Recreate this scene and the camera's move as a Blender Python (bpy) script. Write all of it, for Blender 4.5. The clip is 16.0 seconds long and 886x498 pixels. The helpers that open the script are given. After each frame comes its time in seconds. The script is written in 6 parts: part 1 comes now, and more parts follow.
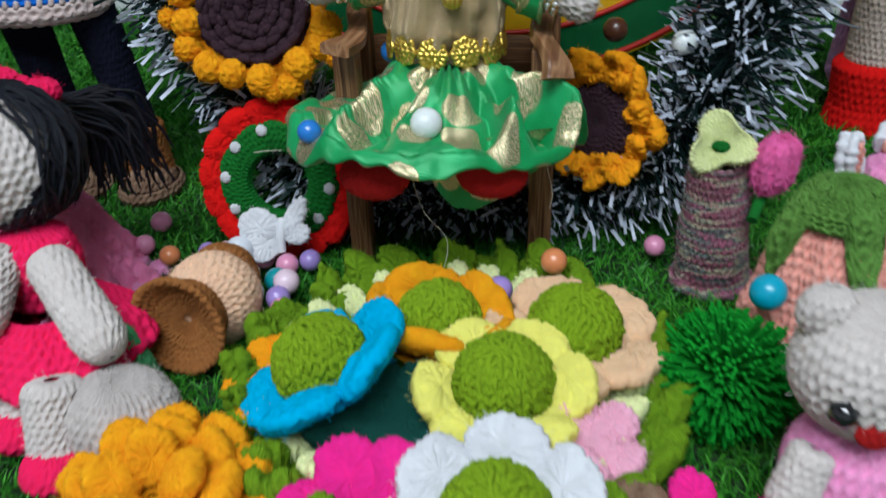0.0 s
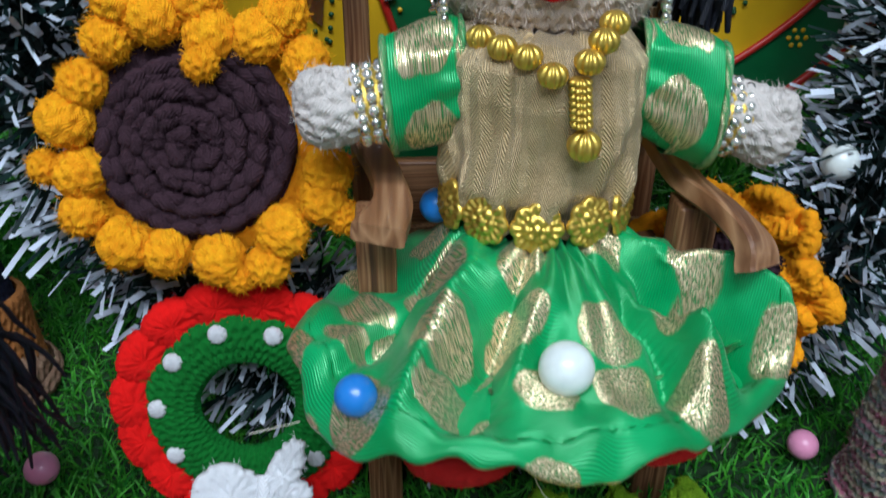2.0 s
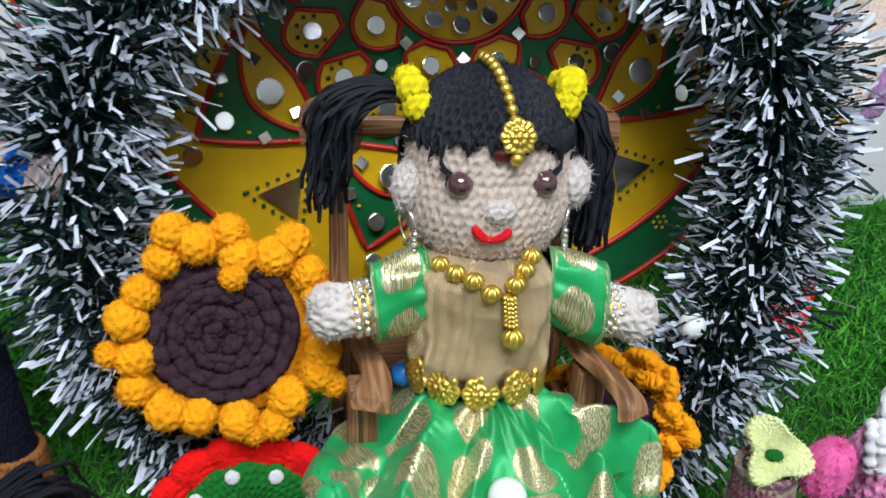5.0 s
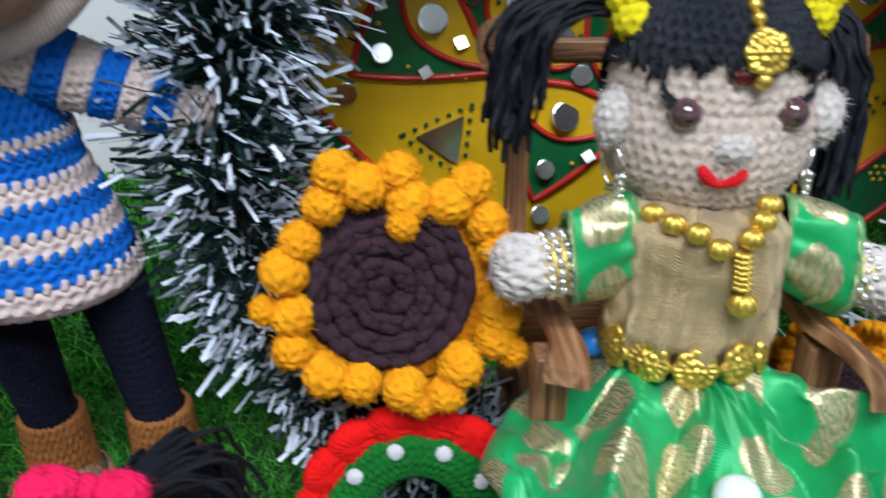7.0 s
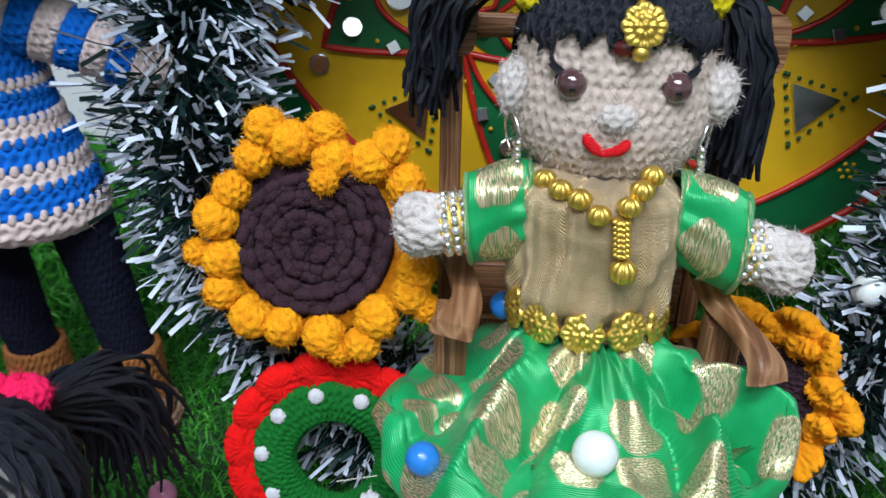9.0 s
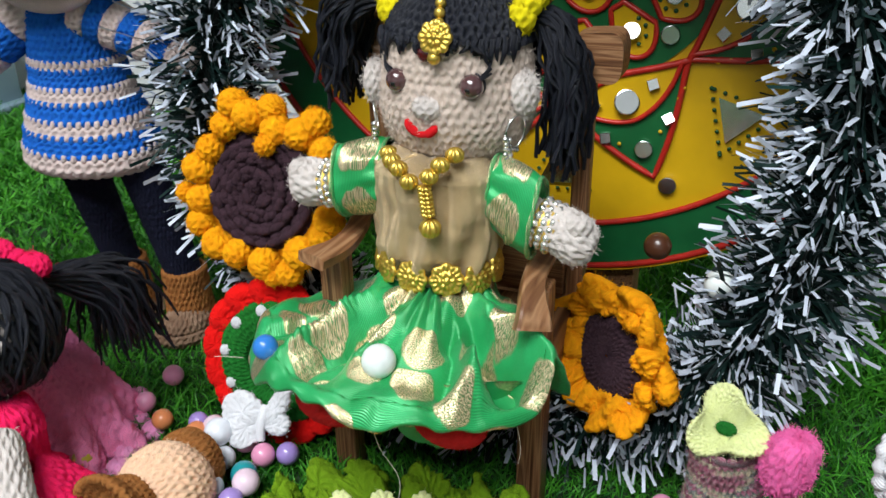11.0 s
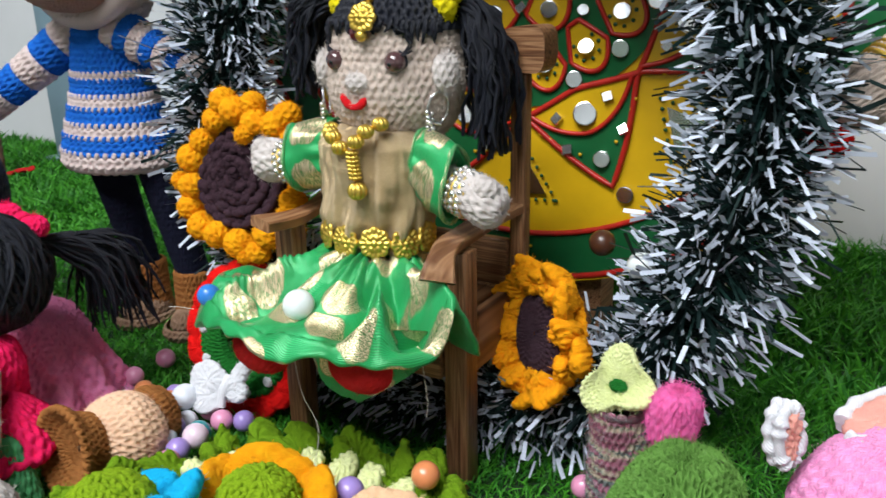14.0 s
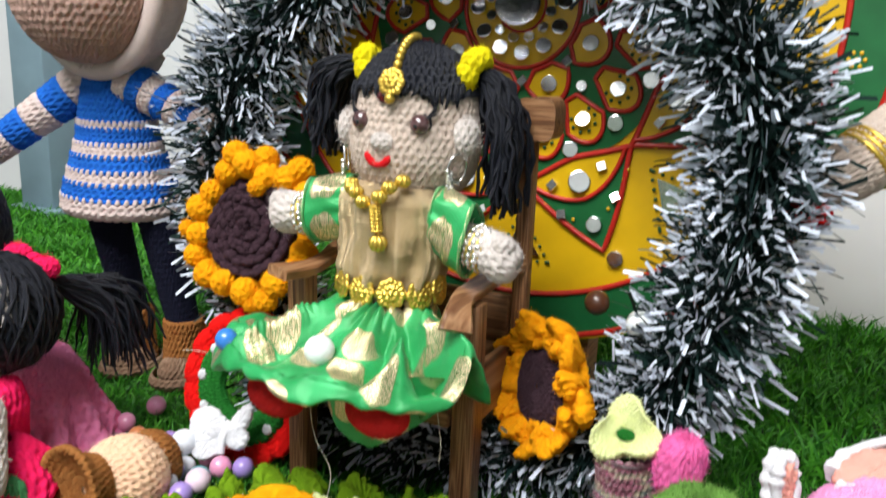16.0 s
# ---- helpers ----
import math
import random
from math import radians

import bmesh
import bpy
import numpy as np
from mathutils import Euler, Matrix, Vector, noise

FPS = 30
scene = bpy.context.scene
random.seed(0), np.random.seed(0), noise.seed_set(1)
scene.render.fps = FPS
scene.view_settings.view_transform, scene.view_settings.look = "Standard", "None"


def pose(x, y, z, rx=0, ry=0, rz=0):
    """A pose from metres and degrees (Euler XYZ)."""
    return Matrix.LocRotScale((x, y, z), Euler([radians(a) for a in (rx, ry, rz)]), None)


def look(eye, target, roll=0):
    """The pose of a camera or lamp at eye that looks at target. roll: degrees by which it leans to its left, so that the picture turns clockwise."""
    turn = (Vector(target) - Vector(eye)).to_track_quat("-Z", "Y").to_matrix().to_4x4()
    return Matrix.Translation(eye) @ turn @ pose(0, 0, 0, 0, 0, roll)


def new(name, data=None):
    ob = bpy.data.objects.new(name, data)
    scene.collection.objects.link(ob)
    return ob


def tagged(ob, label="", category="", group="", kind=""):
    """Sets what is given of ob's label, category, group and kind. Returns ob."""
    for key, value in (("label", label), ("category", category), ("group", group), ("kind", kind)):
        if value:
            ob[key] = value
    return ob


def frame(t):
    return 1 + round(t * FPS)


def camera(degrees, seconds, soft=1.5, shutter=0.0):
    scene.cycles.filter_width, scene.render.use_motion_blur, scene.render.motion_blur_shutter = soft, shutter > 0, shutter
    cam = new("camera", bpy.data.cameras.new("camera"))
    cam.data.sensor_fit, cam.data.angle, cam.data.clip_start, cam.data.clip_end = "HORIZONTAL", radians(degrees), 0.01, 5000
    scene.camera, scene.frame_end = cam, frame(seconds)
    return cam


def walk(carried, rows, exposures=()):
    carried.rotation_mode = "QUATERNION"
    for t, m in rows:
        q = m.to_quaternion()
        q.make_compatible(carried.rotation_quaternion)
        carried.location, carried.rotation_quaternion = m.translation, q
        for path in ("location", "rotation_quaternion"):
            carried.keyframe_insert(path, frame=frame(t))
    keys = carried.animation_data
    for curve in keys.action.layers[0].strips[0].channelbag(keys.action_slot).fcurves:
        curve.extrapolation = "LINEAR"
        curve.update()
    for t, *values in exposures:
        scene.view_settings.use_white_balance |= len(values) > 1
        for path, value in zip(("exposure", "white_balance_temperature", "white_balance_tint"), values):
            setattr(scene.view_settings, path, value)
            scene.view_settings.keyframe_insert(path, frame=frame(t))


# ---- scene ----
cam = camera(56.4, 16.0, shutter=0.5)
PATH = [
    (0, (0.051, 0.015, 0.216), (-0.227, 1.703, -0.82), -2.2),
    (0.5, (0.023, 0.066, 0.216), (-0.161, 1.776, -0.804), 0.4),
    (1, (-0.002, 0.116, 0.214), (-0.063, 1.85, -0.781), 1.3),
    (1.5, (-0.022, 0.149, 0.203), (0.01, 1.867, -0.82), 0.2),
    (2, (-0.04, 0.171, 0.21), (0.066, 1.875, -0.833), 0.4),
    (2.5, (-0.039, 0.183, 0.223), (0.005, 1.904, -0.794), -0.1),
    (3, (-0.051, 0.183, 0.24), (0.043, 1.939, -0.713), -0.1),
    (3.5, (-0.071, 0.186, 0.246), (0.326, 1.898, -0.709), 2.4),
    (3.7, (-0.078, 0.185, 0.258), (0.397, 1.889, -0.674), 3.1),
    (5.8, (-0.039, 0.08, 0.273), (0.028, 1.909, -0.535), 0.3),
    (6, (-0.032, 0.083, 0.263), (-0.03, 1.902, -0.569), -0.5),
    (6.5, (-0.048, 0.135, 0.239), (-0.012, 1.925, -0.654), -0.3),
    (7, (-0.088, 0.153, 0.248), (-0.01, 1.933, -0.662), 0.1),
    (7.5, (-0.112, 0.16, 0.255), (-0.006, 1.934, -0.663), 0.6),
    (8, (-0.11, 0.159, 0.251), (0.062, 1.926, -0.671), 2.4),
    (8.5, (-0.079, 0.149, 0.249), (0.047, 1.923, -0.667), 3.3),
    (9, (-0.034, 0.134, 0.243), (-0.153, 1.912, -0.666), 1.1),
    (9.2, (-0.016, 0.127, 0.245), (-0.245, 1.902, -0.65), 0.0),
    (11.3, (0.129, 0.093, 0.259), (-0.646, 1.703, -0.639), -1.0),
    (11.5, (0.135, 0.098, 0.258), (-0.698, 1.676, -0.644), -1.1),
    (12, (0.144, 0.108, 0.242), (-0.785, 1.627, -0.669), -1.0),
    (12.5, (0.163, 0.105, 0.209), (-0.821, 1.571, -0.731), -1.7),
    (13, (0.184, 0.101, 0.22), (-0.86, 1.594, -0.605), -2.0),
    (13.5, (0.196, 0.082, 0.231), (-0.857, 1.626, -0.481), -1.8),
    (14, (0.201, 0.083, 0.214), (-0.767, 1.713, -0.423), -1.1),
    (14.5, (0.192, 0.064, 0.205), (-0.749, 1.726, -0.386), -0.7),
    (15, (0.194, 0.056, 0.193), (-0.721, 1.741, -0.378), -0.2),
    (15.5, (0.191, 0.049, 0.194), (-0.712, 1.753, -0.333), 0.8),
    (16, (0.183, 0.051, 0.213), (-0.684, 1.789, -0.265), 2.1),
]
walk(cam, [(t, look(eye, target, roll)) for t, eye, target, roll in PATH],
     exposures=[(0.0, -1.02, 6050, 10), (1.0, -0.82, 6050, 9), (2.0, -0.86, 5800, 9), (3.5, -0.64, 5600, 11), (6.0, -0.44, 6600, 13), (6.5, -0.52, 6350, 12), (7.5, -0.46, 5900, 12), (9.0, -0.52, 5950, 12), (11.5, -0.50, 6650, 12), (12.5, -0.50, 6300, 12), (13.2, -0.54, 6000, 12), (14.5, -0.30, 6800, 14), (16.0, -0.14, 6850, 14)])

# ---- world, lights, exposure ----
world = bpy.data.worlds.new("world")
scene.world = world
world.use_nodes = True
world.node_tree.nodes["Background"].inputs[0].default_value = (0.9, 0.95, 1.0, 1)
world.node_tree.nodes["Background"].inputs[1].default_value = 0.22


def ceiling_lamp(x, y, z, size_x, size_y, watts, colour):
    data = bpy.data.lights.new("ceiling_tube", "AREA")
    data.shape, data.size, data.size_y, data.energy, data.color = "RECTANGLE", size_x, size_y, watts, colour
    ob = new("ceiling_tube", data)
    ob.matrix_world = pose(x, y, z)
    return ob


ceiling_lamp(-0.15, -0.50, 1.60, 1.2, 0.3, 53, (0.93, 0.97, 1.0))
ceiling_lamp(0.20, -1.15, 1.70, 1.2, 0.3, 44, (0.90, 0.97, 1.0))


# ---- materials ----
def material(name, rough=0.8, metal=0.0, sheen=0.0, coat=0.0, spec=0.5):
    m = bpy.data.materials.new(name)
    m.use_nodes = True
    p = m.node_tree.nodes["Principled BSDF"]
    p.inputs["Roughness"].default_value = rough
    p.inputs["Metallic"].default_value = metal
    p.inputs["Sheen Weight"].default_value = sheen
    p.inputs["Coat Weight"].default_value = coat
    p.inputs["Specular IOR Level"].default_value = spec
    return m, m.node_tree, p


def node(nt, kind, **inputs):
    n = nt.nodes.new(kind)
    for key, value in inputs.items():
        n.inputs[key.replace("_", " ")].default_value = value
    return n


def coords(nt, scale=(1, 1, 1)):
    tc = nt.nodes.new("ShaderNodeTexCoord")
    mp = nt.nodes.new("ShaderNodeMapping")
    mp.inputs["Scale"].default_value = scale
    nt.links.new(tc.outputs["Object"], mp.inputs["Vector"])
    return mp.outputs["Vector"]


def ramp(nt, fac, stops):
    r = nt.nodes.new("ShaderNodeValToRGB")
    while len(r.color_ramp.elements) < len(stops):
        r.color_ramp.elements.new(0.5)
    for e, (at, c) in zip(r.color_ramp.elements, stops):
        e.position, e.color = at, (*c, 1)
    nt.links.new(fac, r.inputs["Fac"])
    return r.outputs["Color"]


def blend(nt, fac, a, b, mode="MIX"):
    n = nt.nodes.new("ShaderNodeMix")
    n.data_type, n.blend_type = "RGBA", mode
    for value, socket in ((fac, n.inputs[0]), (a, n.inputs[6]), (b, n.inputs[7])):
        if isinstance(value, bpy.types.NodeSocket):
            nt.links.new(value, socket)
        elif isinstance(value, (int, float)):
            socket.default_value = value
        else:
            socket.default_value = (*value, 1)
    return n.outputs[2]


def bump(nt, p, height, strength, distance):
    b = nt.nodes.new("ShaderNodeBump")
    b.inputs["Strength"].default_value, b.inputs["Distance"].default_value = strength, distance
    nt.links.new(height, b.inputs["Height"])
    nt.links.new(b.outputs["Normal"], p.inputs["Normal"])


def shade(c, k):
    return tuple(min(1.0, v * k) for v in c)


def yarn(name, colour, second=None, spread=0.35, sheen=0.14):
    """Wool: fibres, twisted plies and uneven dye."""
    m, nt, p = material(name, 0.95, sheen=sheen, spec=0.2)
    p.inputs["Sheen Roughness"].default_value = 0.5
    p.inputs["Sheen Tint"].default_value = (*shade(colour, 1.3), 1)
    p.inputs["Subsurface Weight"].default_value = 0.18
    p.inputs["Subsurface Scale"].default_value = 0.0006
    p.inputs["Subsurface Radius"].default_value = tuple(0.4 + 0.6 * c for c in colour)
    v = coords(nt)
    fine = node(nt, "ShaderNodeTexNoise", Scale=2100.0, Detail=3.0, Distortion=1.0)
    broad = node(nt, "ShaderNodeTexNoise", Scale=120.0, Detail=2.0)
    for n in (fine, broad):
        nt.links.new(v, n.inputs["Vector"])
    low, high = shade(colour, 1 - spread), shade(second or colour, 1 + 0.5 * spread)
    c1 = ramp(nt, fine.outputs["Fac"], [(0.3, low), (0.7, high)])
    c2 = ramp(nt, broad.outputs["Fac"], [(0.3, shade(colour, 0.85)), (0.7, shade(second or colour, 1.12))])
    plies = ply(nt)
    c = blend(nt, 0.5, c1, c2)
    # dips between plies darkened in the colour, like the shade they hold
    c = blend(nt, 1.0, c, ramp(nt, plies, [(0.0, (0.90, 0.90, 0.90)), (0.55, (1.03, 1.03, 1.03))]), "MULTIPLY")
    nt.links.new(c, p.inputs["Base Color"])
    both = nt.nodes.new("ShaderNodeMath")
    both.operation = "MULTIPLY_ADD"
    both.inputs[1].default_value = 0.9
    nt.links.new(fine.outputs["Fac"], both.inputs[0])
    nt.links.new(plies, both.inputs[2])
    bump(nt, p, both.outputs[0], 0.55, 0.0004)
    return m


def ply(nt):
    """Twisted plies along each stitch, from the mesh's own stitch counts."""
    at = nt.nodes.new("ShaderNodeAttribute")
    at.attribute_name = "stitch"
    sep = nt.nodes.new("ShaderNodeSeparateXYZ")
    nt.links.new(at.outputs["Vector"], sep.inputs[0])
    fold = nt.nodes.new("ShaderNodeMath")
    fold.operation = "PINGPONG"
    fold.inputs[1].default_value = 0.5
    nt.links.new(sep.outputs["X"], fold.inputs[0])
    a = nt.nodes.new("ShaderNodeMath")
    a.operation = "MULTIPLY"
    a.inputs[1].default_value = 34.0
    nt.links.new(fold.outputs[0], a.inputs[0])
    b = nt.nodes.new("ShaderNodeMath")
    b.operation = "MULTIPLY_ADD"
    b.inputs[1].default_value = 17.0
    nt.links.new(sep.outputs["Y"], b.inputs[0])
    nt.links.new(a.outputs[0], b.inputs[2])
    s = nt.nodes.new("ShaderNodeMath")
    s.operation = "SINE"
    nt.links.new(b.outputs[0], s.inputs[0])
    out = nt.nodes.new("ShaderNodeMath")
    out.operation = "MULTIPLY_ADD"
    out.inputs[1].default_value, out.inputs[2].default_value = 0.5, 0.5
    nt.links.new(s.outputs[0], out.inputs[0])
    return out.outputs[0]


def plain(name, colour, rough=0.4, metal=0.0, spread=0.12, scale=300.0, bumpy=0.15, coat=0.0):
    m, nt, p = material(name, rough, metal, coat=coat)
    v = coords(nt)
    n = node(nt, "ShaderNodeTexNoise", Scale=scale, Detail=4.0)
    nt.links.new(v, n.inputs["Vector"])
    nt.links.new(ramp(nt, n.outputs["Fac"], [(0.3, shade(colour, 1 - spread)), (0.7, shade(colour, 1 + spread))]), p.inputs["Base Color"])
    if bumpy:
        bump(nt, p, n.outputs["Fac"], bumpy, 0.0004)
    return m


def wood(name, scale, pale=1.0):
    m, nt, p = material(name, 0.42, spec=0.4)
    v = coords(nt, scale)
    g = node(nt, "ShaderNodeTexNoise", Scale=1.0, Detail=1.5, Distortion=0.1)
    nt.links.new(v, g.inputs["Vector"])
    f = node(nt, "ShaderNodeTexNoise", Scale=4.0, Detail=3.0)
    nt.links.new(v, f.inputs["Vector"])
    info = nt.nodes.new("ShaderNodeObjectInfo")
    c = ramp(nt, g.outputs["Fac"], [(0.30, (0.06, 0.022, 0.010)), (0.42, (0.24, 0.105, 0.045)), (0.50, (0.42, 0.23, 0.115)), (0.57, (0.14, 0.055, 0.024)), (0.66, (0.36, 0.18, 0.085))])
    c = blend(nt, 0.18, c, ramp(nt, f.outputs["Fac"], [(0.35, (0.05, 0.02, 0.01)), (0.65, (0.36, 0.19, 0.09))]))
    t = ramp(nt, info.outputs["Random"], [(0.0, shade((0.75, 0.72, 0.7), pale)), (1.0, shade((0.95, 0.93, 0.90), pale))])
    nt.links.new(blend(nt, 1.0, c, t, "MULTIPLY"), p.inputs["Base Color"])
    bump(nt, p, f.outputs["Fac"], 0.25, 0.0004)
    return m


def radial(nt, cx, cy):
    """Bearing (as metres along a 5 cm circle) and distance from an upright axis."""
    tc = nt.nodes.new("ShaderNodeTexCoord")
    sep = nt.nodes.new("ShaderNodeSeparateXYZ")
    nt.links.new(tc.outputs["Object"], sep.inputs[0])

    def maths(kind, a, b=None, c=None):
        n = nt.nodes.new("ShaderNodeMath")
        n.operation = kind
        for i, value in enumerate((a, b, c)):
            if isinstance(value, bpy.types.NodeSocket):
                nt.links.new(value, n.inputs[i])
            elif value is not None:
                n.inputs[i].default_value = value
        return n.outputs[0]

    x, y = maths("SUBTRACT", sep.outputs["X"], cx), maths("SUBTRACT", sep.outputs["Y"], cy)
    turn = maths("MULTIPLY", maths("ARCTAN2", y, x), 0.05)
    far = maths("SQRT", maths("MULTIPLY_ADD", x, x, maths("MULTIPLY", y, y)))
    return maths, turn, far, sep


def brocade(name):
    """Green ribbed silk with woven gold oval patches, laid out by the cloth's own length and width."""
    m, nt, p = material(name, 0.34, sheen=0.06)
    maths, turn, far, sep = radial(nt, 0.0, 0.3675)
    at = nt.nodes.new("ShaderNodeAttribute")
    at.attribute_name = "stitch"
    cloth = nt.nodes.new("ShaderNodeSeparateXYZ")
    nt.links.new(at.outputs["Vector"], cloth.inputs[0])
    run = cloth.outputs["Z"]
    warp = node(nt, "ShaderNodeTexNoise", Scale=55.0, Detail=2.0)
    nt.links.new(at.outputs["Vector"], warp.inputs["Vector"])
    off = nt.nodes.new("ShaderNodeVectorMath")
    off.operation = "MULTIPLY_ADD"
    off.inputs[1].default_value = (0.010, 0.010, 0.0)
    nt.links.new(warp.outputs["Color"], off.inputs[0])
    nt.links.new(at.outputs["Vector"], off.inputs[2])
    cells = node(nt, "ShaderNodeTexVoronoi", Scale=47.0, Randomness=0.42)
    cells.voronoi_dimensions = "2D"
    nt.links.new(off.outputs["Vector"], cells.inputs["Vector"])
    # gold threads lie along the ribs: ragged at both ends of each stitch
    grid = nt.nodes.new("ShaderNodeCombineXYZ")
    nt.links.new(maths("MULTIPLY", maths("ADD", sep.outputs["X"], maths("MULTIPLY", sep.outputs["Y"], 0.4)), 1500.0), grid.inputs[0])
    nt.links.new(maths("MULTIPLY", run, 2700.0), grid.inputs[1])
    speck = node(nt, "ShaderNodeTexNoise", Scale=1.0, Detail=1.0)
    nt.links.new(grid.outputs[0], speck.inputs["Vector"])
    ragged = maths("MULTIPLY_ADD", speck.outputs["Fac"], 0.12, maths("SUBTRACT", cells.outputs["Distance"], 0.06))
    patch = nt.nodes.new("ShaderNodeMapRange")
    for key, value in (("From Min", 0.362), ("From Max", 0.340)):
        patch.inputs[key].default_value = value
    nt.links.new(ragged, patch.inputs["Value"])
    thread = maths("MULTIPLY", patch.outputs["Result"], ramp(nt, speck.outputs["Fac"], [(0.38, (0.25, 0.25, 0.25)), (0.47, (1, 1, 1))]))
    rib = maths("MULTIPLY_ADD", maths("SINE", maths("MULTIPLY", run, 9400.0)), 0.5, 0.5)
    broad = node(nt, "ShaderNodeTexNoise", Scale=60.0, Detail=2.0)
    nt.links.new(coords(nt), broad.inputs["Vector"])
    green = ramp(nt, broad.outputs["Fac"], [(0.3, (0.007, 0.27, 0.066)), (0.7, (0.020, 0.45, 0.140))])
    green = blend(nt, 1.0, green, ramp(nt, rib, [(0.15, (0.70, 0.76, 0.74)), (0.8, (1.14, 1.12, 1.12))]), "MULTIPLY")
    # cream glints and brown gaps of the threads are put into the colour
    gold = ramp(nt, speck.outputs["Fac"], [(0.40, (0.22, 0.14, 0.045)), (0.58, (0.96, 0.80, 0.52))])
    nt.links.new(blend(nt, thread, green, gold), p.inputs["Base Color"])
    nt.links.new(maths("MULTIPLY_ADD", thread, 0.66, 0.16), p.inputs["Metallic"])
    bump(nt, p, maths("MULTIPLY_ADD", speck.outputs["Fac"], maths("MULTIPLY", thread, 2.0), rib), 0.42, 0.0003)
    return m


def satin(name):
    """Pale gold cloth woven in fine zigzags."""
    m, nt, p = material(name, 0.40, metal=0.25, sheen=0.15)
    v = coords(nt)
    maths, turn, far, sep = radial(nt, 0.0, 0.370)
    zig = maths("MULTIPLY_ADD", maths("PINGPONG", turn, 0.0045), 0.9, sep.outputs["Z"])
    weave = maths("MULTIPLY_ADD", maths("SINE", maths("MULTIPLY", zig, 5200.0)), 0.5, 0.5)
    fine = node(nt, "ShaderNodeTexNoise", Scale=1500.0, Detail=2.0)
    broad = node(nt, "ShaderNodeTexNoise", Scale=90.0, Detail=3.0)
    for n in (fine, broad):
        nt.links.new(v, n.inputs["Vector"])
    a = ramp(nt, fine.outputs["Fac"], [(0.3, (0.50, 0.34, 0.16)), (0.7, (0.78, 0.60, 0.34))])
    b = ramp(nt, broad.outputs["Fac"], [(0.3, (0.58, 0.41, 0.20)), (0.7, (0.80, 0.61, 0.34))])
    c = blend(nt, 1.0, blend(nt, 0.5, a, b), ramp(nt, weave, [(0.1, (0.70, 0.66, 0.60)), (0.8, (1.10, 1.10, 1.10))]), "MULTIPLY")
    nt.links.new(c, p.inputs["Base Color"])
    bump(nt, p, maths("MULTIPLY_ADD", fine.outputs["Fac"], 1.6, weave), 0.85, 0.0005)
    return m


def variegated(name):
    """Space-dyed wool in plum, rose, sage and cream rounds."""
    m, nt, p = material(name, 0.95, sheen=0.35, spec=0.2)
    v = coords(nt, (30, 30, 190))
    n = node(nt, "ShaderNodeTexNoise", Scale=1.0, Detail=2.0)
    nt.links.new(v, n.inputs["Vector"])
    fine = node(nt, "ShaderNodeTexNoise", Scale=1500.0, Detail=3.0)
    nt.links.new(coords(nt), fine.inputs["Vector"])
    c = ramp(nt, n.outputs["Fac"], [(0.30, (0.05, 0.09, 0.08)), (0.40, (0.26, 0.05, 0.09)), (0.46, (0.40, 0.11, 0.18)), (0.51, (0.56, 0.48, 0.32)), (0.56, (0.10, 0.18, 0.16)), (0.64, (0.48, 0.13, 0.22))])
    d = ramp(nt, fine.outputs["Fac"], [(0.3, (0.55, 0.55, 0.55)), (0.7, (1.1, 1.1, 1.1))])
    nt.links.new(blend(nt, 1.0, c, d, "MULTIPLY"), p.inputs["Base Color"])
    bump(nt, p, ply(nt), 0.9, 0.0004)
    return m


def blades(name, dark, light):
    m, nt, p = material(name, 0.55, spec=0.3)
    geo = nt.nodes.new("ShaderNodeNewGeometry")
    n = node(nt, "ShaderNodeTexNoise", Scale=14.0, Detail=3.0)
    nt.links.new(coords(nt), n.inputs["Vector"])
    a = ramp(nt, geo.outputs["Random Per Island"], [(0.0, dark), (1.0, light)])
    b = ramp(nt, n.outputs["Fac"], [(0.3, (0.7, 0.75, 0.7)), (0.7, (1.2, 1.15, 1.1))])
    nt.links.new(blend(nt, 1.0, a, b, "MULTIPLY"), p.inputs["Base Color"])
    return m


SKIN = yarn("beige_wool", (0.65, 0.535, 0.455), spread=0.25)
PALE = yarn("cream_white_wool", (0.69, 0.63, 0.59), spread=0.2)
WHITE = yarn("white_wool", (0.76, 0.77, 0.80), spread=0.10)
BLACK = yarn("black_wool", (0.006, 0.008, 0.016), spread=0.5, sheen=0.04)
BLACK.node_tree.nodes["Principled BSDF"].inputs["Roughness"].default_value = 0.55
BLACK.node_tree.nodes["Principled BSDF"].inputs["Specular IOR Level"].default_value = 0.4
SMILE = yarn("bright_red_thread", (0.72, 0.012, 0.018), spread=0.15)
NAVY = yarn("navy_wool", (0.012, 0.014, 0.035), spread=0.4, sheen=0.0)
PLUM = yarn("dark_plum_wool", (0.046, 0.022, 0.031), spread=0.6, sheen=0.10)
ORANGE = yarn("orange_wool", (1.0, 0.34, 0.003), (1.0, 0.42, 0.005), spread=0.25)
AMBER = yarn("amber_wool", (1.0, 0.36, 0.004), spread=0.25)
RED = yarn("red_wool", (0.85, 0.008, 0.006), spread=0.2)
FELT = yarn("red_felt", (0.50, 0.014, 0.014), spread=0.2, sheen=0.15)
FOREST = yarn("forest_green_wool", (0.010, 0.16, 0.02), spread=0.35)
BOTTLE = yarn("bottle_green_wool", (0.006, 0.065, 0.05), spread=0.3)
LIME = yarn("moss_green_wool", (0.24, 0.39, 0.010), spread=0.55)
LEAF = yarn("leaf_green_wool", (0.15, 0.285, 0.008), spread=0.4)
CAPGREEN = yarn("cap_green_wool", (0.13, 0.29, 0.055), spread=0.35)
POM = yarn("emerald_wool", (0.010, 0.29, 0.02), spread=0.4)
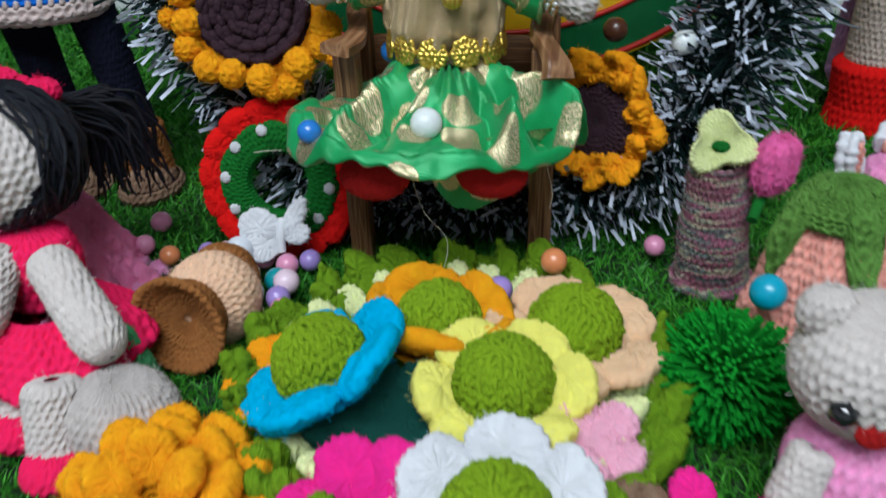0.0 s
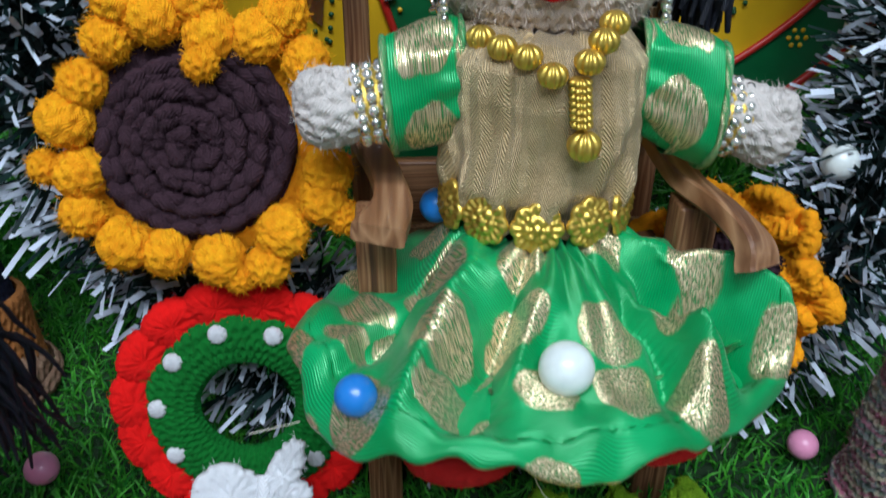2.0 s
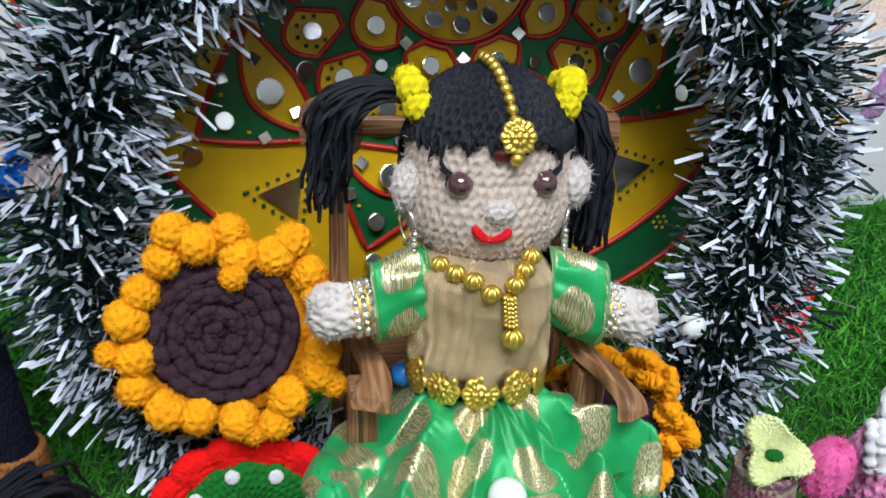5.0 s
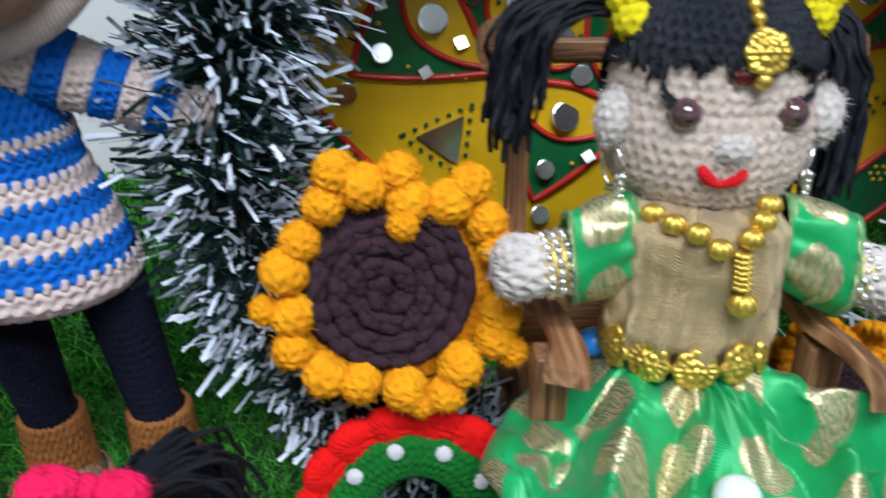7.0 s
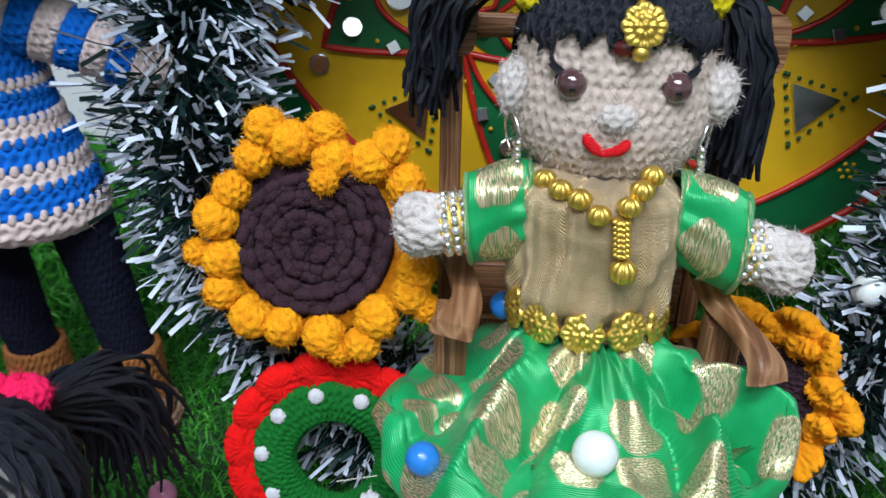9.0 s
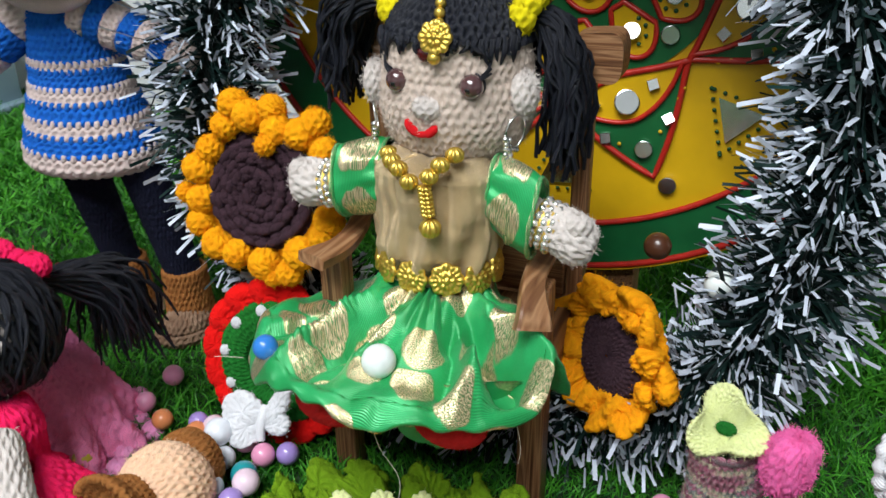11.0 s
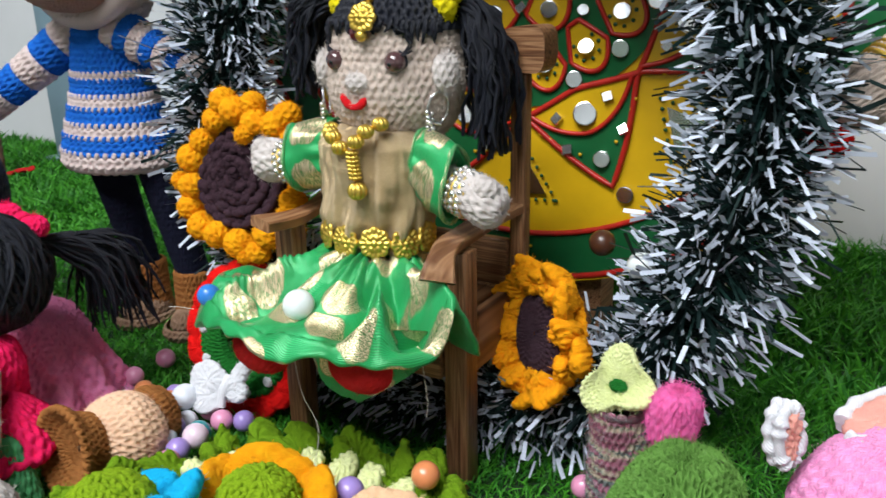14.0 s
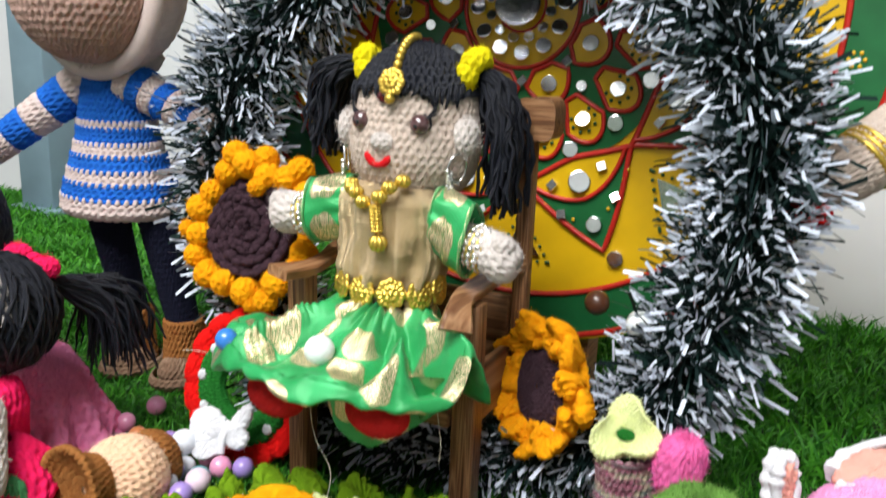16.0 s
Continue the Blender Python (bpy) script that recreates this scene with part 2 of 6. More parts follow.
CYAN = yarn("turquoise_wool", (0.002, 0.46, 0.80), spread=0.2)
LEMON = yarn("lemon_wool", (0.90, 0.85, 0.18), spread=0.15)
PALELIME = yarn("pale_lime_wool", (0.80, 0.86, 0.42), spread=0.15)
PEACH = yarn("peach_wool", (0.95, 0.60, 0.36), spread=0.18)
CORAL = yarn("coral_pink_wool", (0.95, 0.42, 0.34), spread=0.2)
MAGENTA = yarn("magenta_wool", (0.90, 0.02, 0.30), spread=0.2)
HOTPINK = yarn("hot_pink_wool", (1.0, 0.015, 0.12), spread=0.25)
ROSE = yarn("rose_pink_wool", (1.0, 0.27, 0.50), spread=0.25)
BLUSHPINK = yarn("bright_pink_wool", (0.95, 0.16, 0.44), spread=0.25)
PINK = yarn("candy_pink_wool", (1.0, 0.36, 0.64), spread=0.2)
LILAC = yarn("lilac_wool", (0.55, 0.30, 0.58), spread=0.2)
BLUE = yarn("royal_blue_wool", (0.010, 0.145, 0.60), spread=0.3)
BROWN = yarn("brown_wool", (0.33, 0.13, 0.035), spread=0.35)
TAN = yarn("tan_wool", (0.16, 0.08, 0.045), (0.36, 0.24, 0.16), spread=0.3)
BLUSH = yarn("pale_blush_wool", (0.70, 0.57, 0.53), spread=0.2)
ROSY = yarn("rosy_brown_wool", (0.56, 0.36, 0.30), spread=0.25)
CREAM = yarn("cream_peach_wool", (0.92, 0.60, 0.40), spread=0.2)
YELLOW = yarn("yellow_wool", (0.85, 0.72, 0.01), spread=0.2)
SPACE = variegated("variegated_wool")
BABY = yarn("baby_pink_wool", (0.95, 0.46, 0.60), spread=0.2)
GREY = yarn("pale_grey_wool", (0.56, 0.51, 0.48), spread=0.25)
MINT = yarn("mint_wool", (0.10, 0.42, 0.17), spread=0.2)

BROCADE = brocade("green_gold_brocade")
SATIN = satin("tan_gold_satin")
GOLD = plain("gold_plate", (0.76, 0.53, 0.10), 0.40, 0.9, 0.15, 500.0, 0.1)
SILVER = plain("silver", (0.80, 0.80, 0.78), 0.22, 1.0, 0.05, 500.0, 0.05)
CRYSTAL = plain("crystal", (0.90, 0.88, 0.84), 0.08, 0.75, 0.1, 500.0, 0.0)
EYE = plain("brown_eye_glass", (0.085, 0.040, 0.042), 0.05, 0.0, 0.2, 300.0, 0.0, coat=1.0)
JET = plain("black_plastic", (0.01, 0.01, 0.012), 0.1, 0.0, 0.2, 300.0, 0.0, coat=1.0)
GARNET = plain("garnet_stone", (0.09, 0.006, 0.008), 0.1, 0.0, 0.2, 300.0, 0.0, coat=1.0)
WOOD_Z = wood("sheesham_upright", (420, 420, 14))
WOOD_X = wood("sheesham_cross", (14, 420, 420))
WOOD_Y = wood("sheesham_arm", (190, 5, 60), 1.45)
FOIL = blades("dark_foil", (0.002, 0.009, 0.010), (0.007, 0.030, 0.026))
SNOW = plain("white_foil_tip", (0.60, 0.66, 0.76), 0.45, 0.0, 0.15, 60.0, 0.0)
STEM = plain("garland_wire", (0.008, 0.014, 0.012), 0.7, 0.0, 0.2)
GRASS = blades("turf_blade", (0.012, 0.125, 0.012), (0.075, 0.36, 0.024))
BACKING = plain("turf_backing", (0.010, 0.035, 0.008), 0.95, 0.0, 0.4, 60.0, 0.3)
ROOMPAINT = plain("room_paint", (0.56, 0.56, 0.55), 0.8, 0.0, 0.05, 9.0, 0.05)
WALLPAINT = plain("wall_paint", (0.72, 0.73, 0.74), 0.7, 0.0, 0.05, 9.0, 0.05)
YPAINT = plain("yellow_paint", (0.70, 0.42, 0.008), 0.35, 0.0, 0.1, 40.0, 0.05)
RPAINT = plain("red_paint", (0.48, 0.02, 0.012), 0.35, 0.0, 0.15, 200.0, 0.15)
GPAINT = plain("green_paint", (0.008, 0.12, 0.035), 0.35, 0.0, 0.15, 60.0, 0.05)
DPAINT = plain("dark_green_dot_paint", (0.010, 0.08, 0.025), 0.4)
MIRROR = plain("mirror_glass", (0.90, 0.92, 0.92), 0.20, 1.0, 0.03, 80.0, 0.0)
POSTPAINT = plain("blue_grey_paint", (0.20, 0.30, 0.36), 0.5, 0.0, 0.1, 20.0, 0.05)
TWIGBARK = plain("twig_bark", (0.10, 0.055, 0.03), 0.8, 0.0, 0.3, 200.0, 0.5)
THREAD = plain("pale_thread", (0.70, 0.66, 0.55), 0.7, 0.0, 0.1)


def pearl(name, colour):
    m, nt, p = material(name, 0.32, coat=0.3)
    n = node(nt, "ShaderNodeTexNoise", Scale=160.0, Detail=3.0)
    nt.links.new(coords(nt), n.inputs["Vector"])
    nt.links.new(ramp(nt, n.outputs["Fac"], [(0.3, shade(colour, 0.9)), (0.7, shade(colour, 1.08))]), p.inputs["Base Color"])
    return m


PEARLS = {
    "pink": pearl("pink_pearl", (0.76, 0.30, 0.47)), "white": pearl("white_pearl", (0.76, 0.80, 0.86)), "purple": pearl("purple_pearl", (0.34, 0.24, 0.58)),
    "blue": pearl("blue_pearl", (0.025, 0.20, 0.62)), "teal": pearl("teal_pearl", (0.01, 0.27, 0.30)), "orange": pearl("orange_pearl", (0.74, 0.26, 0.10)),
    "yellow": pearl("yellow_pearl", (0.55, 0.42, 0.05)), "turquoise": pearl("turquoise_pearl", (0.01, 0.36, 0.52)), "brown": pearl("brown_mirror_tone", (0.085, 0.030, 0.014)),
    "blush": pearl("blush_pearl", (0.80, 0.62, 0.72)), "ivory": pearl("ivory_pearl", (0.78, 0.84, 0.82)),
}


# ---- mesh helpers ----
class Geo:
    """Collects faces with material slots, then makes one mesh."""

    def __init__(self, *mats):
        self.mats, self.v, self.f, self.m, self.st, self.n = list(mats), [], [], [], [], 0

    def slot(self, m):
        if m not in self.mats:
            self.mats.append(m)
        return self.mats.index(m)

    def add(self, verts, faces, mat=None, stitch=None):
        verts = np.asarray(verts, float).reshape(-1, 3)
        faces = np.asarray(faces, int)
        self.v.append(verts)
        self.st.append(np.zeros((len(verts), 3)) if stitch is None else np.asarray(stitch, float).reshape(-1, 3))
        self.f.append(faces + self.n)
        self.m.append(np.full(len(faces), self.slot(mat) if mat else 0))
        self.n += len(verts)

    def grid(self, pts, mat=None, wrap=True, keep=None, stitch=None):
        rows, cols = pts.shape[:2]
        i, j = np.meshgrid(np.arange(rows - 1), np.arange(cols if wrap else cols - 1), indexing="ij")
        k = (j + 1) % cols
        q = np.stack([i * cols + j, i * cols + k, (i + 1) * cols + k, (i + 1) * cols + j], -1)
        if keep is not None:
            q = q[keep[:-1, : q.shape[1]]]
        self.add(pts.reshape(-1, 3), q.reshape(-1, 4), mat, stitch)

    def mesh(self, name, smooth=True):
        me = bpy.data.meshes.new(name)
        v = np.concatenate(self.v)
        sizes = np.concatenate([np.full(len(f), f.shape[1]) for f in self.f])
        loops = np.concatenate([f.ravel() for f in self.f])
        starts = np.concatenate([[0], np.cumsum(sizes)[:-1]])
        me.vertices.add(len(v))
        me.vertices.foreach_set("co", v.ravel())
        me.loops.add(len(loops))
        me.loops.foreach_set("vertex_index", loops.astype(np.int32))
        me.polygons.add(len(sizes))
        me.polygons.foreach_set("loop_start", starts.astype(np.int32))
        for m in self.mats:
            me.materials.append(m)
        me.polygons.foreach_set("material_index", np.concatenate(self.m).astype(np.int32))
        me.polygons.foreach_set("use_smooth", np.full(len(sizes), smooth))
        st = np.concatenate(self.st)
        if st.any():
            me.attributes.new("stitch", "FLOAT_VECTOR", "POINT").data.foreach_set("vector", st.astype(np.float32).ravel())
        me.update(calc_edges=True)
        return me


def thing(name, label, category, at=None, group="", kind=""):
    ob = new(name)
    ob.empty_display_size = 0.01
    ob.matrix_basis = at or Matrix()
    return tagged(ob, label, category, group, kind)


def solid(name, geo, label, category, at=None, group="", kind="", smooth=True):
    ob = new(name, geo.mesh(name, smooth))
    ob.matrix_basis = at or Matrix()
    return tagged(ob, label, category, group, kind)


def part(name, geo, parent, label="", at=None, smooth=True):
    """One mesh under a thing or part; geo may be a ready mesh."""
    ob = new(name, geo if isinstance(geo, bpy.types.Mesh) else geo.mesh(name, smooth))
    ob.parent = parent
    ob.matrix_basis = at or Matrix()
    return tagged(ob, label) if label else ob


def aim(at, normal, spin=0.0):
    """A pose whose z looks along normal."""
    q = Vector(normal).to_track_quat("Z", "Y").to_matrix().to_4x4()
    return Matrix.Translation(at) @ q @ Matrix.Rotation(spin, 4, "Z")


def moved(pts, m):
    a = np.array(m)
    return pts @ a[:3, :3].T + a[:3, 3]


def rumple(p, size, seed=0):
    """Smooth noise of about -1 to 1 over points, with lumps of that size."""
    rng = np.random.default_rng(abs(int(seed)))
    s = np.zeros(p.shape[:-1])
    for _ in range(7):
        d = rng.normal(size=3)
        d *= rng.uniform(0.6, 1.5) * 2 * np.pi / size / np.linalg.norm(d) / 1.6
        s = s + np.sin(p @ d + rng.uniform(0, 6.3))
    return s / 3.2


def jitter(a, b):
    a = a + 0.10 * np.sin(b * 2.3 + np.sin(a * 1.7)) + 0.05 * np.sin(a * 5.1 + b * 3.7)
    return a, b + 0.10 * np.sin(a * 2.9 + b * 1.3)


def counts(a, b):
    """The stitch and row that each point belongs to, for the plies of the wool."""
    a, b = jitter(a, b)
    return np.stack([a + 0.37 * np.floor(b), b, 0 * a], -1)


def vee(a, b):
    """The height of rows of crochet stitches: a counts stitches, b rows."""
    a, b = jitter(a, b)
    h = np.zeros_like(a)
    for step in (-1, 0, 1):
        row = np.floor(b) + step
        s = b - row - 0.5
        fa = (a + 0.37 * row) % 1
        fat = 1 + 0.16 * np.sin(np.floor(a + 0.37 * row) * 12.9 + row * 7.7)
        for c, slope in ((0.26, 0.42), (0.74, -0.42)):
            x = ((fa - c - slope * s + 0.5) % 1 - 0.5) / (0.26 * fat)
            h = np.maximum(h, np.sqrt(np.clip(1 - x * x - (s / 0.74) ** 2, 0, 1)) * (1 - 0.10 * step * step))
    return h


def normals(p, wrap=True):
    if wrap:
        du = np.roll(p, -1, 1) - np.roll(p, 1, 1)
    else:
        du = np.gradient(p, axis=1)
    n = np.cross(du, np.gradient(p, axis=0))
    return n / (np.linalg.norm(n, axis=-1, keepdims=True) + 1e-12)


def crochet(geo, shape, cols, rows, amp, mat, wrap=True, fine=(6, 4), flip=False, lumps=0.0, seed=0, fuzz=0, keep=None, hair=0.003):
    """A stitched surface: shape(u, v) gives points for arrays of u around and v along."""
    nu, nv = cols * fine[0], rows * fine[1] + 1
    u, v = np.meshgrid(np.arange(nu) / nu if wrap else np.linspace(0, 1, nu), np.linspace(0, 1, nv))
    p = shape(u, v)
    n = normals(p, wrap) * (-1 if flip else 1)
    h = vee(u * cols, v * rows * 0.9999) * amp * 1.4
    if lumps:
        h = h + lumps * rumple(p, 0.012, seed)
    if wrap:
        wide = np.linalg.norm(np.roll(p, -1, 1) - p, axis=-1) * fine[0]
        h = h * np.clip(wide / 0.0022, 0.0, 1.0)
    h[0], h[-1] = h[0] * 0.3, h[-1] * 0.3
    q = p + n * h[..., None]
    mask = keep(p) if keep else None
    st = counts(u * cols, v * rows * 0.9999)
    if flip:
        q, st = q[:, ::-1], st[:, ::-1]
        mask = mask[:, ::-1] if mask is not None else None
        n = n[:, ::-1]
    geo.grid(q, mat, wrap, mask, st)
    if fuzz:
        flat, nn = q.reshape(-1, 3), n.reshape(-1, 3)
        if mask is not None:
            flat, nn = flat[mask.ravel()], nn[mask.ravel()]
        fibres(geo, flat, nn, fuzz, hair, mat, seed)


def fibres(geo, pts, nrm, count, length, mat, seed=0, width=0.00008):
    """Loose wool fibres that stand off a surface."""
    rng = np.random.default_rng(abs(int(seed)) + 77)
    count = int(count * 1.9)
    k = rng.integers(0, len(pts), count)
    d = nrm[k] + rng.normal(size=(count, 3)) * 0.8
    d /= np.linalg.norm(d, axis=1, keepdims=True)
    side = np.cross(d, rng.normal(size=(count, 3)))
    side /= np.linalg.norm(side, axis=1, keepdims=True)
    ln = length * rng.uniform(0.3, 1.0, (count, 1))
    bend = rng.normal(size=(count, 3)) * 0.35 * ln
    a, b = pts[k] - side * width, pts[k] + side * width
    c, e = pts[k] + d * ln * 0.5 + bend * 0.3 + side * width, pts[k] + d * ln * 0.5 + bend * 0.3 - side * width
    tip = pts[k] + d * ln * 0.8 + bend
    v = np.stack([a, b, c, e, tip], 1).reshape(-1, 3)
    i = np.arange(count)[:, None] * 5
    geo.add(v, np.concatenate([i, i + 1, i + 2, i + 3], 1), mat)
    geo.add(v, np.concatenate([i + 3, i + 2, i + 4], 1), mat)


def ball(rx, ry=None, rz=None, at=(0, 0, 0), lo=0.0, hi=1.0):
    """A shape for crochet(): an ellipsoid, or the band of it from lo to hi, from its top down."""
    ry, rz = ry or rx, rz or rx

    def f(u, v):
        a, b = -2 * np.pi * u, np.pi * (0.004 + (lo + (hi - lo) * v) * 0.992)
        return np.stack([rx * np.sin(b) * np.cos(a) + at[0], ry * np.sin(b) * np.sin(a) + at[1], rz * np.cos(b) + at[2]], -1)
    return f


def lathe(profile, at=(0, 0, 0), squash=1.0, wave=0.0, waves=0):
    """A shape for crochet(): a turned form from (radius, height) pairs, from the top down."""
    pr = np.array(profile, float)
    s = np.concatenate([[0], np.cumsum(np.linalg.norm(np.diff(pr, axis=0), axis=1))])
    s /= s[-1]

    def f(u, v):
        r, z, a = np.interp(v, s, pr[:, 0]), np.interp(v, s, pr[:, 1]), -2 * np.pi * u
        r = r * (1 + wave * v * np.sin(waves * a))
        return np.stack([r * np.cos(a) + at[0], r * np.sin(a) * squash + at[1], z + at[2]], -1)
    return f


def limb(a, b, ra, rb, round_end=True):
    """A shape for crochet(): a tapering limb from a to b with a rounded end."""
    a, b = np.array(a, float), np.array(b, float)
    d = (b - a) / np.linalg.norm(b - a)
    x = np.cross(d, [0.3, 1, 0.2])
    x /= np.linalg.norm(x)
    y = np.cross(d, x)

    def f(u, v):
        r = ra + (rb - ra) * v
        if round_end:
            r = r * np.sqrt(np.clip(1 - np.clip((v - 0.75) / 0.252, 0, 1) ** 2, 0.0004, 1)) * np.sqrt(np.clip(1 - np.clip((0.12 - v) / 0.125, 0, 1) ** 2, 0.01, 1))
        t = 2 * np.pi * u
        return a + (b - a) * v[..., None] + r[..., None] * (np.cos(t)[..., None] * x + np.sin(t)[..., None] * y)
    return f


def tube(geo, pts, radius, mat=None, sides=6, closed=False):
    """A tube along points; radius may be one number or one for each point."""
    p = np.asarray(pts, float)
    t = np.gradient(p, axis=0)
    if closed:
        t = np.roll(p, -1, 0) - np.roll(p, 1, 0)
    t /= np.linalg.norm(t, axis=1, keepdims=True) + 1e-12
    ref = np.array([0.13, 0.22, 0.97]) if abs(t[:, 2]).mean() < 0.9 else np.array([1.0, 0.1, 0.0])
    x = np.cross(t, ref)
    x /= np.linalg.norm(x, axis=1, keepdims=True) + 1e-12
    y = np.cross(t, x)
    a = np.arange(sides) / sides * 2 * np.pi
    r = np.broadcast_to(np.asarray(radius, float), (len(p),))[:, None, None]
    g = p[:, None] + r * (np.cos(a)[None, :, None] * x[:, None] + np.sin(a)[None, :, None] * y[:, None])
    if closed:
        g = np.concatenate([g, g[:1]])
    run = np.concatenate([[0], np.cumsum(np.linalg.norm(np.diff(g[:, 0], axis=0), axis=1))])
    st = np.stack(np.broadcast_arrays(np.arange(sides)[None] / sides * 2, run[:, None] / 0.004, 0.0), -1)
    geo.grid(g, mat, stitch=st)
    if not closed:
        geo.add(g[0], [list(range(sides))[::-1]], mat)
        geo.add(g[-1], [list(range(sides))], mat)


def sphere(geo, at, r, mat=None, nu=16, nv=10, scale=(1, 1, 1)):
    u, v = np.meshgrid(np.arange(nu) / nu, np.linspace(0, 1, nv))
    geo.grid(ball(r * scale[0], r * scale[1], r * scale[2], at)(u, v), mat)
    return geo


def curve(points, n=24):
    """A smooth line through points."""
    p = np.asarray(points, float)
    s, out = np.linspace(0, len(p) - 1, n), []
    q = np.concatenate([[2 * p[0] - p[1]], p, [2 * p[-1] - p[-2]]])
    for x in s:
        i = min(int(x), len(p) - 2)
        t = x - i
        a, b, c, d = q[i:i + 4]
        out.append(0.5 * (2 * b + (c - a) * t + (2 * a - 5 * b + 4 * c - d) * t * t + (3 * b - a - 3 * c + d) * t ** 3))
    return np.array(out)


def board(geo, lo, hi, mat=None, edge=0.0008):
    """A bevelled box."""
    bm = bmesh.new()
    bmesh.ops.create_cube(bm, size=1)
    lo, hi = Vector(lo), Vector(hi)
    for v in bm.verts:
        v.co = Vector([(lo[i] + hi[i]) / 2 + v.co[i] * (hi[i] - lo[i]) for i in range(3)])
    bmesh.ops.bevel(bm, geom=bm.edges[:], offset=edge, segments=2, affect="EDGES", profile=0.5)
    bm.verts.index_update()
    vs = [v.co[:] for v in bm.verts]
    for n in (3, 4):
        fs = [[v.index for v in f.verts] for f in bm.faces if len(f.verts) == n]
        if fs:
            base = geo.n
            geo.add(vs, fs, mat)
    bm.free()
    return geo


def petal_geo(length, width, thick, mat, ridges=7, curl=0.0, seed=0, notch=0.0, fuzz=120, frill=0.14, relief=0.0013):
    """A crocheted petal: a soft pillow along +x from the origin, with radiating plies."""
    nu, nv = 72, 20
    a = np.arange(nu) / nu * 2 * np.pi
    rho = np.sin(np.linspace(0.0, np.pi, nv))[:, None]
    up = np.cos(np.linspace(0.0, np.pi, nv))[:, None]
    cx, cy = np.cos(a)[None], np.sin(a)[None]
    egg = 0.84 + 0.16 * cx
    x = length * (0.5 + 0.5 * rho ** 0.75 * cx * (1 - notch * (1 - np.abs(cy)) ** 2 * (cx > 0)))
    y = width * 0.5 * rho ** 0.75 * cy * egg
    z = thick * 0.5 * np.sign(up) * np.abs(up) ** 0.6 + curl * (x / length) ** 2 + 0 * cx
    p = np.stack([x + 0 * z, y + 0 * z, z], -1)
    p = p + (rumple(p, 0.009, seed) * thick * frill)[..., None] * np.array([0.5, 0.5, 1])
    # stitches fan out from the foot of the petal
    cols, size = max(6, round(width / 0.0021)), 0.0025
    far = np.hypot(p[..., 0] + 0.3 * length, p[..., 1])
    sa, sb = np.arctan2(p[..., 1], p[..., 0] + 0.3 * length) * cols / 1.1 + 50, far / size + 50 + seed
    st = vee(sa, sb)
    nn = normals(p)
    flip = np.sign(np.sum(nn * (p - p.mean((0, 1))), -1).mean())
    nn = nn * flip
    p = p + nn * (relief * st * np.clip(thick / 0.006, 0.5, 1.0))[..., None]
    g = Geo(mat)
    g.grid(p[:, ::-1], mat, stitch=counts(sa, sb)[:, ::-1])
    if fuzz:
        fibres(g, p[2:-2].reshape(-1, 3), nn[2:-2].reshape(-1, 3), fuzz, 0.0025, mat, seed)
    return g


# ---- structure ----
GROUND = -0.008
g = Geo(BACKING)
g.add([(-2, -2.4, GROUND), (2, -2.4, GROUND), (2, 0.79, GROUND), (-2, 0.79, GROUND), (-2, -2.4, GROUND - 0.02), (2, -2.4, GROUND - 0.02), (2, 0.79, GROUND - 0.02), (-2, 0.79, GROUND - 0.02)],
      [(0, 1, 2, 3), (7, 6, 5, 4), (0, 4, 5, 1), (1, 5, 6, 2), (2, 6, 7, 3), (3, 7, 4, 0)])
tagged(new("ground", g.mesh("ground", False)), "dark green backing of artificial turf", "ground", kind="structure")


def wall(name, lo, hi, label, mat=None):
    tagged(new(name, board(Geo(mat or ROOMPAINT), lo, hi, edge=0.003).mesh(name, False)), label, "wall" if "wall" in name else "ceiling", kind="structure")


wall("wall_north", (-2.1, 0.79, -0.1), (2.1, 0.89, 1.9), "pale grey painted wall behind the turf", WALLPAINT)
# unseen walls and ceiling, added to close the room and bounce light
wall("wall_south", (-2.1, -2.5, -0.1), (2.1, -2.4, 1.9), "added unseen white wall, bounces light to the mirrors", WALLPAINT)
wall("wall_west", (-2.1, -2.4, -0.1), (-2.0, 0.79, 1.9), "added unseen pale wall, closes the room")
wall("wall_east", (2.0, -2.4, -0.1), (2.1, 0.79, 1.9), "added unseen pale wall, closes the room")
wall("ceiling", (-2.1, -2.5, 1.9), (2.1, 0.89, 2.0), "added unseen pale ceiling, bounces light down")


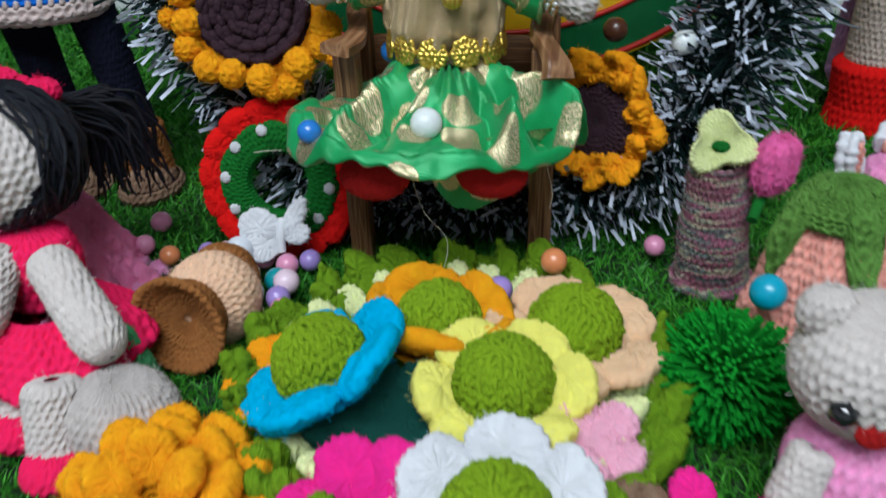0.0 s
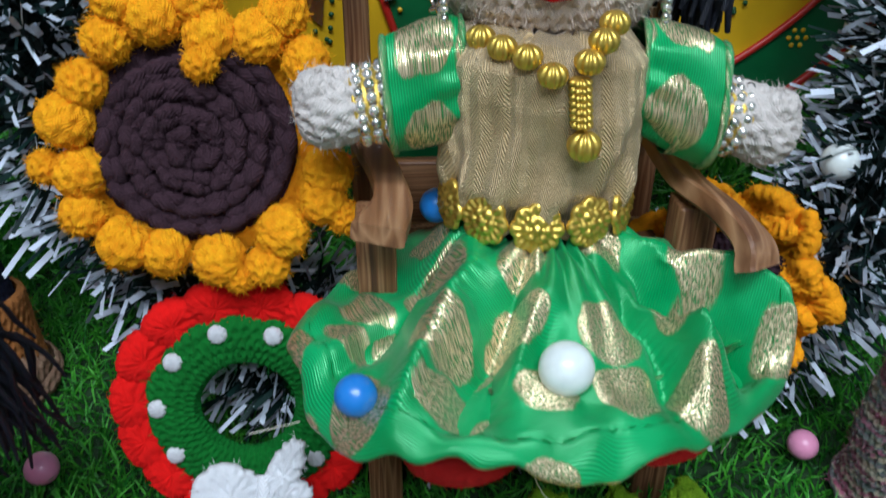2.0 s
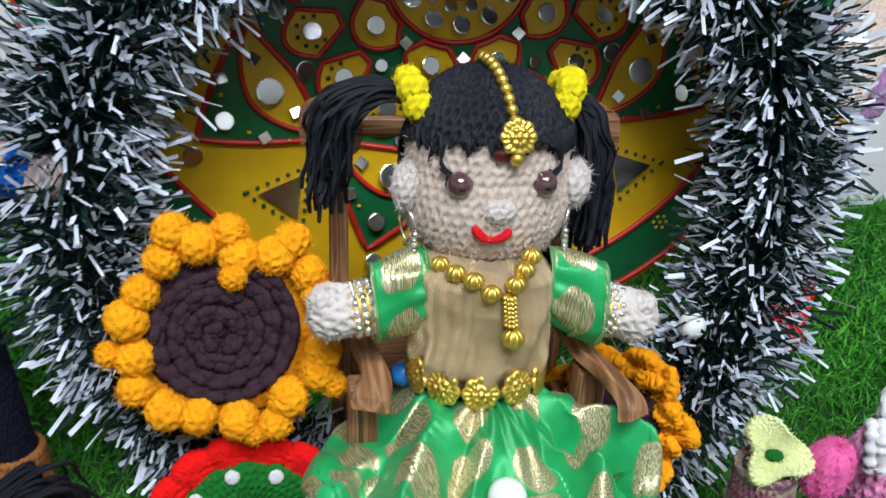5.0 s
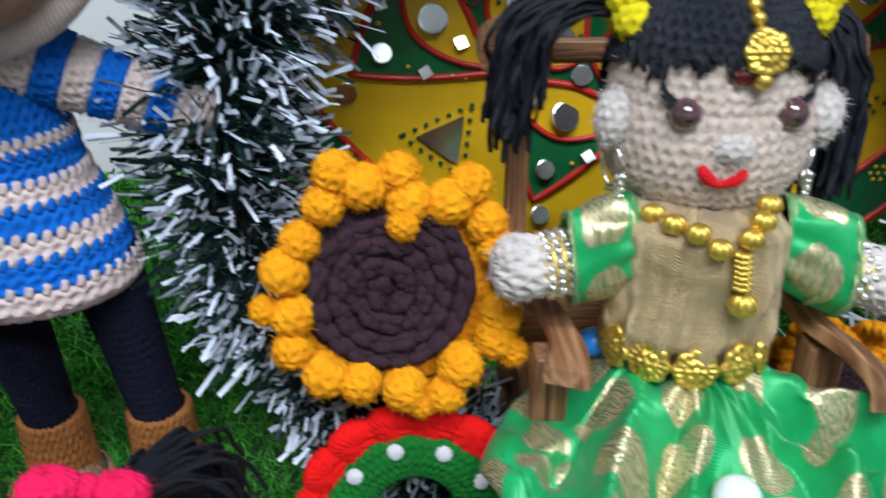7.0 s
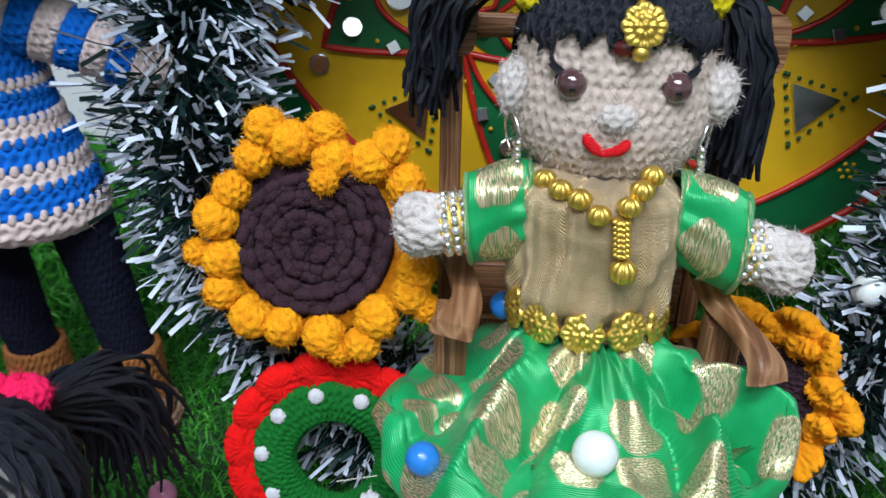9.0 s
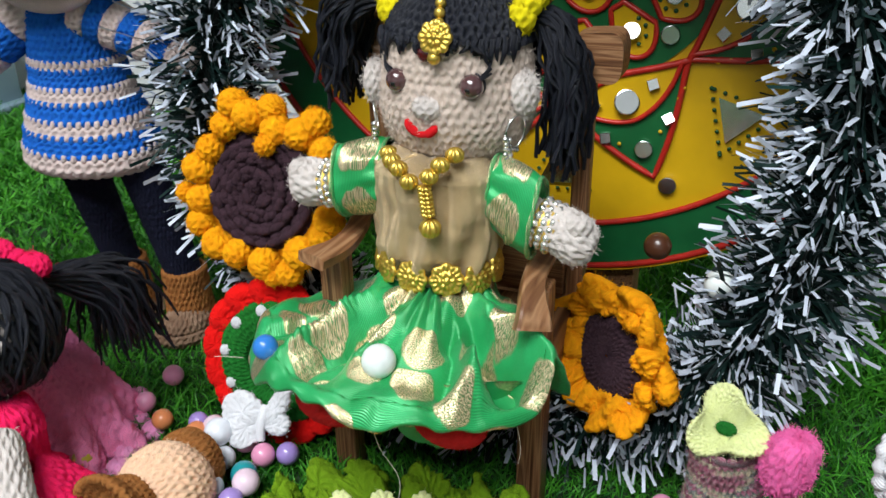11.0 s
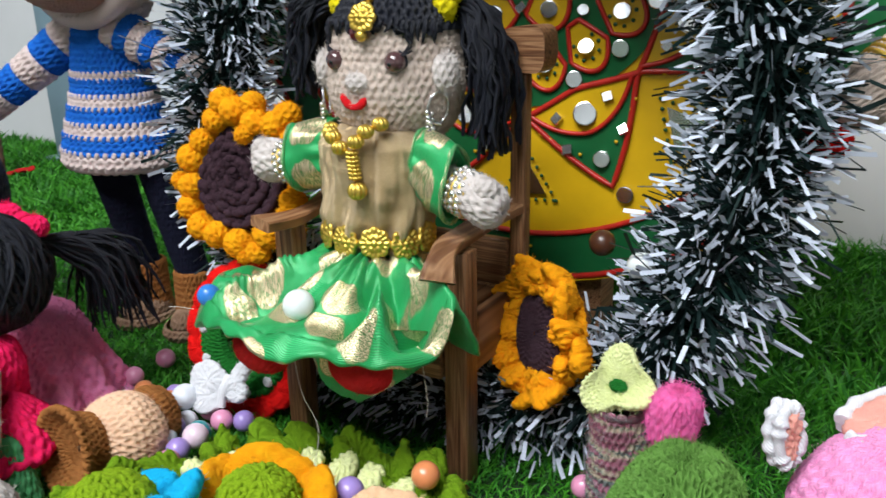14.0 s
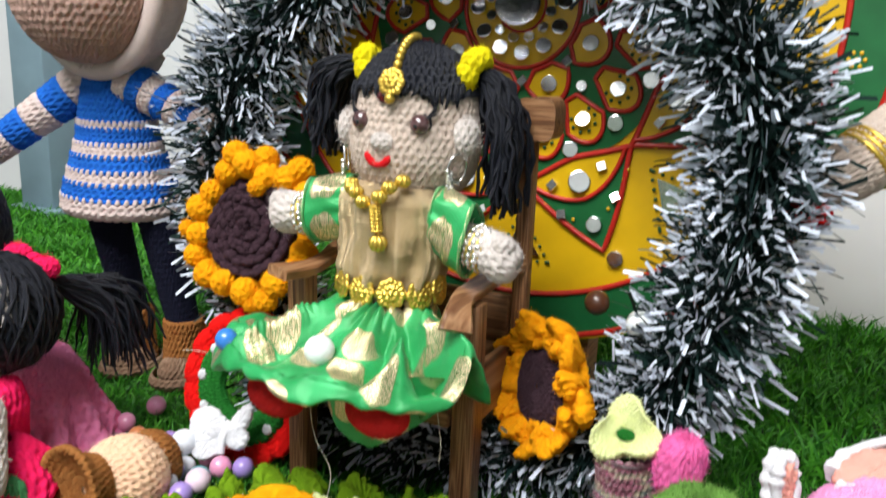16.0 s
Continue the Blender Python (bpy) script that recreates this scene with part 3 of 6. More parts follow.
def turf():
    rng = np.random.default_rng(5)
    out = Geo(GRASS)
    for count, x0, x1, y0, y1, tall, wide in ((75000, -0.34, 0.36, 0.13, 0.55, 0.0125, 0.00040), (42000, -0.95, 0.55, 0.5, 0.79, 0.020, 0.0008), (9000, -0.8, -0.3, 0.2, 0.5, 0.016, 0.0008)):
        b = np.stack([rng.uniform(x0, x1, count), rng.uniform(y0, y1, count), np.full(count, GROUND)], 1)
        lean = rng.normal(size=(count, 2)) * 0.55
        ln = tall * rng.uniform(0.55, 1.15, (count, 1)) * (1 + 0.25 * rumple(b * [1, 1, 0], 0.07, 3))[:, None]
        d = np.concatenate([lean, np.ones((count, 1))], 1)
        d /= np.linalg.norm(d, axis=1, keepdims=True)
        side = np.cross(d, rng.normal(size=(count, 3)))
        side *= wide / np.linalg.norm(side, axis=1, keepdims=True)
        mid = b + d * ln * 0.55
        d[:, :2] *= 1.9
        tip = mid + d * ln * 0.42 * [1, 1, 0.8]
        v = np.stack([b - side, b + side, mid + side, mid - side, tip], 1).reshape(-1, 3)
        i = np.arange(count)[:, None] * 5
        n0 = out.n
        out.add(v, np.concatenate([i, i + 1, i + 2, i + 3], 1))
        out.f.append(np.concatenate([i + 3, i + 2, i + 4], 1) + n0)
        out.m.append(np.zeros(count))
    tagged(new("turf_grass", out.mesh("turf_grass", False)), "dense green artificial turf blades", "grass", kind="stuff")


turf()

post = thing("post", "blue-grey painted upright post by the wall", "post", pose(-0.705, 0.735, GROUND))
part("shaft", board(Geo(POSTPAINT), (-0.028, -0.02, 0), (0.028, 0.02, 0.6), edge=0.002), post)
part("foot", board(Geo(POSTPAINT), (-0.04, -0.03, 0), (0.04, 0.03, 0.012), edge=0.002), post)


# ---- tinsel garland ----
def garland():
    rng = np.random.default_rng(11)
    root = thing("tinsel_garland", "dark green tinsel garland ring with frosted white tips", "garland", pose(0, 0.43, 0.0))
    k = 400
    a = np.arange(k) / k * 2 * np.pi

    def ring(t):
        z = 0.146 - 0.138 * np.cos(t)
        x = 0.148 * np.sin(t) * (1 + 0.04 * np.sin(3 * t + 1))
        return np.stack([x, -0.024 + 0.16 * np.clip(z, 0, 1) + 0.004 * np.sin(5 * t), z], -1)

    core = Geo(STEM)
    tube(core, ring(a), 0.005 + 0.0008 * np.sin(a * 40), STEM, 8, True)
    part("wire_core", core, root)
    n = 15500
    t = rng.uniform(0, 2 * np.pi, n)
    b = ring(t)
    tan = ring(t + 0.01) - ring(t - 0.01)
    tan /= np.linalg.norm(tan, axis=1, keepdims=True)
    d = rng.normal(size=(n, 3))
    d -= tan * np.sum(d * tan, 1, keepdims=True)
    d /= np.linalg.norm(d, axis=1, keepdims=True)
    d = d + tan * rng.normal(size=(n, 1)) * 0.42 + rng.normal(size=(n, 3)) * 0.08
    d /= np.linalg.norm(d, axis=1, keepdims=True)
    ln = rng.uniform(0.022, 0.042, (n, 1))
    for c, reach in (((0.0695, -0.028, 0.0615), 0.036), ((-0.096, -0.036, 0.1165), 0.044)):
        ln = np.where(np.linalg.norm(b + d * ln - c, axis=1, keepdims=True) < reach, ln * 0.5, ln)
    low = b[:, 2:3] + d[:, 2:3] * ln < -0.004
    d[:, 2:3] = np.where(low, np.abs(d[:, 2:3]) * 0.3, d[:, 2:3])
    side = np.cross(d, rng.normal(size=(n, 3)))
    side /= np.linalg.norm(side, axis=1, keepdims=True)
    bend = rng.normal(size=(n, 3)) * 0.004
    foil, tips = Geo(FOIL), Geo(SNOW)
    s = rng.uniform(0.74, 0.86, (n, 1))
    p0, p1, p2 = b, b + d * ln * s + bend * 0.5, b + d * ln + bend
    w = rng.uniform(0.00035, 0.0006, (n, 1))
    i = np.arange(n)[:, None] * 4
    quad = np.concatenate([i, i + 1, i + 2, i + 3], 1)
    foil.add(np.stack([p0 - side * w, p0 + side * w, p1 + side * w, p1 - side * w], 1).reshape(-1, 3), quad)
    w2 = rng.uniform(0.00055, 0.00105, (n, 1))
    frost = rng.random(n) < 0.70
    v = np.stack([p1 - side * w2, p1 + side * w2, p2 + side * w2, p2 - side * w2], 1)
    m = int(frost.sum())
    i = np.arange(m)[:, None] * 4
    tips.add(v[frost].reshape(-1, 3), np.concatenate([i, i + 1, i + 2, i + 3], 1))
    m = n - m
    i = np.arange(m)[:, None] * 4
    foil.add(v[~frost].reshape(-1, 3), np.concatenate([i, i + 1, i + 2, i + 3], 1))
    part("foil_fringe", foil, root, "dark green foil strands", smooth=False)["kind"] = "stuff"
    part("frosted_fringe", tips, root, "frosted white strand tips", smooth=False)["kind"] = "stuff"


garland()


# ---- painted plate with mirrors ----
def painted_plate():
    root = thing("painted_plate", "round yellow plate with painted red green petals and small mirrors", "decorative plate", aim((0.007, 0.49, 0.236), (0, -1, 0.0)))
    # local x to the side, local y up the plate, local z towards the front
    R = 0.190

    def pol(r, deg, z=0.0):
        a = np.radians(deg)
        return np.stack([r * np.cos(a), r * np.sin(a), z + 0 * a + 0 * r], -1)

    def fan(geo, outline, mat):
        c = outline.mean(0)
        v = np.concatenate([[c], outline])
        k = len(outline)
        geo.add(v, [(0, 1 + i, 1 + (i + 1) % k) for i in range(k)], mat)
        return geo

    full = np.arange(0, 360, 3.0)
    g = Geo(YPAINT)
    prof = np.array([(0.004, 0), (R - 0.004, 0), (R, 0.001), (R, -0.006), (R - 0.004, -0.007), (0.004, -0.007)])
    g.grid(np.stack([pol(np.full(120, r), full, z) for r, z in prof]), YPAINT)
    part("disc", g, root, smooth=False)
    g = Geo(GPAINT)
    g.grid(np.stack([pol(np.full(120, r), full, 0.0006) for r in (0.1625, 0.186)]), GPAINT)
    part("rim_band", g, root, "green painted rim band", smooth=False)
    for r, w in ((0.1625, 0.0016), (0.1873, 0.0018), (0.0335, 0.0013), (0.014, 0.0008)):
        g = Geo(RPAINT)
        tube(g, pol(np.full(120, r), full, 0.0008), w, RPAINT, 6, True)
        part("red_line", g, root)

    # the large pointed petals, with a yellow lens inside
    s = np.linspace(-20, 20, 33)
    tipline = 0.098 + 0.044 * (1 - np.abs(s) / 20) ** 1.25
    inner = 0.088 + 0.010 * (np.abs(s) / 20) ** 1.5
    lens_o = 0.096 + 0.0155 * (1 - (np.abs(s) / 20) ** 1.6)
    big = Geo(GPAINT)
    big.grid(np.stack([pol(inner, s, 0.0010), pol(tipline, s, 0.0010)]), GPAINT, False)
    big = big.mesh("petal", False)
    lens = Geo(YPAINT)
    lens.grid(np.stack([pol(inner + 0.0005, s * 0.9, 0.0016), pol(np.maximum(lens_o, inner + 0.001), s * 0.9, 0.0016)]), YPAINT, False)
    lens = lens.mesh("petal_field", False)
    lines = Geo(RPAINT)
    tube(lines, pol(tipline, s, 0.0012), 0.0016, RPAINT, 6)
    tube(lines, pol(lens_o, s * 0.93, 0.0018), 0.0013, RPAINT, 6)
    tube(lines, pol(inner, s, 0.0014), 0.0017, RPAINT, 6)
    lines = lines.mesh("outline")
    sd = np.linspace(-10, 10, 15)
    bulb_o = np.concatenate([pol(0.058 + 0.0 * sd, sd * 0.35), pol(0.0845 - 0.010 * (sd / 10) ** 2, sd * 0.88)[::-1]])
    bulb_o[:, 2] = 0.0016
    bulb = fan(Geo(YPAINT), bulb_o, YPAINT).mesh("small_petal", False)
    bl = Geo(RPAINT)
    tube(bl, bulb_o + [0, 0, 0.0003], 0.0013, RPAINT, 6, True)
    bl = bl.mesh("outline")
    inner_o = np.concatenate([pol(0.036 + 0.0 * sd, sd * 0.9), pol(0.056 - 0.012 * (sd / 10) ** 2, sd * 1.7)[::-1]])
    inner_o[:, 2] = 0.0016
    ib = fan(Geo(YPAINT), inner_o, YPAINT).mesh("inner_petal", False)
    il = Geo(RPAINT)
    tube(il, inner_o + [0, 0, 0.0003], 0.0013, RPAINT, 6, True)
    il = il.mesh("outline")
    g = Geo(GPAINT)
    g.grid(np.stack([pol(np.full(120, r), full, 0.0009) for r in (0.0345, 0.092)]), GPAINT)
    part("green_field", g, root, "green painted inner ring", smooth=False)

    def mirror(r, square=False):
        m = Geo(MIRROR)
        a = np.arange(4 if square else 20) / (4 if square else 20) * 2 * np.pi + (np.pi / 4 if square else 0)
        o = np.stack([np.cos(a) * r, np.sin(a) * r, 0 * a], -1)
        m.grid(np.stack([o * [1, 1, 0] + [0, 0, 0.0], o + [0, 0, 0.0012], o * 0.9 + [0, 0, 0.0014]]), MIRROR)
        m.add(o * 0.9 + [0, 0, 0.0014], [list(range(len(a)))], MIRROR)
        return m.mesh("mirror", False)

    def dot(r, mat):
        return sphere(Geo(mat), (0, 0, 0), r, mat, 8, 5, (1, 1, 0.5)).mesh("paint_dot")

    m_big, m_mid, m_small, m_sq, m_ctr = mirror(0.0062), mirror(0.0044), mirror(0.0030), mirror(0.0036, True), mirror(0.0125)
    ydot, gdot = dot(0.0011, YPAINT), dot(0.0011, DPAINT)
    rng = np.random.default_rng(2)

    def put(mesh, name, r, deg, z, spin=0.0):
        a = radians(deg)
        return part(name, mesh, root, at=pose(r * math.cos(a), r * math.sin(a), z + 0.0006, (-26 if r < 0.03 else (-2, -17, -20, -26)[rng.integers(4)]) + rng.normal() * 2.0 if "irror" in name else 0, 11 + rng.normal() * 5 if "irror" in name else 0, spin))

    part("centre_mirror", m_ctr, root, at=pose(0, 0, 0.0060, -26, 11, 0))
    for k in range(12):
        put(m_mid, "mirror", 0.0255, k * 30 + 4, 0.0008)
        put(m_small, "mirror", 0.0178, k * 30 + 19, 0.0008)
    tri_m = Geo(MIRROR)
    o = np.array([(-0.011, -0.0085, 0.0012), (0.011, -0.0085, 0.0012), (0.0, 0.011, 0.0012)])
    tri_m.add(np.concatenate([o, o * [1, 1, 0]]), [(0, 1, 2)], MIRROR)
    tri_m.add(np.concatenate([o, o * [1, 1, 0]]), [(3, 4, 1, 0), (4, 5, 2, 1), (5, 3, 0, 2)], MIRROR)
    tri_m = tri_m.mesh("triangle_mirror", False)
    for k in range(9):
        deg = -66.5 + 40 * k
        turn = pose(0, 0, 0, 0, 0, deg)
        p = part("petal", big, root, at=turn)
        part("petal_field", lens, p)
        part("outline", lines, p)
        put(m_big, "mirror", 0.1015, deg, 0.0018)
        put(m_mid, "mirror", 0.1265, deg, 0.0014)
        put(m_sq, "square_mirror", 0.0985, deg + 8.5, 0.0018, 20)
        put(m_sq, "square_mirror", 0.1000, deg - 9, 0.0018, 50)
        put(m_sq, "square_mirror", 0.117, deg + 8, 0.0014, 30)
        put(m_sq, "square_mirror", 0.117, deg - 8, 0.0014, 10)
        put(m_mid, "mirror", 0.148, deg + 2, 0.0008)
        for s2 in (-15, -12.5, -5, 5, 12.5, 15):
            put(ydot, "paint_dot", 0.0985 + 0.0265 * (1 - abs(s2) / 20) ** 1.25 + 0.004, deg + s2, 0.0014)
        # triangle mirror in its ring of dots, between two petals
        d2 = deg - 20
        spin = d2 + 90
        a = radians(d2)
        base = pose(0.131 * math.cos(a), 0.131 * math.sin(a), 0.0006, 0, 0, spin)
        part("triangle_mirror", tri_m, root, at=base)
        o2 = np.array([(-0.0165, -0.012), (0.0165, -0.012), (0.0, 0.0165)])
        for e in range(3):
            for f in np.arange(0, 1, 0.16):
                q = o2[e] * (1 - f) + o2[(e + 1) % 3] * f
                part("paint_dot", gdot, root, at=base @ pose(q[0], q[1], 0.0006))
        for s2 in range(7):
            q = (0, 0) if s2 == 0 else (0.0035 * math.cos(s2 * 1.047), 0.0035 * math.sin(s2 * 1.047))
            part("paint_dot", ydot, root, at=pose(0.170 * math.cos(a - 0.02), 0.170 * math.sin(a - 0.02), 0.001) @ pose(q[0], q[1], 0))
    for k in range(18):
        deg = -56 + 20 * k
        p = part("small_petal", bulb, root, at=pose(0, 0, 0, 0, 0, deg))
        part("outline", bl, p)
        put(m_mid, "mirror", 0.0715, deg, 0.0018)
        put(m_mid, "mirror", 0.083, deg + 10, 0.0014)
        for s2 in range(7):
            put(gdot, "paint_dot", 0.0715 + 0.0068 * math.cos(s2 * 0.7 - 2.1), deg + 5.5 * math.sin(s2 * 0.7 - 2.1), 0.0018)
    for k in range(9):
        deg = -65 + 40 * k
        p = part("inner_petal", ib, root, at=pose(0, 0, 0, 0, 0, deg))
        part("outline", il, p)
        put(m_mid, "mirror", 0.0455, deg, 0.0018)
        put(m_sq, "square_mirror", 0.041, deg + 20, 0.0014, 45)
        put(m_small, "mirror", 0.056, deg + 17, 0.0014)
    foot = Geo(WOOD_Z)
    board(foot, (-0.05, -0.243, -0.03), (0.05, -0.172, -0.008), WOOD_Z)
    part("stand", foot, root, "small dark wooden stand")


painted_plate()


# ---- toy armchair ----
def armchair():
    root = thing("toy_armchair", "small brown wooden armchair with curved arms standing on turf", "chair", pose(0.004, 0.38, 0.0))
    ox, oy = 0.004, 0.38

    def leg(x, y, wide, z1, name):
        part(name, board(Geo(WOOD_Z), (x - ox - wide / 2, y - oy - wide / 2, GROUND), (x - ox + wide / 2, y - oy + wide / 2, z1), edge=0.001), root)

    leg(-0.046, 0.361, 0.0105, 0.1065, "front_leg")
    leg(0.041, 0.366, 0.0110, 0.1045, "front_leg")
    leg(-0.051, 0.418, 0.0075, 0.182, "back_post")
    leg(0.043, 0.420, 0.0075, 0.180, "back_post")
    part("seat", board(Geo(WOOD_Y), (-0.0440, -0.034, 0.064), (0.0312, 0.034, 0.0705), edge=0.0012), root)
    part("front_apron", board(Geo(WOOD_X), (-0.0445, -0.022, 0.046), (0.0312, -0.016, 0.0638), edge=0.0008), root)
    for x in (-0.0505, 0.0380):
        part("side_apron", board(Geo(WOOD_Y), (x - 0.003, -0.0083, 0.046), (x + 0.003, 0.0352, 0.0720), edge=0.0008), root)
    part("back_rail", board(Geo(WOOD_X), (-0.0505, 0.035, 0.0707), (0.0347, 0.040, 0.094), edge=0.001), root)
    # crest rail with rounded ears
    t = np.linspace(0, 2 * np.pi, 48, endpoint=False)
    ox_ = np.sign(np.cos(t)) * np.abs(np.cos(t)) ** 0.55 * 0.0115
    oz_ = np.sign(np.sin(t)) * np.abs(np.sin(t)) ** 0.7 * 0.0095
    for cx, lift in ((-0.058, 0.185), (0.043, 0.182)):
        ear = Geo(WOOD_X)
        ring = np.stack([ox_ + cx, 0 * t, oz_ * (1 + 0.25 * np.cos(t)) + lift], -1)
        ear.grid(np.stack([ring * [1, 1, 1] + [0, 0.029, 0], ring + [0, 0.0295, 0], ring + [0, 0.0435, 0]]), WOOD_X)
        ear.add(ring + [0, 0.029, 0], [list(range(48))[::-1]], WOOD_X)
        ear.add(ring + [0, 0.0435, 0], [list(range(48))], WOOD_X)
        part("ear", ear, root, smooth=False)
    part("crest_rail", board(Geo(WOOD_X), (-0.050, 0.035, 0.180), (0.034, 0.0395, 0.188), edge=0.0015), root)

    def arm(line, tilt, wide, thick):
        """An S-shaped arm along a line of points, rolled by tilt degrees towards its front."""
        k = 48
        p = curve(line, k)
        s = np.linspace(0, 1, k)
        t = np.gradient(p, axis=0)
        t /= np.linalg.norm(t, axis=1, keepdims=True)
        side = np.cross(t, [0, 0, 1.0])
        side /= np.linalg.norm(side, axis=1, keepdims=True)
        up = np.cross(side, t)
        roll = np.radians(tilt) * np.clip(s * 1.6, 0, 1)[:, None]
        side, up = side * np.cos(roll) + up * np.sin(roll), up * np.cos(roll) - side * np.sin(roll)
        w = wide * (0.66 + 0.10 * np.sin(s * 7.0 + 0.6) + 0.34 * s ** 1.5)[:, None] / 2
        h = thick * (0.86 + 0.14 * s)[:, None] / 2
        sec = [(-1, -0.75), (-0.85, -1), (0.85, -1), (1, -0.75), (1, 0.75), (0.85, 1), (-0.85, 1), (-1, 0.75)]
        q = np.stack([p + side * w * a + up * h * b for a, b in sec], 1)
        ge = Geo(WOOD_Y)
        ge.grid(q, WOOD_Y)
        ge.add(q[0], [list(range(8))[::-1]], WOOD_Y)
        ge.add(q[-1], [list(range(8))], WOOD_Y)
        part("armrest", ge, root, smooth=False)

    arm([(-0.0530, 0.042, 0.1120), (-0.0535, 0.020, 0.1110), (-0.0475, -0.004, 0.1092), (-0.0455, -0.022, 0.1090), (-0.0490, -0.0395, 0.1105)], 6, 0.0122, 0.0050)
    arm([(0.0385, 0.042, 0.1100), (0.0350, 0.020, 0.1092), (0.0350, -0.008, 0.1082), (0.0385, -0.028, 0.1092), (0.0425, -0.0400, 0.1065), (0.0435, -0.0435, 0.1010)], 24, 0.0128, 0.0056)


armchair()


# ---- seated doll ----
def coin(geo, at, normal, r, mat):
    k, n = 96, 8
    a = np.arange(k) / k * 2 * np.pi
    rows = []
    for rad, z, lobes, deep in ((1.0, -0.0008, 24, 0.0), (1.0, 0.0002, 24, 0.0), (0.96, 0.0005, 24, 0.0), (0.86, 0.0008, 16, 0.00030), (0.72, 0.0008, 16, 0.00034), (0.58, 0.0005, 16, 0.00015),
                                (0.54, 0.0009, 6, 0.0001), (0.44, 0.0014, 6, 0.0003), (0.30, 0.0014, 6, 0.0003), (0.22, 0.0010, 6, 0.0002), (0.18, 0.0015, 6, 0.0), (0.02, 0.0019, 6, 0.0)):
        rr = r * rad * (1 + (0.13 * np.abs(np.cos(n * a / 2)) - 0.08 if rad > 0.8 else 0 * a))
        rows.append(np.stack([rr * np.cos(a), rr * np.sin(a), z + deep * np.cos(lobes * a)], -1))
    geo.grid(moved(np.stack(rows), aim(at, normal)), mat)


def seated_doll():
    g = Geo(SKIN)
    # head
    hc = (0.0, 0.386, 0.180)
    def head(u, v):
        p = ball(0.0286, 0.0268, 0.0335, hc)(u, v)
        d = p - np.array(hc)
        low = np.clip(-d[..., 2] / 0.0335, 0, 1)
        k = 1 + 0.10 * np.sin(low * np.pi) + 0.24 * low ** 2
        return np.array(hc) + np.stack([d[..., 0] * k, d[..., 1] * k, d[..., 2] * (1 + 0.18 * (d[..., 2] < 0))], -1)

    def front(x, z):
        low = min(1.0, max(0.0, (hc[2] - z) / 0.0395))
        k = 1 + 0.10 * math.sin(low * math.pi) + 0.24 * low ** 2
        dz = (z - hc[2]) / (0.0335 if z > hc[2] else 0.0395)
        return hc[1] - 0.0268 * k * math.sqrt(max(0.01, 1 - (x / (0.0286 * k)) ** 2 - dz * dz))

    crochet(g, head, 50, 32, 0.00068, SKIN, fuzz=3000, fine=(6, 5), keep=lambda p: (p[..., 2] < 0.1950 + 0.1 * (0.36 - p[..., 1])) & ((p[..., 1] < 0.3935) | (p[..., 2] < 0.160)))
    crochet(g, limb((0, 0.377, 0.162), (-0.001, 0.374, 0.143), 0.0090, 0.0100, False), 24, 8, 0.0008, SKIN, fuzz=300)
    hair = ball(0.0302, 0.0294, 0.0338, (0, 0.3875, 0.1803))
    crochet(g, hair, 46, 28, 0.0012, BLACK, keep=lambda p: (p[..., 2] > 0.1930 - 0.10 * (p[..., 1] - 0.360) + 0.0018 * np.sin(p[..., 0] * 700)) | ((p[..., 1] > 0.392) & (p[..., 2] > 0.156)), fuzz=2400, hair=0.0024)
    rng = np.random.default_rng(4)
    for i in range(40):
        x = -0.0265 + 0.053 * i / 39 + rng.normal() * 0.0008
        y = 0.3875 - 0.0287 * math.sqrt(max(0.02, 1 - (x / 0.0296) ** 2))
        top = 0.1958 + 0.02 * (y - 0.36)
        ln = rng.uniform(0.001, 0.0048) + (0.0055 if abs(x) > 0.018 else 0.0015 * math.sin(i * 1.3))
        tube(g, curve([(x, y + 0.001, top), (x + rng.normal() * 0.0006, y - 0.0008, top - ln * 0.5), (x + rng.normal() * 0.0016, y - 0.0002, top - ln)], 6), [0.0010, 0.0010, 0.0010, 0.0009, 0.0007, 0.0003], BLACK, 5)
    # eyes with lashes
    for x in (-0.0142, 0.0146):
        sphere(g, (x, 0.3622, 0.1800), 0.0045, EYE, 28, 18)
        sphere(g, (x, 0.3592, 0.1796), 0.0019, JET, 16, 10, (1, 0.85, 1))
        sphere(g, (x, 0.3642, 0.1802), 0.0048, BLACK, 16, 8, (1, 0.5, 1))
        s = -1 if x < 0 else 1
        for k in range(3):
            tube(g, curve([(x + s * 0.003, 0.3618 + 0.001 * k, 0.1824 + 0.0006 * k), (x + s * 0.0052, 0.3635, 0.1836 + 0.0010 * k), (x + s * 0.0064, 0.3650, 0.1846 + 0.0018 * k)], 6), 0.00045, BLACK, 5)
    crochet(g, ball(0.0052, 0.0036, 0.0040, (-0.0012, front(-0.0012, 0.1718) + 0.0006, 0.1718)), 8, 6, 0.0006, PALE, fuzz=260)
    tube(g, curve([(x, front(x, z) - 0.0010, z) for x, z in ((-0.0094, 0.1668), (-0.0077, 0.1638), (-0.0047, 0.1617), (-0.0017, 0.1620), (0.0008, 0.1632), (0.0028, 0.1656))], 20), [0.0007, 0.0014] + [0.0017] * 5 + [0.0013] * 6 + [0.0017] * 5 + [0.0014, 0.0007], SMILE, 10)
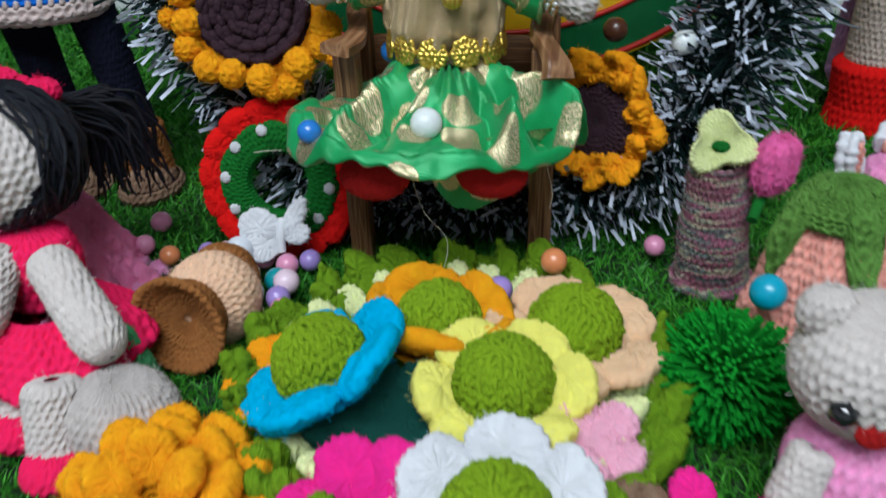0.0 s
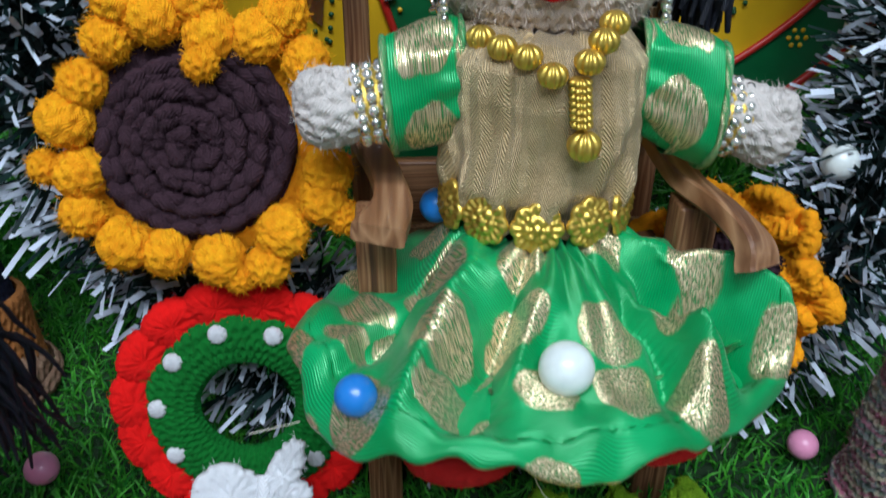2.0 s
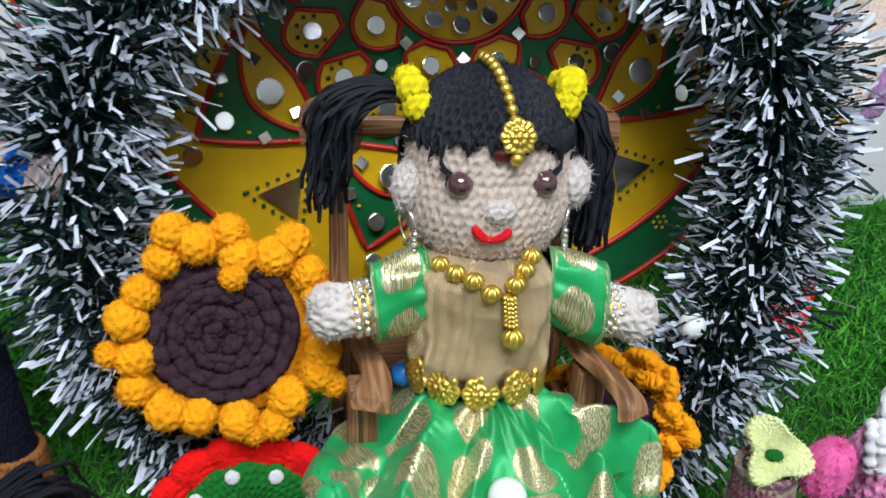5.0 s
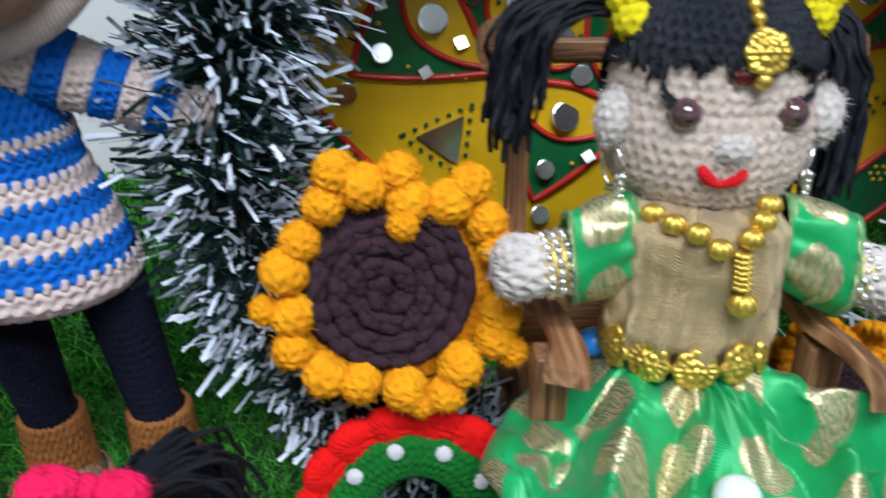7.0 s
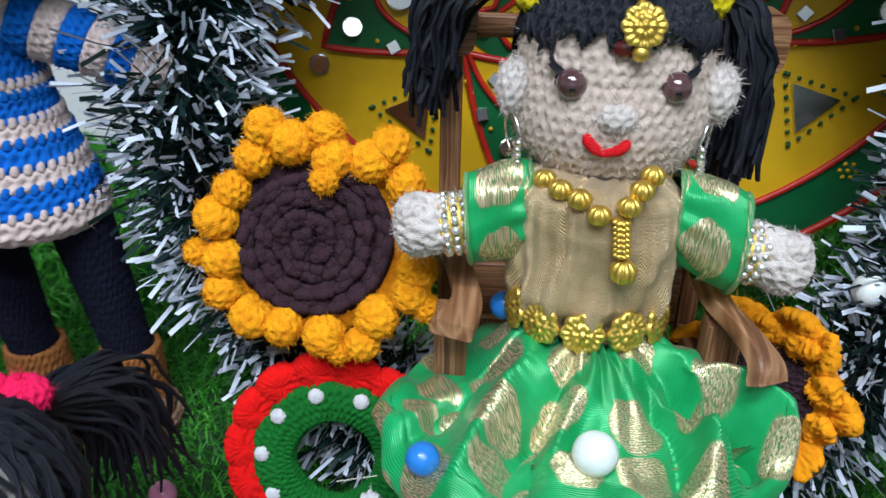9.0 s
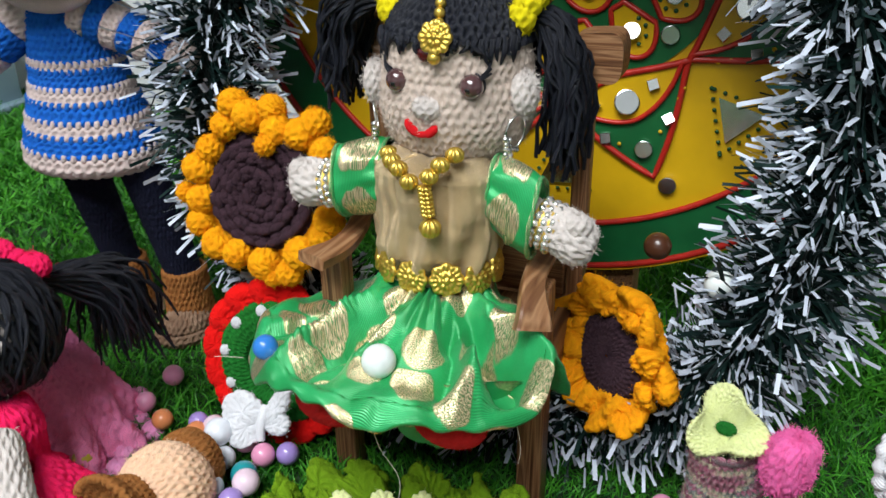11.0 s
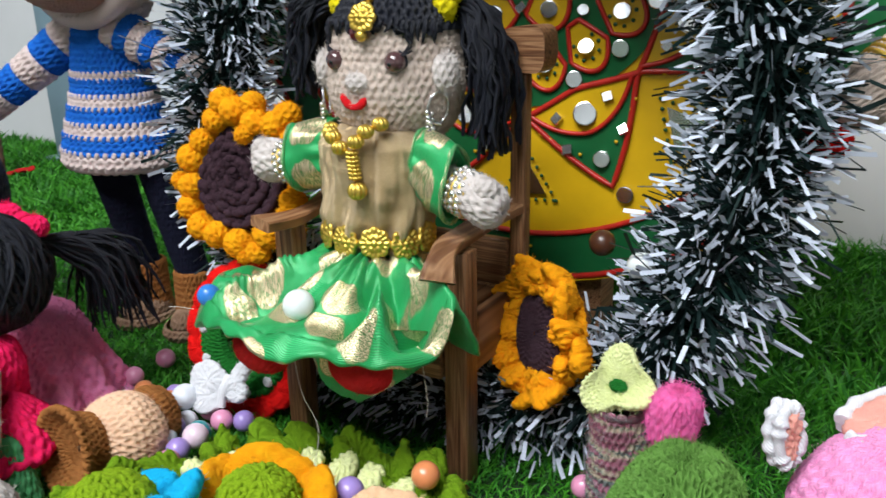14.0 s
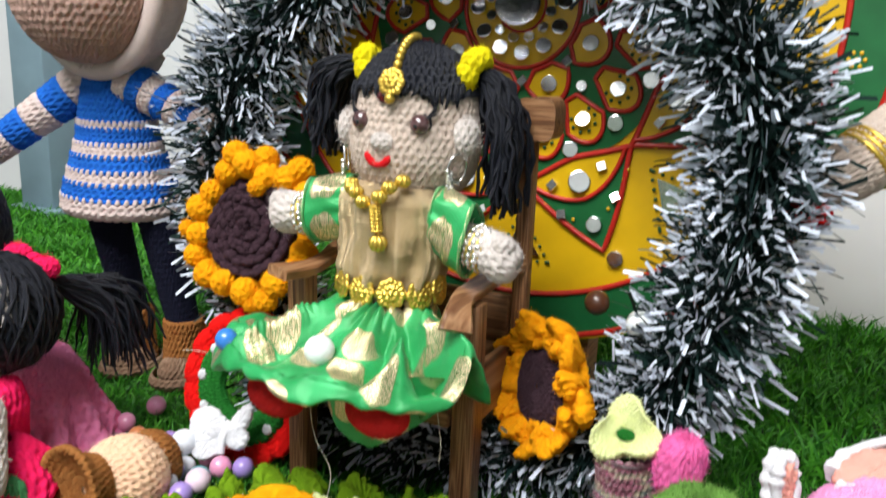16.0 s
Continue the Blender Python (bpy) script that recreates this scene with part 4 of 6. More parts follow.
    for s in (-1, 1):
        crochet(g, ball(0.0044, 0.0048, 0.0080, (s * 0.0302, 0.376, 0.1748)), 10, 8, 0.0008, PALE, lumps=0.0006, fuzz=420)
        # earring: a hoop flat against the cheek, with a cluster of stones at its front
        t = np.linspace(0, 2 * np.pi, 30, endpoint=False)
        hoop = np.array([-0.0296 if s < 0 else 0.0276, 0.3732, 0.1612])
        ahead = np.array([-s * 0.42, -0.90, 0.0])
        tube(g, hoop + 0.0052 * np.cos(t)[:, None] * ahead + 0.0066 * np.sin(t)[:, None] * np.array([s * 0.12, 0, 1.0]), 0.00055, SILVER, 6, True)
        for k in range(11):
            q = hoop + ahead * (0.0050 + 0.0012 * math.cos(k * 2.4)) + np.array([s * 0.0008, 0, -0.0012 - 0.00075 * k])
            sphere(g, q, 0.0011 if k % 3 else 0.0014, CRYSTAL if k % 4 == 1 else SILVER, 10, 7)
        for k in range(4):
            sphere(g, hoop + ahead * 0.0032 * (k / 3) + np.array([s * 0.0008, 0, -0.0066 + 0.0004 * k]), 0.0010, SILVER, 10, 7)
        # hair tie and tail
        tx, ty, tz = s * 0.0258, 0.391, 0.2015
        for k in range(8):
            a = k * 0.785
            crochet(g, ball(0.0044, 0.0040, 0.0046, (tx + s * 0.003 * math.cos(a), ty - 0.002 + 0.0066 * math.sin(a), tz + 0.0068 * math.cos(a))), 8, 5, 0.0008, YELLOW, lumps=0.0005, seed=k, fuzz=60)
        for k in range(120):
            e = np.clip(rng.normal(size=3), -1.6, 1.6) * [0.0050, 0.0080, 0.0062]
            end = np.array([-0.0560, 0.398, 0.168] if s < 0 else [0.0405, 0.396, 0.150]) + e * [0.9, 1, 1.2]
            mid = np.array([-0.0500, 0.396, 0.197] if s < 0 else [0.0385, 0.394, 0.189]) + e * 0.7
            path = curve([(tx, ty, tz), mid * 0.5 + np.array([tx, ty, tz + 0.008]) * 0.5, mid, (mid + end) / 2 + [s * 0.002, 0, 0.003], end], 16)
            path[:, :] += rumple(path, 0.010, k)[:, None] * [0.0016, 0.0014, 0.0006]
            tube(g, path, [0.00085] * 14 + [0.0010, 0.0008], BLACK, 5)
            fibres(g, path[4:], np.tile([0.3 * s, -0.9, 0.2], (12, 1)), 5, 0.0030, BLACK, k)
    # forehead ornament
    coin(g, (0.0030, 0.3572, 0.1975), (0.05, -1, 0.32), 0.0060, GOLD)
    sphere(g, (0.0028, 0.3565, 0.1905), 0.0024, GOLD, 12, 8)
    sphere(g, (-0.0010, 0.3590, 0.1912), 0.0034, GARNET, 14, 9, (1.1, 0.6, 1))
    for k in range(10):
        a = 0.62 + k * 0.115
        sphere(g, (0.0026 - 0.0006 * k, 0.3875 - 0.0314 * math.cos(a), 0.1803 + 0.0360 * math.sin(a)), 0.0021, GOLD, 12, 8)
    # bodice
    u, v = np.meshgrid(np.arange(96) / 96, np.linspace(0, 1, 60))
    body = lathe([(0.0105, 0.1525), (0.0190, 0.1508), (0.0256, 0.1455), (0.0264, 0.1370), (0.0257, 0.1280), (0.0252, 0.1200), (0.0256, 0.1140), (0.0240, 0.1085), (0.0218, 0.1050), (0.0215, 0.1000)], (-0.0022, 0.3700, 0), 0.80)(u, v)
    ang = 2 * np.pi * u
    fold = 0.0019 * np.sin(ang * 13 + 2.2 * np.sin(v * 4)) * np.clip(v * 1.9 - 0.75, 0, 1) + 0.0011 * np.sin(ang * 7 + 3 * np.sin(v * 5)) * (0.4 + 0.6 * v) + 0.0009 * rumple(body, 0.018, 8) + 0.0002 * rumple(body, 0.006, 9)
    dart = sum(-0.0018 * np.exp(-(((-ang + 2 * np.pi - c + np.pi) % (2 * np.pi) - np.pi) / 0.05) ** 2) for c in (4.27, 5.15))
    body = body + normals(body) * (fold + dart)[..., None]
    g.grid(body, SATIN)
    # puffed sleeves
    for s, end in ((-1, (-0.0415, 0.3660, 0.1345)), (1, (0.0395, 0.3660, 0.1305))):
        a, b = np.array([s * 0.0215 - 0.001, 0.371, 0.1390]), np.array(end)
        k = 30
        t = np.linspace(0, 1, k)
        w = np.linspace(0, 2 * np.pi, 72, endpoint=False)
        path = a + (b - a) * t[:, None]
        path[:, 2] += 0.0012 * np.sin(t * np.pi)
        r = 0.0120 + 0.0020 * np.sin(t * np.pi * 0.9)
        ring = np.stack([np.zeros((k, 72)), np.cos(w)[None] * (r * 0.88)[:, None], np.sin(w)[None] * (r * 1.08)[:, None]], -1)
        gather = (0.0010 * np.sin(w * 9 + 1.5 * np.sin(w * 2))[None] * np.clip(1.0 - 1.6 * t, 0.12, 1)[:, None]) * np.clip(t * 8, 0, 1)[:, None]
        peak = 0.0026 * np.exp(-((w - 1.75) / 0.35) ** 2)[None] * np.clip(t * 1.5 - 0.4, 0, 1)[:, None]
        sl = path[:, None] + ring
        unit = ring / np.linalg.norm(ring, axis=-1, keepdims=True)
        sl = sl + (rumple(sl, 0.015, 21) * 0.0013 + gather + peak)[..., None] * unit
        sl[:, :, 0] += s * 0.10 * ring[..., 2]
        inner = sl[-1][None] - [s * 0.001, 0, 0] - ring[-1][None] * 0.12
        deep = sl[-1][None] - [s * 0.010, 0, 0] - ring[-1][None] * 0.25
        rows = np.concatenate([sl, inner, deep])
        run = np.concatenate([t * np.linalg.norm(b - a), [0.021, 0.030]])[:, None] + 0 * w[None]
        st = np.stack([0.012 * w[None] + 0 * run + 0.003 * s, run + 0.007, run], -1)
        step = 1 if s > 0 else -1
        g.grid(rows[:, ::step], BROCADE, stitch=st[:, ::step])
        for at_, wide in ((0, 0.0008), (k - 1, 0.0009)):
            tube(g, sl[at_] + ring[at_] * 0.03, wide + 0.0002 * np.sin(w * 7), BROCADE, 8, True)
        # forearm, bangles and palm
        away = np.array([s, -0.08, -0.14 if s < 0 else -0.30])
        away /= np.linalg.norm(away)
        crochet(g, limb(b - away * 0.012, b + away * 0.0235, 0.0058, 0.0098), 14, 10, 0.0011, PALE, lumps=0.0009, fuzz=420, seed=int(s) + 3)
        crochet(g, ball(0.0046, 0.0042, 0.0044, tuple(b + away * 0.017 + np.array([0, -0.003, 0.0068]))), 9, 6, 0.0008, PALE, lumps=0.0006, fuzz=160)
        x = np.cross(away, [0, 0, 1])
        x /= np.linalg.norm(x)
        y = np.cross(away, x)
        for ringno in range(3):
            c = b + away * (0.0012 + 0.0030 * ringno)
            for q in range(18):
                ph = (q + 0.5 * ringno) / 18 * 2 * np.pi
                sphere(g, c + (0.0090 + 0.0003 * math.sin(q * 3.1)) * (x * math.cos(ph) + y * math.sin(ph)), 0.00150, CRYSTAL if (q + ringno) % 3 else SILVER, 8, 6)
            tt = np.linspace(0, 2 * np.pi, 32, endpoint=False)[:, None]
            for shift in (-0.0013, 0.0013):
                tube(g, c + away * shift + 0.0088 * (x * np.cos(tt) + y * np.sin(tt)), 0.0005, GOLD, 5, True)
    # necklace of ridged gold beads
    def ridged(at, r, tall=1.0):
        uu, vv = np.meshgrid(np.arange(54) / 54, np.linspace(0, 1, 12))
        p = ball(r, r, r * tall, (0, 0, 0))(uu, vv)
        p[..., :2] *= (1 + 0.26 * np.abs(np.cos(uu * np.pi * 9)) - 0.14)[..., None]
        g.grid(p + np.array(at), GOLD)

    for q in ((-0.0195, 0.3625, 0.1510), (-0.0152, 0.3560, 0.1506), (-0.0100, 0.3510, 0.1500), (-0.0045, 0.3480, 0.1466), (0.0036, 0.3480, 0.1496), (0.0070, 0.3505, 0.1536), (0.0105, 0.3560, 0.1560)):
        ridged(q, 0.0033, 0.9)
    for k in range(7):
        ridged((0.0018 + 0.0002 * k, 0.3475, 0.1452 - 0.0017 * k), 0.0026, 0.45)
    ridged((0.0040, 0.3470, 0.1296), 0.0038, 1.0)
    # belt of flower coins
    for k in range(11):
        a = 4.60 + k * 2 * np.pi / 11
        nx, ny = math.cos(a), math.sin(a)
        coin(g, (0.0250 * nx - 0.0025, 0.3700 + 0.0212 * ny, 0.1062 + 0.0005 * math.sin(k * 2.1)), (nx, ny, 0.12), 0.0067, GOLD)
    # skirt
    k, n = 360, 96
    a = np.linspace(0, 2 * np.pi, k, endpoint=False)
    deg = np.degrees(a)
    hem = np.interp(deg, [0, 12, 30, 60, 90, 120, 160, 190, 205, 219, 237, 250, 264, 285, 300, 322, 331, 339, 346, 353, 360], [0.042, 0.036, 0.033, 0.030, 0.030, 0.034, 0.048, 0.066, 0.078, 0.0825, 0.0835, 0.080, 0.0775, 0.0735, 0.0720, 0.0725, 0.0670, 0.0690, 0.0600, 0.0500, 0.042])
    hz = np.interp(deg, [0, 20, 40, 90, 150, 190, 205, 219, 237, 264, 285, 300, 314, 322, 327, 331, 335, 339, 346, 353, 360], [0.088, 0.086, 0.082, 0.076, 0.078, 0.083, 0.086, 0.083, 0.0835, 0.0845, 0.0835, 0.0820, 0.0775, 0.0785, 0.0910, 0.0985, 0.0930, 0.0770, 0.0745, 0.080, 0.088])
    ease = np.exp(-0.5 * (np.arange(-9, 10) / 3.0) ** 2)
    ease /= ease.sum()
    hem, hz = (np.convolve(np.concatenate([q[-9:], q, q[:9]]), ease, "valid") for q in (hem, hz))
    s = np.linspace(0, 1, n)[:, None]
    r0 = 0.0160
    r = r0 + (hem - r0) * s ** 1.0
    flat = np.interp(s, [0, 0.12, 0.3, 0.5, 0.75, 1.0], [0.1005, 0.0990, 0.0955, 0.0905, 0.0855, 0.0835])
    drop = flat + (hz - 0.0835) * s ** 2.2 + 0.0005 * np.sin(np.pi * s) - 0.0050 * np.clip((s - 0.86) / 0.14, 0, 1) ** 2
    r = r - 0.0018 * np.clip((s - 0.90) / 0.10, 0, 1) ** 2

    def crease(at, drift, wide, deep, s0, long, power=1.2):
        """One fold of the cloth: its bearing, its drift outwards, width, height and reach."""
        gap = (a[None] - radians(at) - drift * (s - 0.5) + np.pi) % (2 * np.pi) - np.pi
        return deep * np.exp(-(np.abs(gap) / wide) ** power) * np.exp(-((s - s0) / long) ** 2)

    folds = np.zeros((n, k))
    for one in ((314, 0.10, 0.11, -0.0185, 0.56, 0.30, 1.4), (304, 0.05, 0.08, 0.0075, 0.66, 0.32, 1.3), (330, 0.0, 0.12, 0.0080, 0.80, 0.42, 1.6), (343, 0.0, 0.08, -0.0060, 0.82, 0.26, 1.6), (195, 0.0, 0.55, -0.0034, 0.50, 0.30, 2.0)):
        folds += crease(*one) * 1.5
    # rolls and hollows of the gathered cloth, each along its own line
    px, py = r * np.cos(a), r * np.sin(a) + 0.3675 + 0 * s
    for line, deep, wide in (([(-0.021, 0.362), (-0.020, 0.350), (-0.031, 0.329), (-0.042, 0.304)], 0.0066, 0.0058),
                             ([(-0.006, 0.357), (-0.011, 0.340), (-0.017, 0.326), (-0.026, 0.303)], -0.0070, 0.0060),
                             ([(0.001, 0.353), (-0.003, 0.342), (-0.008, 0.330), (-0.013, 0.318)], 0.0036, 0.0045),
                             ([(-0.013, 0.357), (-0.013, 0.345)], 0.0040, 0.0028),
                             ([(-0.006, 0.322), (-0.003, 0.314), (-0.001, 0.304)], -0.0026, 0.0085),
                             ([(0.010, 0.354), (0.016, 0.338), (0.022, 0.316)], -0.0062, 0.0062),
                             ([(0.017, 0.360), (0.027, 0.348), (0.031, 0.330), (0.029, 0.310)], 0.0048, 0.0055),
                             ([(-0.030, 0.355), (-0.044, 0.338), (-0.056, 0.322)], -0.0050, 0.0062),
                             ([(-0.028, 0.352), (-0.036, 0.342)], 0.0022, 0.0035),
                             ([(-0.052, 0.300), (-0.060, 0.312)], -0.0022, 0.0055),
                             ([(0.006, 0.356), (0.008, 0.345)], 0.0026, 0.0026)):
        q = curve(line, 24)
        near = np.min((px[..., None] - q[:, 0]) ** 2 + (py[..., None] - q[:, 1]) ** 2, -1)
        folds += 1.5 * deep * np.exp(-(near / (0.85 * wide) ** 2) ** (0.8 if deep > 0 else 0.6))
    frng = np.random.default_rng(42)
    for q in range(12):
        folds += crease(frng.uniform(0, 360), frng.normal() * 0.3, frng.uniform(0.03, 0.07), frng.uniform(0.0006, 0.0016) * (1 if q % 2 else -1), frng.uniform(0.2, 0.9), frng.uniform(0.12, 0.3))
    folds *= np.clip((s - 0.10) * 4, 0, 1) * np.clip((1.06 - s) * 3, 0.45, 1)
    pleat = (np.abs(np.sin(a * 12 + 1.9 * np.sin(a * 4))) - 0.6) * 0.0036 * np.clip(1 - s * 2.4, 0, 1)
    lift = np.sin(a * 9 + 0.7) * 0.0014 * s ** 3 - 0.0006 * np.exp(-((s - 0.87) / 0.010) ** 2) * (0.6 + 0.4 * np.sin(a * 200))
    sk = np.stack([r * np.cos(a), r * np.sin(a) + 0.3675, drop + folds + pleat + lift], -1)
    sk += ((rumple(sk, 0.020, 31) * 0.0022 + rumple(sk, 0.009, 32) * 0.0010) * np.clip(s * 3, 0, 1))[..., None] * np.array([0.5, 0.5, 1.0])
    # a row of stitches above the hem
    row = int(n * 0.87)
    for j in range(int(k * 205 / 360), int(k * 326 / 360), 4):
        tube(g, sk[row, j:j + 3] + [0, 0, 0.0002], 0.00011, FOREST, 5)
    # the hem turns under
    last = sk[-1]
    inward = (np.array([0, 0.3675, 0]) - last) * [1, 1, 0]
    inward /= np.linalg.norm(inward, axis=1, keepdims=True)
    under = [last + [0, 0, -0.0012] + inward * 0.0004, last + [0, 0, -0.0018] + inward * 0.005, last + [0, 0, -0.001] + inward * 0.016, np.stack([0.026 * np.cos(a), 0.026 * np.sin(a) + 0.3675, 0.0775 + 0 * a], -1)]
    length = np.concatenate([0.018 + (hem - 0.010) * s, np.stack([hem + 0.0095, hem + 0.015, hem + 0.026, hem + 0.07])])
    st = np.stack([length * np.cos(a) * 0.94 + 0.009, length * np.sin(a) * 0.94 - 0.003, length + 0 * a], -1)
    g.grid(np.concatenate([sk, np.stack(under)])[:, ::-1], BROCADE, stitch=st[:, ::-1])
    # loose lining that hangs between the feet
    uu, vv = np.meshgrid(np.linspace(0, 1, 40), np.linspace(0, 1, 20))
    x0 = -0.020 + 0.068 * uu
    width = np.interp(uu, [0, 0.2, 0.42, 0.55, 0.75, 1], [0.006, 0.022, 0.036, 0.038, 0.024, 0.006])
    flap = np.stack([x0 + 0.004 * vv * np.sin(uu * 9), 0.316 + 0.004 * np.sin(uu * 14 + 1) * vv + 0.016 * uu + 0.006 * vv - 0.006 * np.exp(-((uu - 0.55) / 0.3) ** 2), 0.0820 - width * vv], -1)
    st = np.stack([0.1 + x0, -width * vv, width * vv], -1)
    g.grid(flap, BROCADE, False, stitch=st)
    g.grid(flap[:, ::-1] + [0, 0.0012, 0], BROCADE, False, stitch=st[:, ::-1])
    # red felt shoes and legs
    for x, y, z in ((-0.026, 0.315, 0.0655), (0.0225, 0.318, 0.0670)):
        crochet(g, ball(0.0145, 0.0070, 0.0105, (x, y, z)), 26, 12, 0.0003, FELT, fuzz=500, hair=0.0012)
        crochet(g, limb((x * 0.5, 0.37, 0.0725), (x, y + 0.004, z), 0.006, 0.006, False), 18, 14, 0.0006, FELT)
    solid("seated_doll", g, "crocheted doll in green gold brocade dress sitting on toy armchair", "doll")


seated_doll()


# ---- beads ----
def bead(colour, x, y, z, r, label):
    g = sphere(Geo(PEARLS[colour]), (0, 0, 0), r, PEARLS[colour], 28, 18)
    return solid("bead", g, label, "bead", pose(x, y, z, random.uniform(0, 90), random.uniform(0, 90), 0), "loose pearl beads")


def loose_beads():
    on_turf = "glossy round pearl bead lying on the turf"
    for colour, x, y, z, r in (
        ("pink", -0.160, 0.374, 0.0045, 0.0056), ("pink", -0.158, 0.350, 0.0045, 0.0052), ("pink", -0.162, 0.327, 0.0045, 0.0052), ("yellow", -0.156, 0.305, 0.004, 0.0052), ("yellow", -0.149, 0.294, 0.004, 0.0050),
        ("orange", -0.141, 0.342, 0.004, 0.0052), ("orange", -0.118, 0.339, 0.005, 0.0055), ("purple", -0.123, 0.347, 0.004, 0.005), ("blush", -0.112, 0.345, 0.006, 0.0055),
        ("white", -0.095, 0.329, 0.0045, 0.0055), ("purple", -0.093, 0.319, 0.007, 0.0057), ("teal", -0.078, 0.321, 0.007, 0.006),
        ("pink", -0.091, 0.341, 0.006, 0.0052), ("pink", -0.078, 0.336, 0.006, 0.0055), ("purple", -0.068, 0.341, 0.006, 0.0053)):
        bead(colour, x, y, z, r, colour + " " + on_turf)
    for colour, x, y, z, r in (
        ("white", -0.100, 0.334, 0.0145, 0.0066), ("blush", -0.070, 0.312, 0.0125, 0.006), ("white", -0.085, 0.307, 0.009, 0.0055), ("purple", -0.071, 0.302, 0.0105, 0.0055),
        ("pink", -0.066, 0.292, 0.0115, 0.0053), ("orange", 0.049, 0.322, 0.024, 0.0058), ("purple", 0.027, 0.301, 0.022, 0.0058)):
        bead(colour, x, y, z, r, colour + " glossy round pearl bead resting beside a crocheted doily")
    bead("pink", 0.097, 0.371, 0.005, 0.0052, "pink " + on_turf)
    bead("ivory", -0.003, 0.314, 0.0900, 0.0064, "white pearl bead resting on the doll's brocade skirt")
    bead("blue", -0.0505, 0.312, 0.0860, 0.0049, "blue pearl bead resting on the doll's brocade skirt")
    bead("blue", -0.0290, 0.377, 0.0985, 0.0050, "blue pearl bead tucked behind the doll's waist")
    bead("ivory", 0.105, 0.409, 0.094, 0.0062, "white pearl bead caught in the tinsel garland")
    # brown ball stands in for a rim mirror, its reflection put into the colour
    bead("brown", 0.0745, 0.446, 0.089, 0.0064, "brown ball before the plate rim, standing in for a mirror")
    bead("turquoise", 0.1275, 0.279, 0.0420, 0.0068, "turquoise glossy pearl bead resting on a green pompom")


loose_beads()


# ---- sunflower with bobbles ----
def bobble_sunflower():
    root = thing("crochet_sunflower", "large crocheted sunflower with dark plum centre and orange bobbles", "crochet flower", aim((-0.096, 0.384, 0.1165), (0.03, -0.95, 0.28)))
    back = Geo(AMBER)
    crochet(back, lathe([(0.002, -0.002), (0.030, -0.002), (0.0345, -0.005), (0.030, -0.009), (0.002, -0.009)]), 60, 16, 0.0007, AMBER, fine=(4, 4))
    part("backing", back, root, "orange crocheted backing")
    # centre worked round by round, each round a chain of thick stitches
    c = Geo(PLUM)
    crochet(c, lathe([(0.0008, 0.0022), (0.010, 0.0022), (0.020, 0.0012), (0.0278, -0.0008), (0.0275, -0.003)]), 40, 10, 0.0008, PLUM, fine=(5, 4), lumps=0.0006)
    turns = np.linspace(0.22, 4.20, 560) * 2 * np.pi
    rad = 0.00620 * turns / (2 * np.pi) + 0.0004 * np.sin(turns * 2.3)
    run = np.concatenate([[0], np.cumsum(np.hypot(np.diff(rad), rad[1:] * np.diff(turns)))])
    spiral = np.stack([rad * np.cos(turns), rad * np.sin(turns), 0.0034 - 3.4 * rad ** 2 + 0.0005 * np.sin(turns * 3.7)], -1)
    for lane, lift in ((-0.00095, 0.0002), (0.00125, 0.0009)):
        out = np.stack([np.cos(turns), np.sin(turns), 0 * turns], -1)
        beat = np.abs(np.sin(np.pi * run / 0.0066 + (0.9 if lane > 0 else 0.0)))
        path = spiral + out * lane + np.stack([0 * run, 0 * run, lift + 0.0009 * beat], -1)
        path = path + rumple(path, 0.006, 3)[:, None] * [0.0005, 0.0005, 0.0007]
        tube(c, path, 0.00165 + 0.00060 * beat + 0.00022 * np.sin(run * 2600), PLUM, 9)
        fibres(c, path, np.tile([0.0, 0.0, 1.0], (len(path), 1)), 2800, 0.0042, PLUM, int(lift * 9000))
    part("flower_centre", c, root, "dark plum spiral-worked centre")
    spots = ((-77, 204), (-100, 147), (-35, 177), (27, 197), (40, 152), (-140, 87), (-170, 37), (-205, -30), (-160, -38), (-163, -101), (-108, -146), (-50, -163), (25, -178), (98, -190), (123, -138), (183, -93),
             (195, -48), (170, 112), (110, 147), (145, 177), (30, 115), (190, 67), (212, -118), (55, -208))
    for i, (px_, py_) in enumerate(spots):
        r = (0.0066, 0.0058, 0.0070, 0.0062)[i % 4] * (0.62 if i in (20, 22, 23, 7) else 1)
        b = Geo(ORANGE)
        crochet(b, ball(r, r * 1.02, r * 0.95), 9, 6, 0.0007, ORANGE, lumps=0.0004, seed=i, fine=(8, 7), fuzz=420, hair=0.0022)
        part("bobble", b, root, at=pose(px_ * 0.000188, py_ * 0.000186, 0.003 if i != 20 else 0.008, random.uniform(60, 120), random.uniform(-40, 40), random.uniform(0, 360)))


bobble_sunflower()


